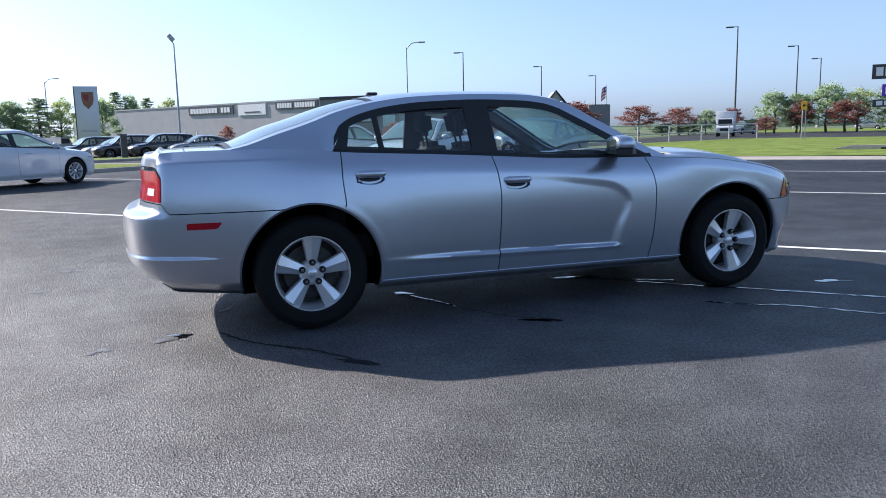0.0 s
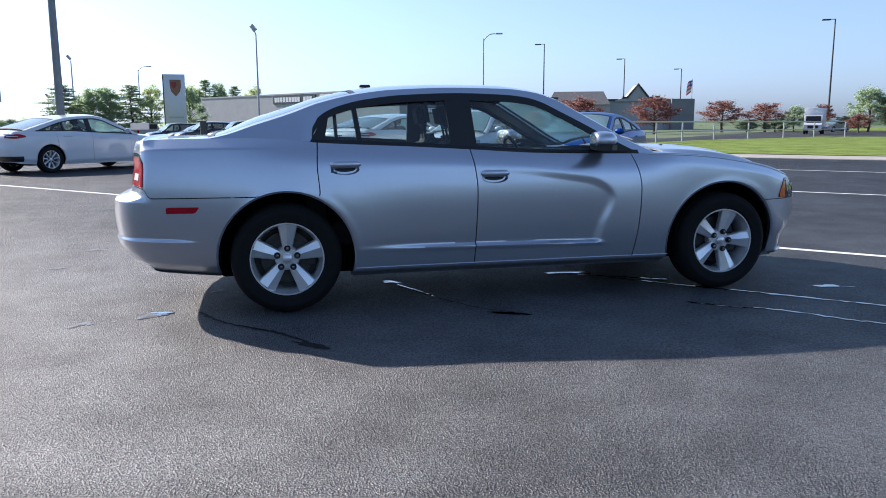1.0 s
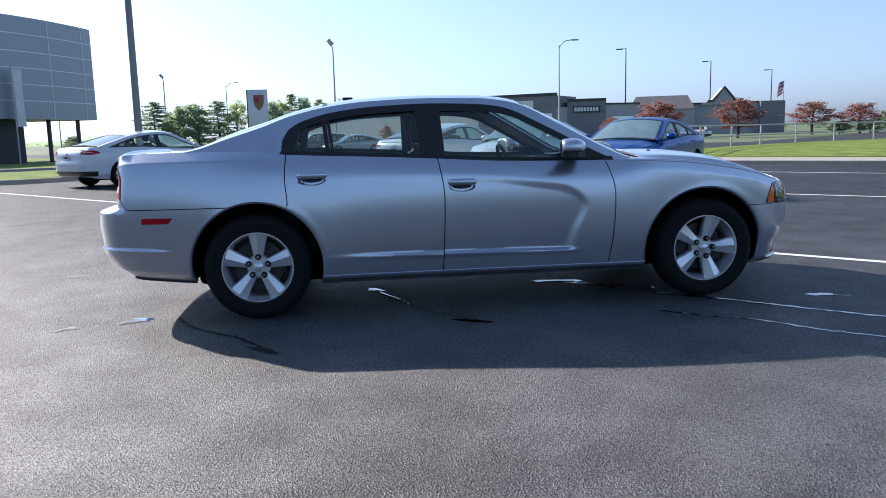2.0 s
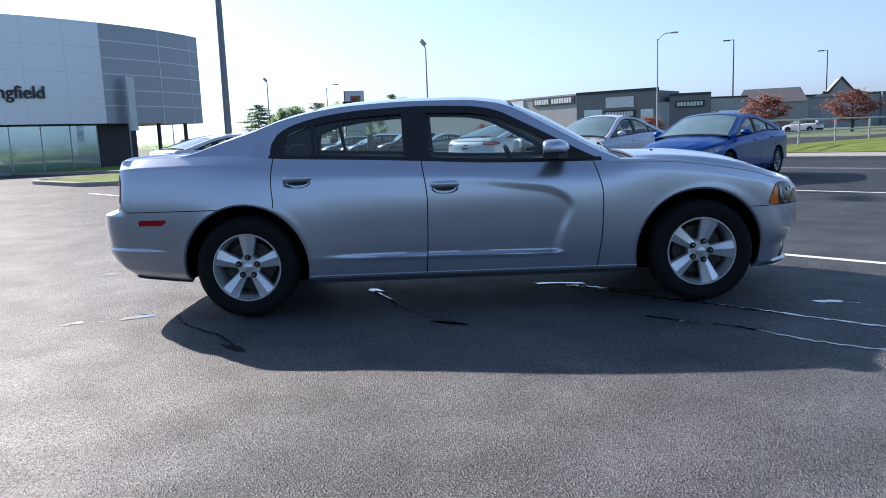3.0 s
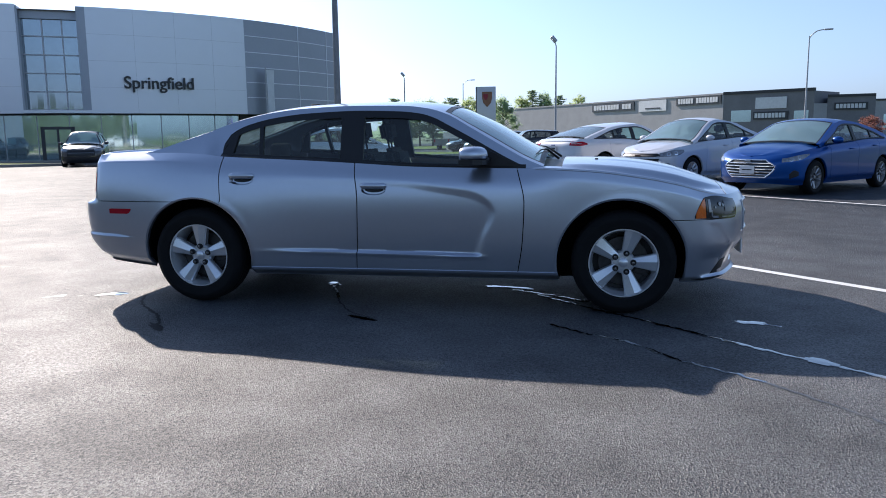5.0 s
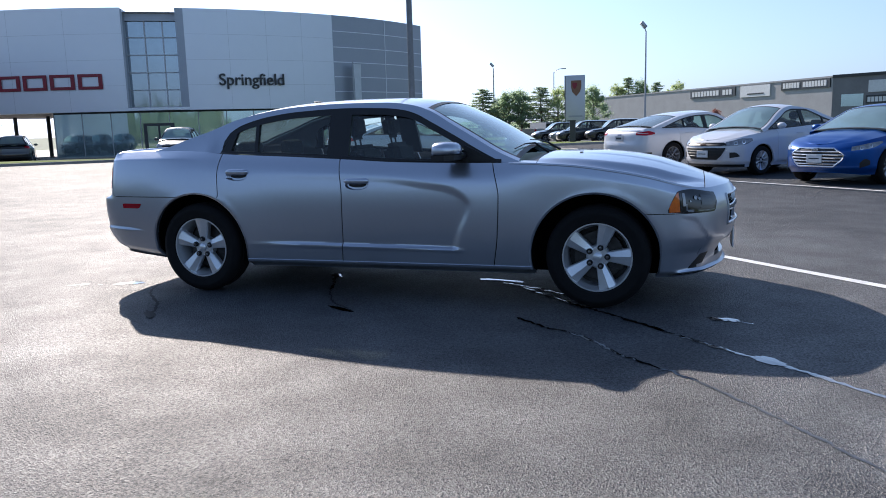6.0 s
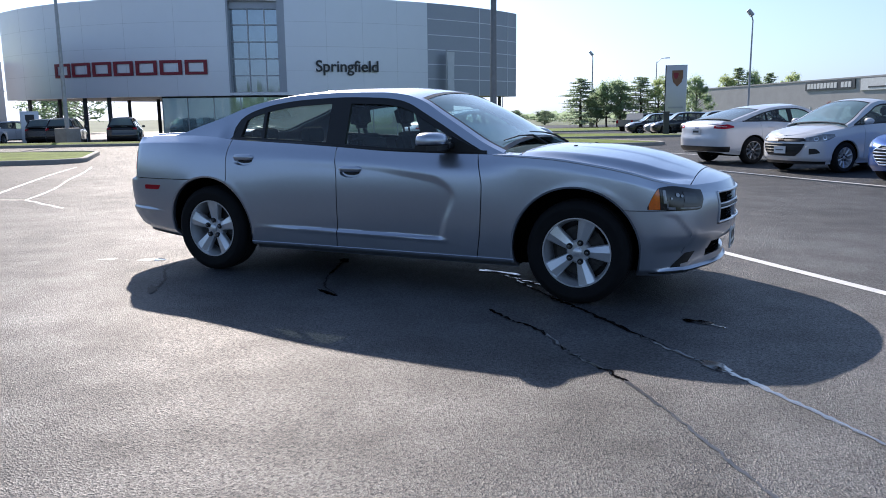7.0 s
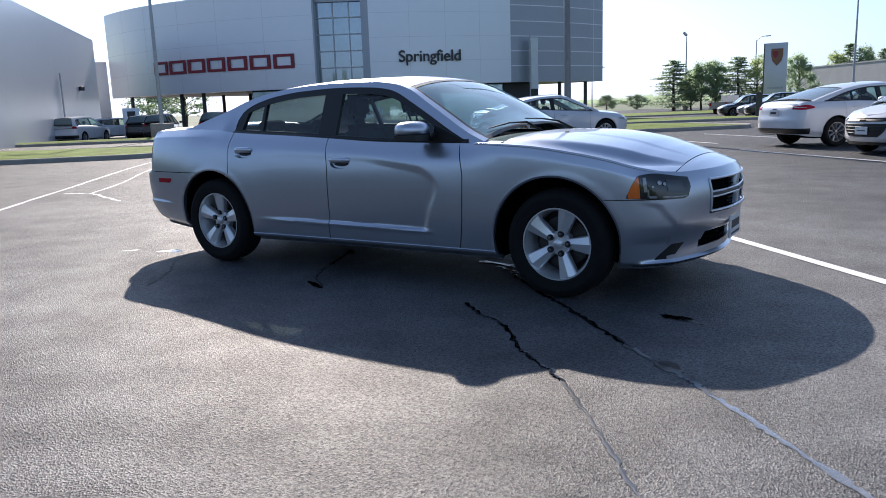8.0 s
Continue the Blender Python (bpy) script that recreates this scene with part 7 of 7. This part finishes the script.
T_GREEN, T_GREEN2, T_DARK, T_LIGHT, T_RED, T_RED2, T_PINE = (1, 0, 0.16, 12000, 0.10), (2, 0, 0.12, 13000, 0.10), (3, 1, 0.05, 15000, 0.10), (4, 2, 0.2, 7500, 0.10), (5, 3, 0.22, 7000, 0.10), (6, 3, 0.18, 8500, 0.10), (8, 1, 0.08, 9500, 0.10)
for x, y, h, s, k in ((-26.0, 101, 6.8, 4.4, T_PINE), (-24.4, 104, 5.6, 2.2, T_DARK), (-22.6, 102, 6.5, 2.4, T_GREEN), (-20.6, 101, 6.6, 2.3, T_GREEN2), (-18.0, 102, 6.8, 4.2, T_PINE), (-15.4, 101, 7.0, 2.0, T_LIGHT), (-11.0, 104, 6.9, 2.2, T_GREEN),
                      (-40.0, 128, 2.6, 2.6, T_DARK), (-47.0, 132, 2.8, 2.4, T_DARK), (-28.2, 335, 18.5, 5.2, T_LIGHT), (-23.8, 337, 20.5, 9.0, T_PINE), (-18.4, 335, 19.5, 5.0, T_GREEN), (-12.0, 337, 18.0, 8.0, T_PINE), (-3.8, 335, 18.5, 5.0, T_LIGHT)):
    tree(x, y, h, s, k, {T_PINE: "dark layered evergreen tree at the lot's edge", T_DARK: "dense dark green tree at the lot's edge", T_LIGHT: "light spring-green tree with airy crown"}.get(k, "green leafy tree at the lot's edge"), (x * 37) % 360)
for x, y, h, s, k in ((58.4, 86.4, 4.3, 3.3, T_RED), (63.6, 84.4, 3.9, 2.9, T_RED), (41.3, 73.3, 4.4, 2.9, T_RED2), (33.9, 77.0, 4.4, 3.0, T_RED2), (29.5, 80, 2.9, 1.6, T_RED2), (68.1, 79.1, 3.6, 1.6, T_RED), (64.5, 68.9, 2.2, 1.6, T_RED2), (74.2, 73.6, 4.3, 2.0, T_RED2), (77.9, 70.0, 4.2, 2.8, T_RED2),
                      (5.6, 119, 3.3, 1.3, T_RED2), (33, 120, 3.4, 2.6, T_RED)):
    tree(x, y, h, s, k, "small red-brown leaved ornamental tree on the grass", (x * 53) % 360)
for x, y, h, s, k in ((72.6, 76.5, 7.2, 2.6, T_GREEN), (75.4, 75.5, 6.8, 2.6, T_GREEN2), (78.4, 73.5, 8.2, 3.0, T_GREEN), (81.4, 71.4, 7.4, 2.8, T_LIGHT), (85.5, 70.0, 7.6, 3.0, T_GREEN2), (89.5, 68.0, 8.0, 3.2, T_GREEN), (93.5, 65.4, 7.5, 3.0, T_LIGHT), (98, 62, 8, 3.4, T_GREEN), (65.6, 81.3, 4.4, 1.6, T_GREEN), (63.3, 82.0, 2.0, 1.9, T_DARK), (60.5, 84.0, 1.9, 1.8, T_DARK), (70.5, 78.0, 2.6, 2.0, T_DARK)):
    tree(x, y, h * 0.78, s * 0.95, k, "broad green tree beyond the road", (x * 29) % 360)
for x, y, h, s in ((-97, 71, 8.5, 4.6), (-89.5, 67.5, 8.0, 4.4), (-83, 66.0, 7.5, 4.2)):
    tree(x, y, h, s, (7, 0, 0.18, 3500, 0.12), "thinly leaved spring tree behind the showroom", (x * 17) % 360)


def far_woods():
    rnd = random.Random(5)
    c = Shape()
    for k in range(30000):
        # the nearer belt, unseen behind the camera, is added to darken paint reflections
        a = radians(rnd.uniform(-30, 112) if k < 16000 else rnd.uniform(150, 330))
        r = rnd.uniform(420, 520) if k < 16000 else rnd.uniform(78, 98)
        z = -0.5 + abs(rnd.gauss(0, 1)) * (1.7 if k < 16000 else 5.0) * (0.6 + 0.6 * noise.noise((a * 9, 0, 0)))
        p = Vector((r * math.cos(a), r * math.sin(a), z))
        s = rnd.uniform(0.6, 1.9)
        o = len(c.v)
        for q in range(5):
            t = 2 * math.pi * q / 5 + rnd.uniform(-0.3, 0.3)
            c.v.append((p.x + s * math.cos(t) * math.sin(a), p.y - s * math.cos(t) * math.cos(a), p.z + s * math.sin(t) * 0.8))
        c.f.append((o, o + 1, o + 2, o + 3, o + 4))
    tagged(part("far_woods", c, M_LEAF[1]), "distant low dark tree line, plus an added unseen belt behind the camera", "trees", kind="stuff")


far_woods()


# ---- far vehicles ----
dark = parked(stand(-3.2, 52.6, 200), SUV, M_DARKCAR, "black sport utility vehicle in a row by the entrance", suv_style, M_DARKALLOY, False, "cars by the entrance")
for x, y, a in ((-5.6, 54.0, 200), (-8.3, 57.8, 205)):
    copy_thing(dark, stand(x, y, a))
gs = parked(stand(-6.4, 56.0, 200), FUSION, M_SILVERCAR, "grey sedan in a row by the entrance", fusion_style, None, False, "cars by the entrance")
copy_thing(gs, stand(-0.5, 52.0, 200))
for x, y, a in ((-35.6, 29.4, 132), (-38.6, 27.6, 132), (-41.5, 28.5, 130), (-22.6, 27.2, 300)):
    o = copy_thing(dark, stand(x, y, a))
    tagged(o, "black sport utility vehicle in front of the showroom", "car", "cars by the showroom")
wsuv = parked(stand(-42.8, 24.6, 118), SUV, M_WHITE, "white compact sport utility vehicle by the pale hall", suv_style, M_DARKALLOY, False, "cars by the showroom")
copy_thing(wsuv, stand(-52.0, 34.0, 60))
for x, y, a in ((67.5, 76.5, 200), (112, 97, 120)):
    o = copy_thing(gs, stand(x, y, a))
    tagged(o, "small grey car on the far road", "car", "cars on the road")
o = copy_thing(wsuv, stand(43, 88, 130))
tagged(o, "white car in the far lot", "car", "cars on the road")


def box_truck(m):
    t = thing("box_truck", m, "white delivery truck with a pale box body", "truck")
    part("box", Shape().box(-4.6, -1.15, 0.9, 0.2, 1.15, 3.3, 0.04), M_SIGNWH, t, smooth=30)
    cab = Shape()
    sec = [(0.4, 0.5), (2.0, 0.5), (2.05, 1.2), (1.75, 1.45), (1.3, 2.35), (0.4, 2.45)]
    cab.prism([(x, z) for x, z in sec], -1.0, 1.0, pose(0, 0, 0, 90, 0, 0))
    part("cab", cab, M_WHITE, t)
    part("windscreen", Shape().grid([[(1.78, y, 1.48), (1.34, y, 2.27)] for y in (-0.85, 0.85)]), M_GLOSSBLACK, t)
    part("grille", Shape().box(2.04, -0.6, 0.75, 2.08, 0.6, 1.1, 0.01), M_BLACK, t)
    for x in (-3.4, 1.2):
        for y in (-0.95, 0.95):
            part("wheel", Shape().lathe([(0.02, -0.12), (0.4, -0.12), (0.43, 0), (0.4, 0.12), (0.02, 0.12)], pose(x, y, 0.43), 20), M_RUBBER, t, smooth=40)
    part("chassis", Shape().box(-4.5, -0.5, 0.5, 1.8, 0.5, 0.9, 0.02), M_BLACK, t)


box_truck(stand(53.3, 62.4, 228) @ Matrix.Scale(0.8, 4))


def pickup(m):
    t = thing("pickup_truck", m, "silver and red pickup truck by the far grass", "truck")
    b = Shape().prism([(-2.7, 0.5), (2.6, 0.5), (2.65, 0.95), (1.3, 1.15), (0.75, 1.75), (-0.75, 1.78), (-0.85, 1.15), (-2.7, 1.15)], -0.95, 0.95, pose(0, 0, 0, 90, 0, 0))
    part("body", b, M_SILVERCAR, t)
    part("window", Shape().box(-0.7, -0.96, 1.2, 0.8, 0.96, 1.65), M_GLOSSBLACK, t)
    part("tail_light", Shape().box(-2.72, -0.95, 0.8, -2.69, -0.75, 1.1).box(-2.72, 0.75, 0.8, -2.69, 0.95, 1.1), M_RED, t)
    for x in (-1.7, 1.7):
        for y in (-0.85, 0.85):
            part("wheel", Shape().lathe([(0.02, -0.12), (0.38, -0.12), (0.4, 0), (0.38, 0.12), (0.02, 0.12)], pose(x, y, 0.4), 20), M_RUBBER, t, smooth=40)


pickup(stand(-12.8, 74.5, 70))
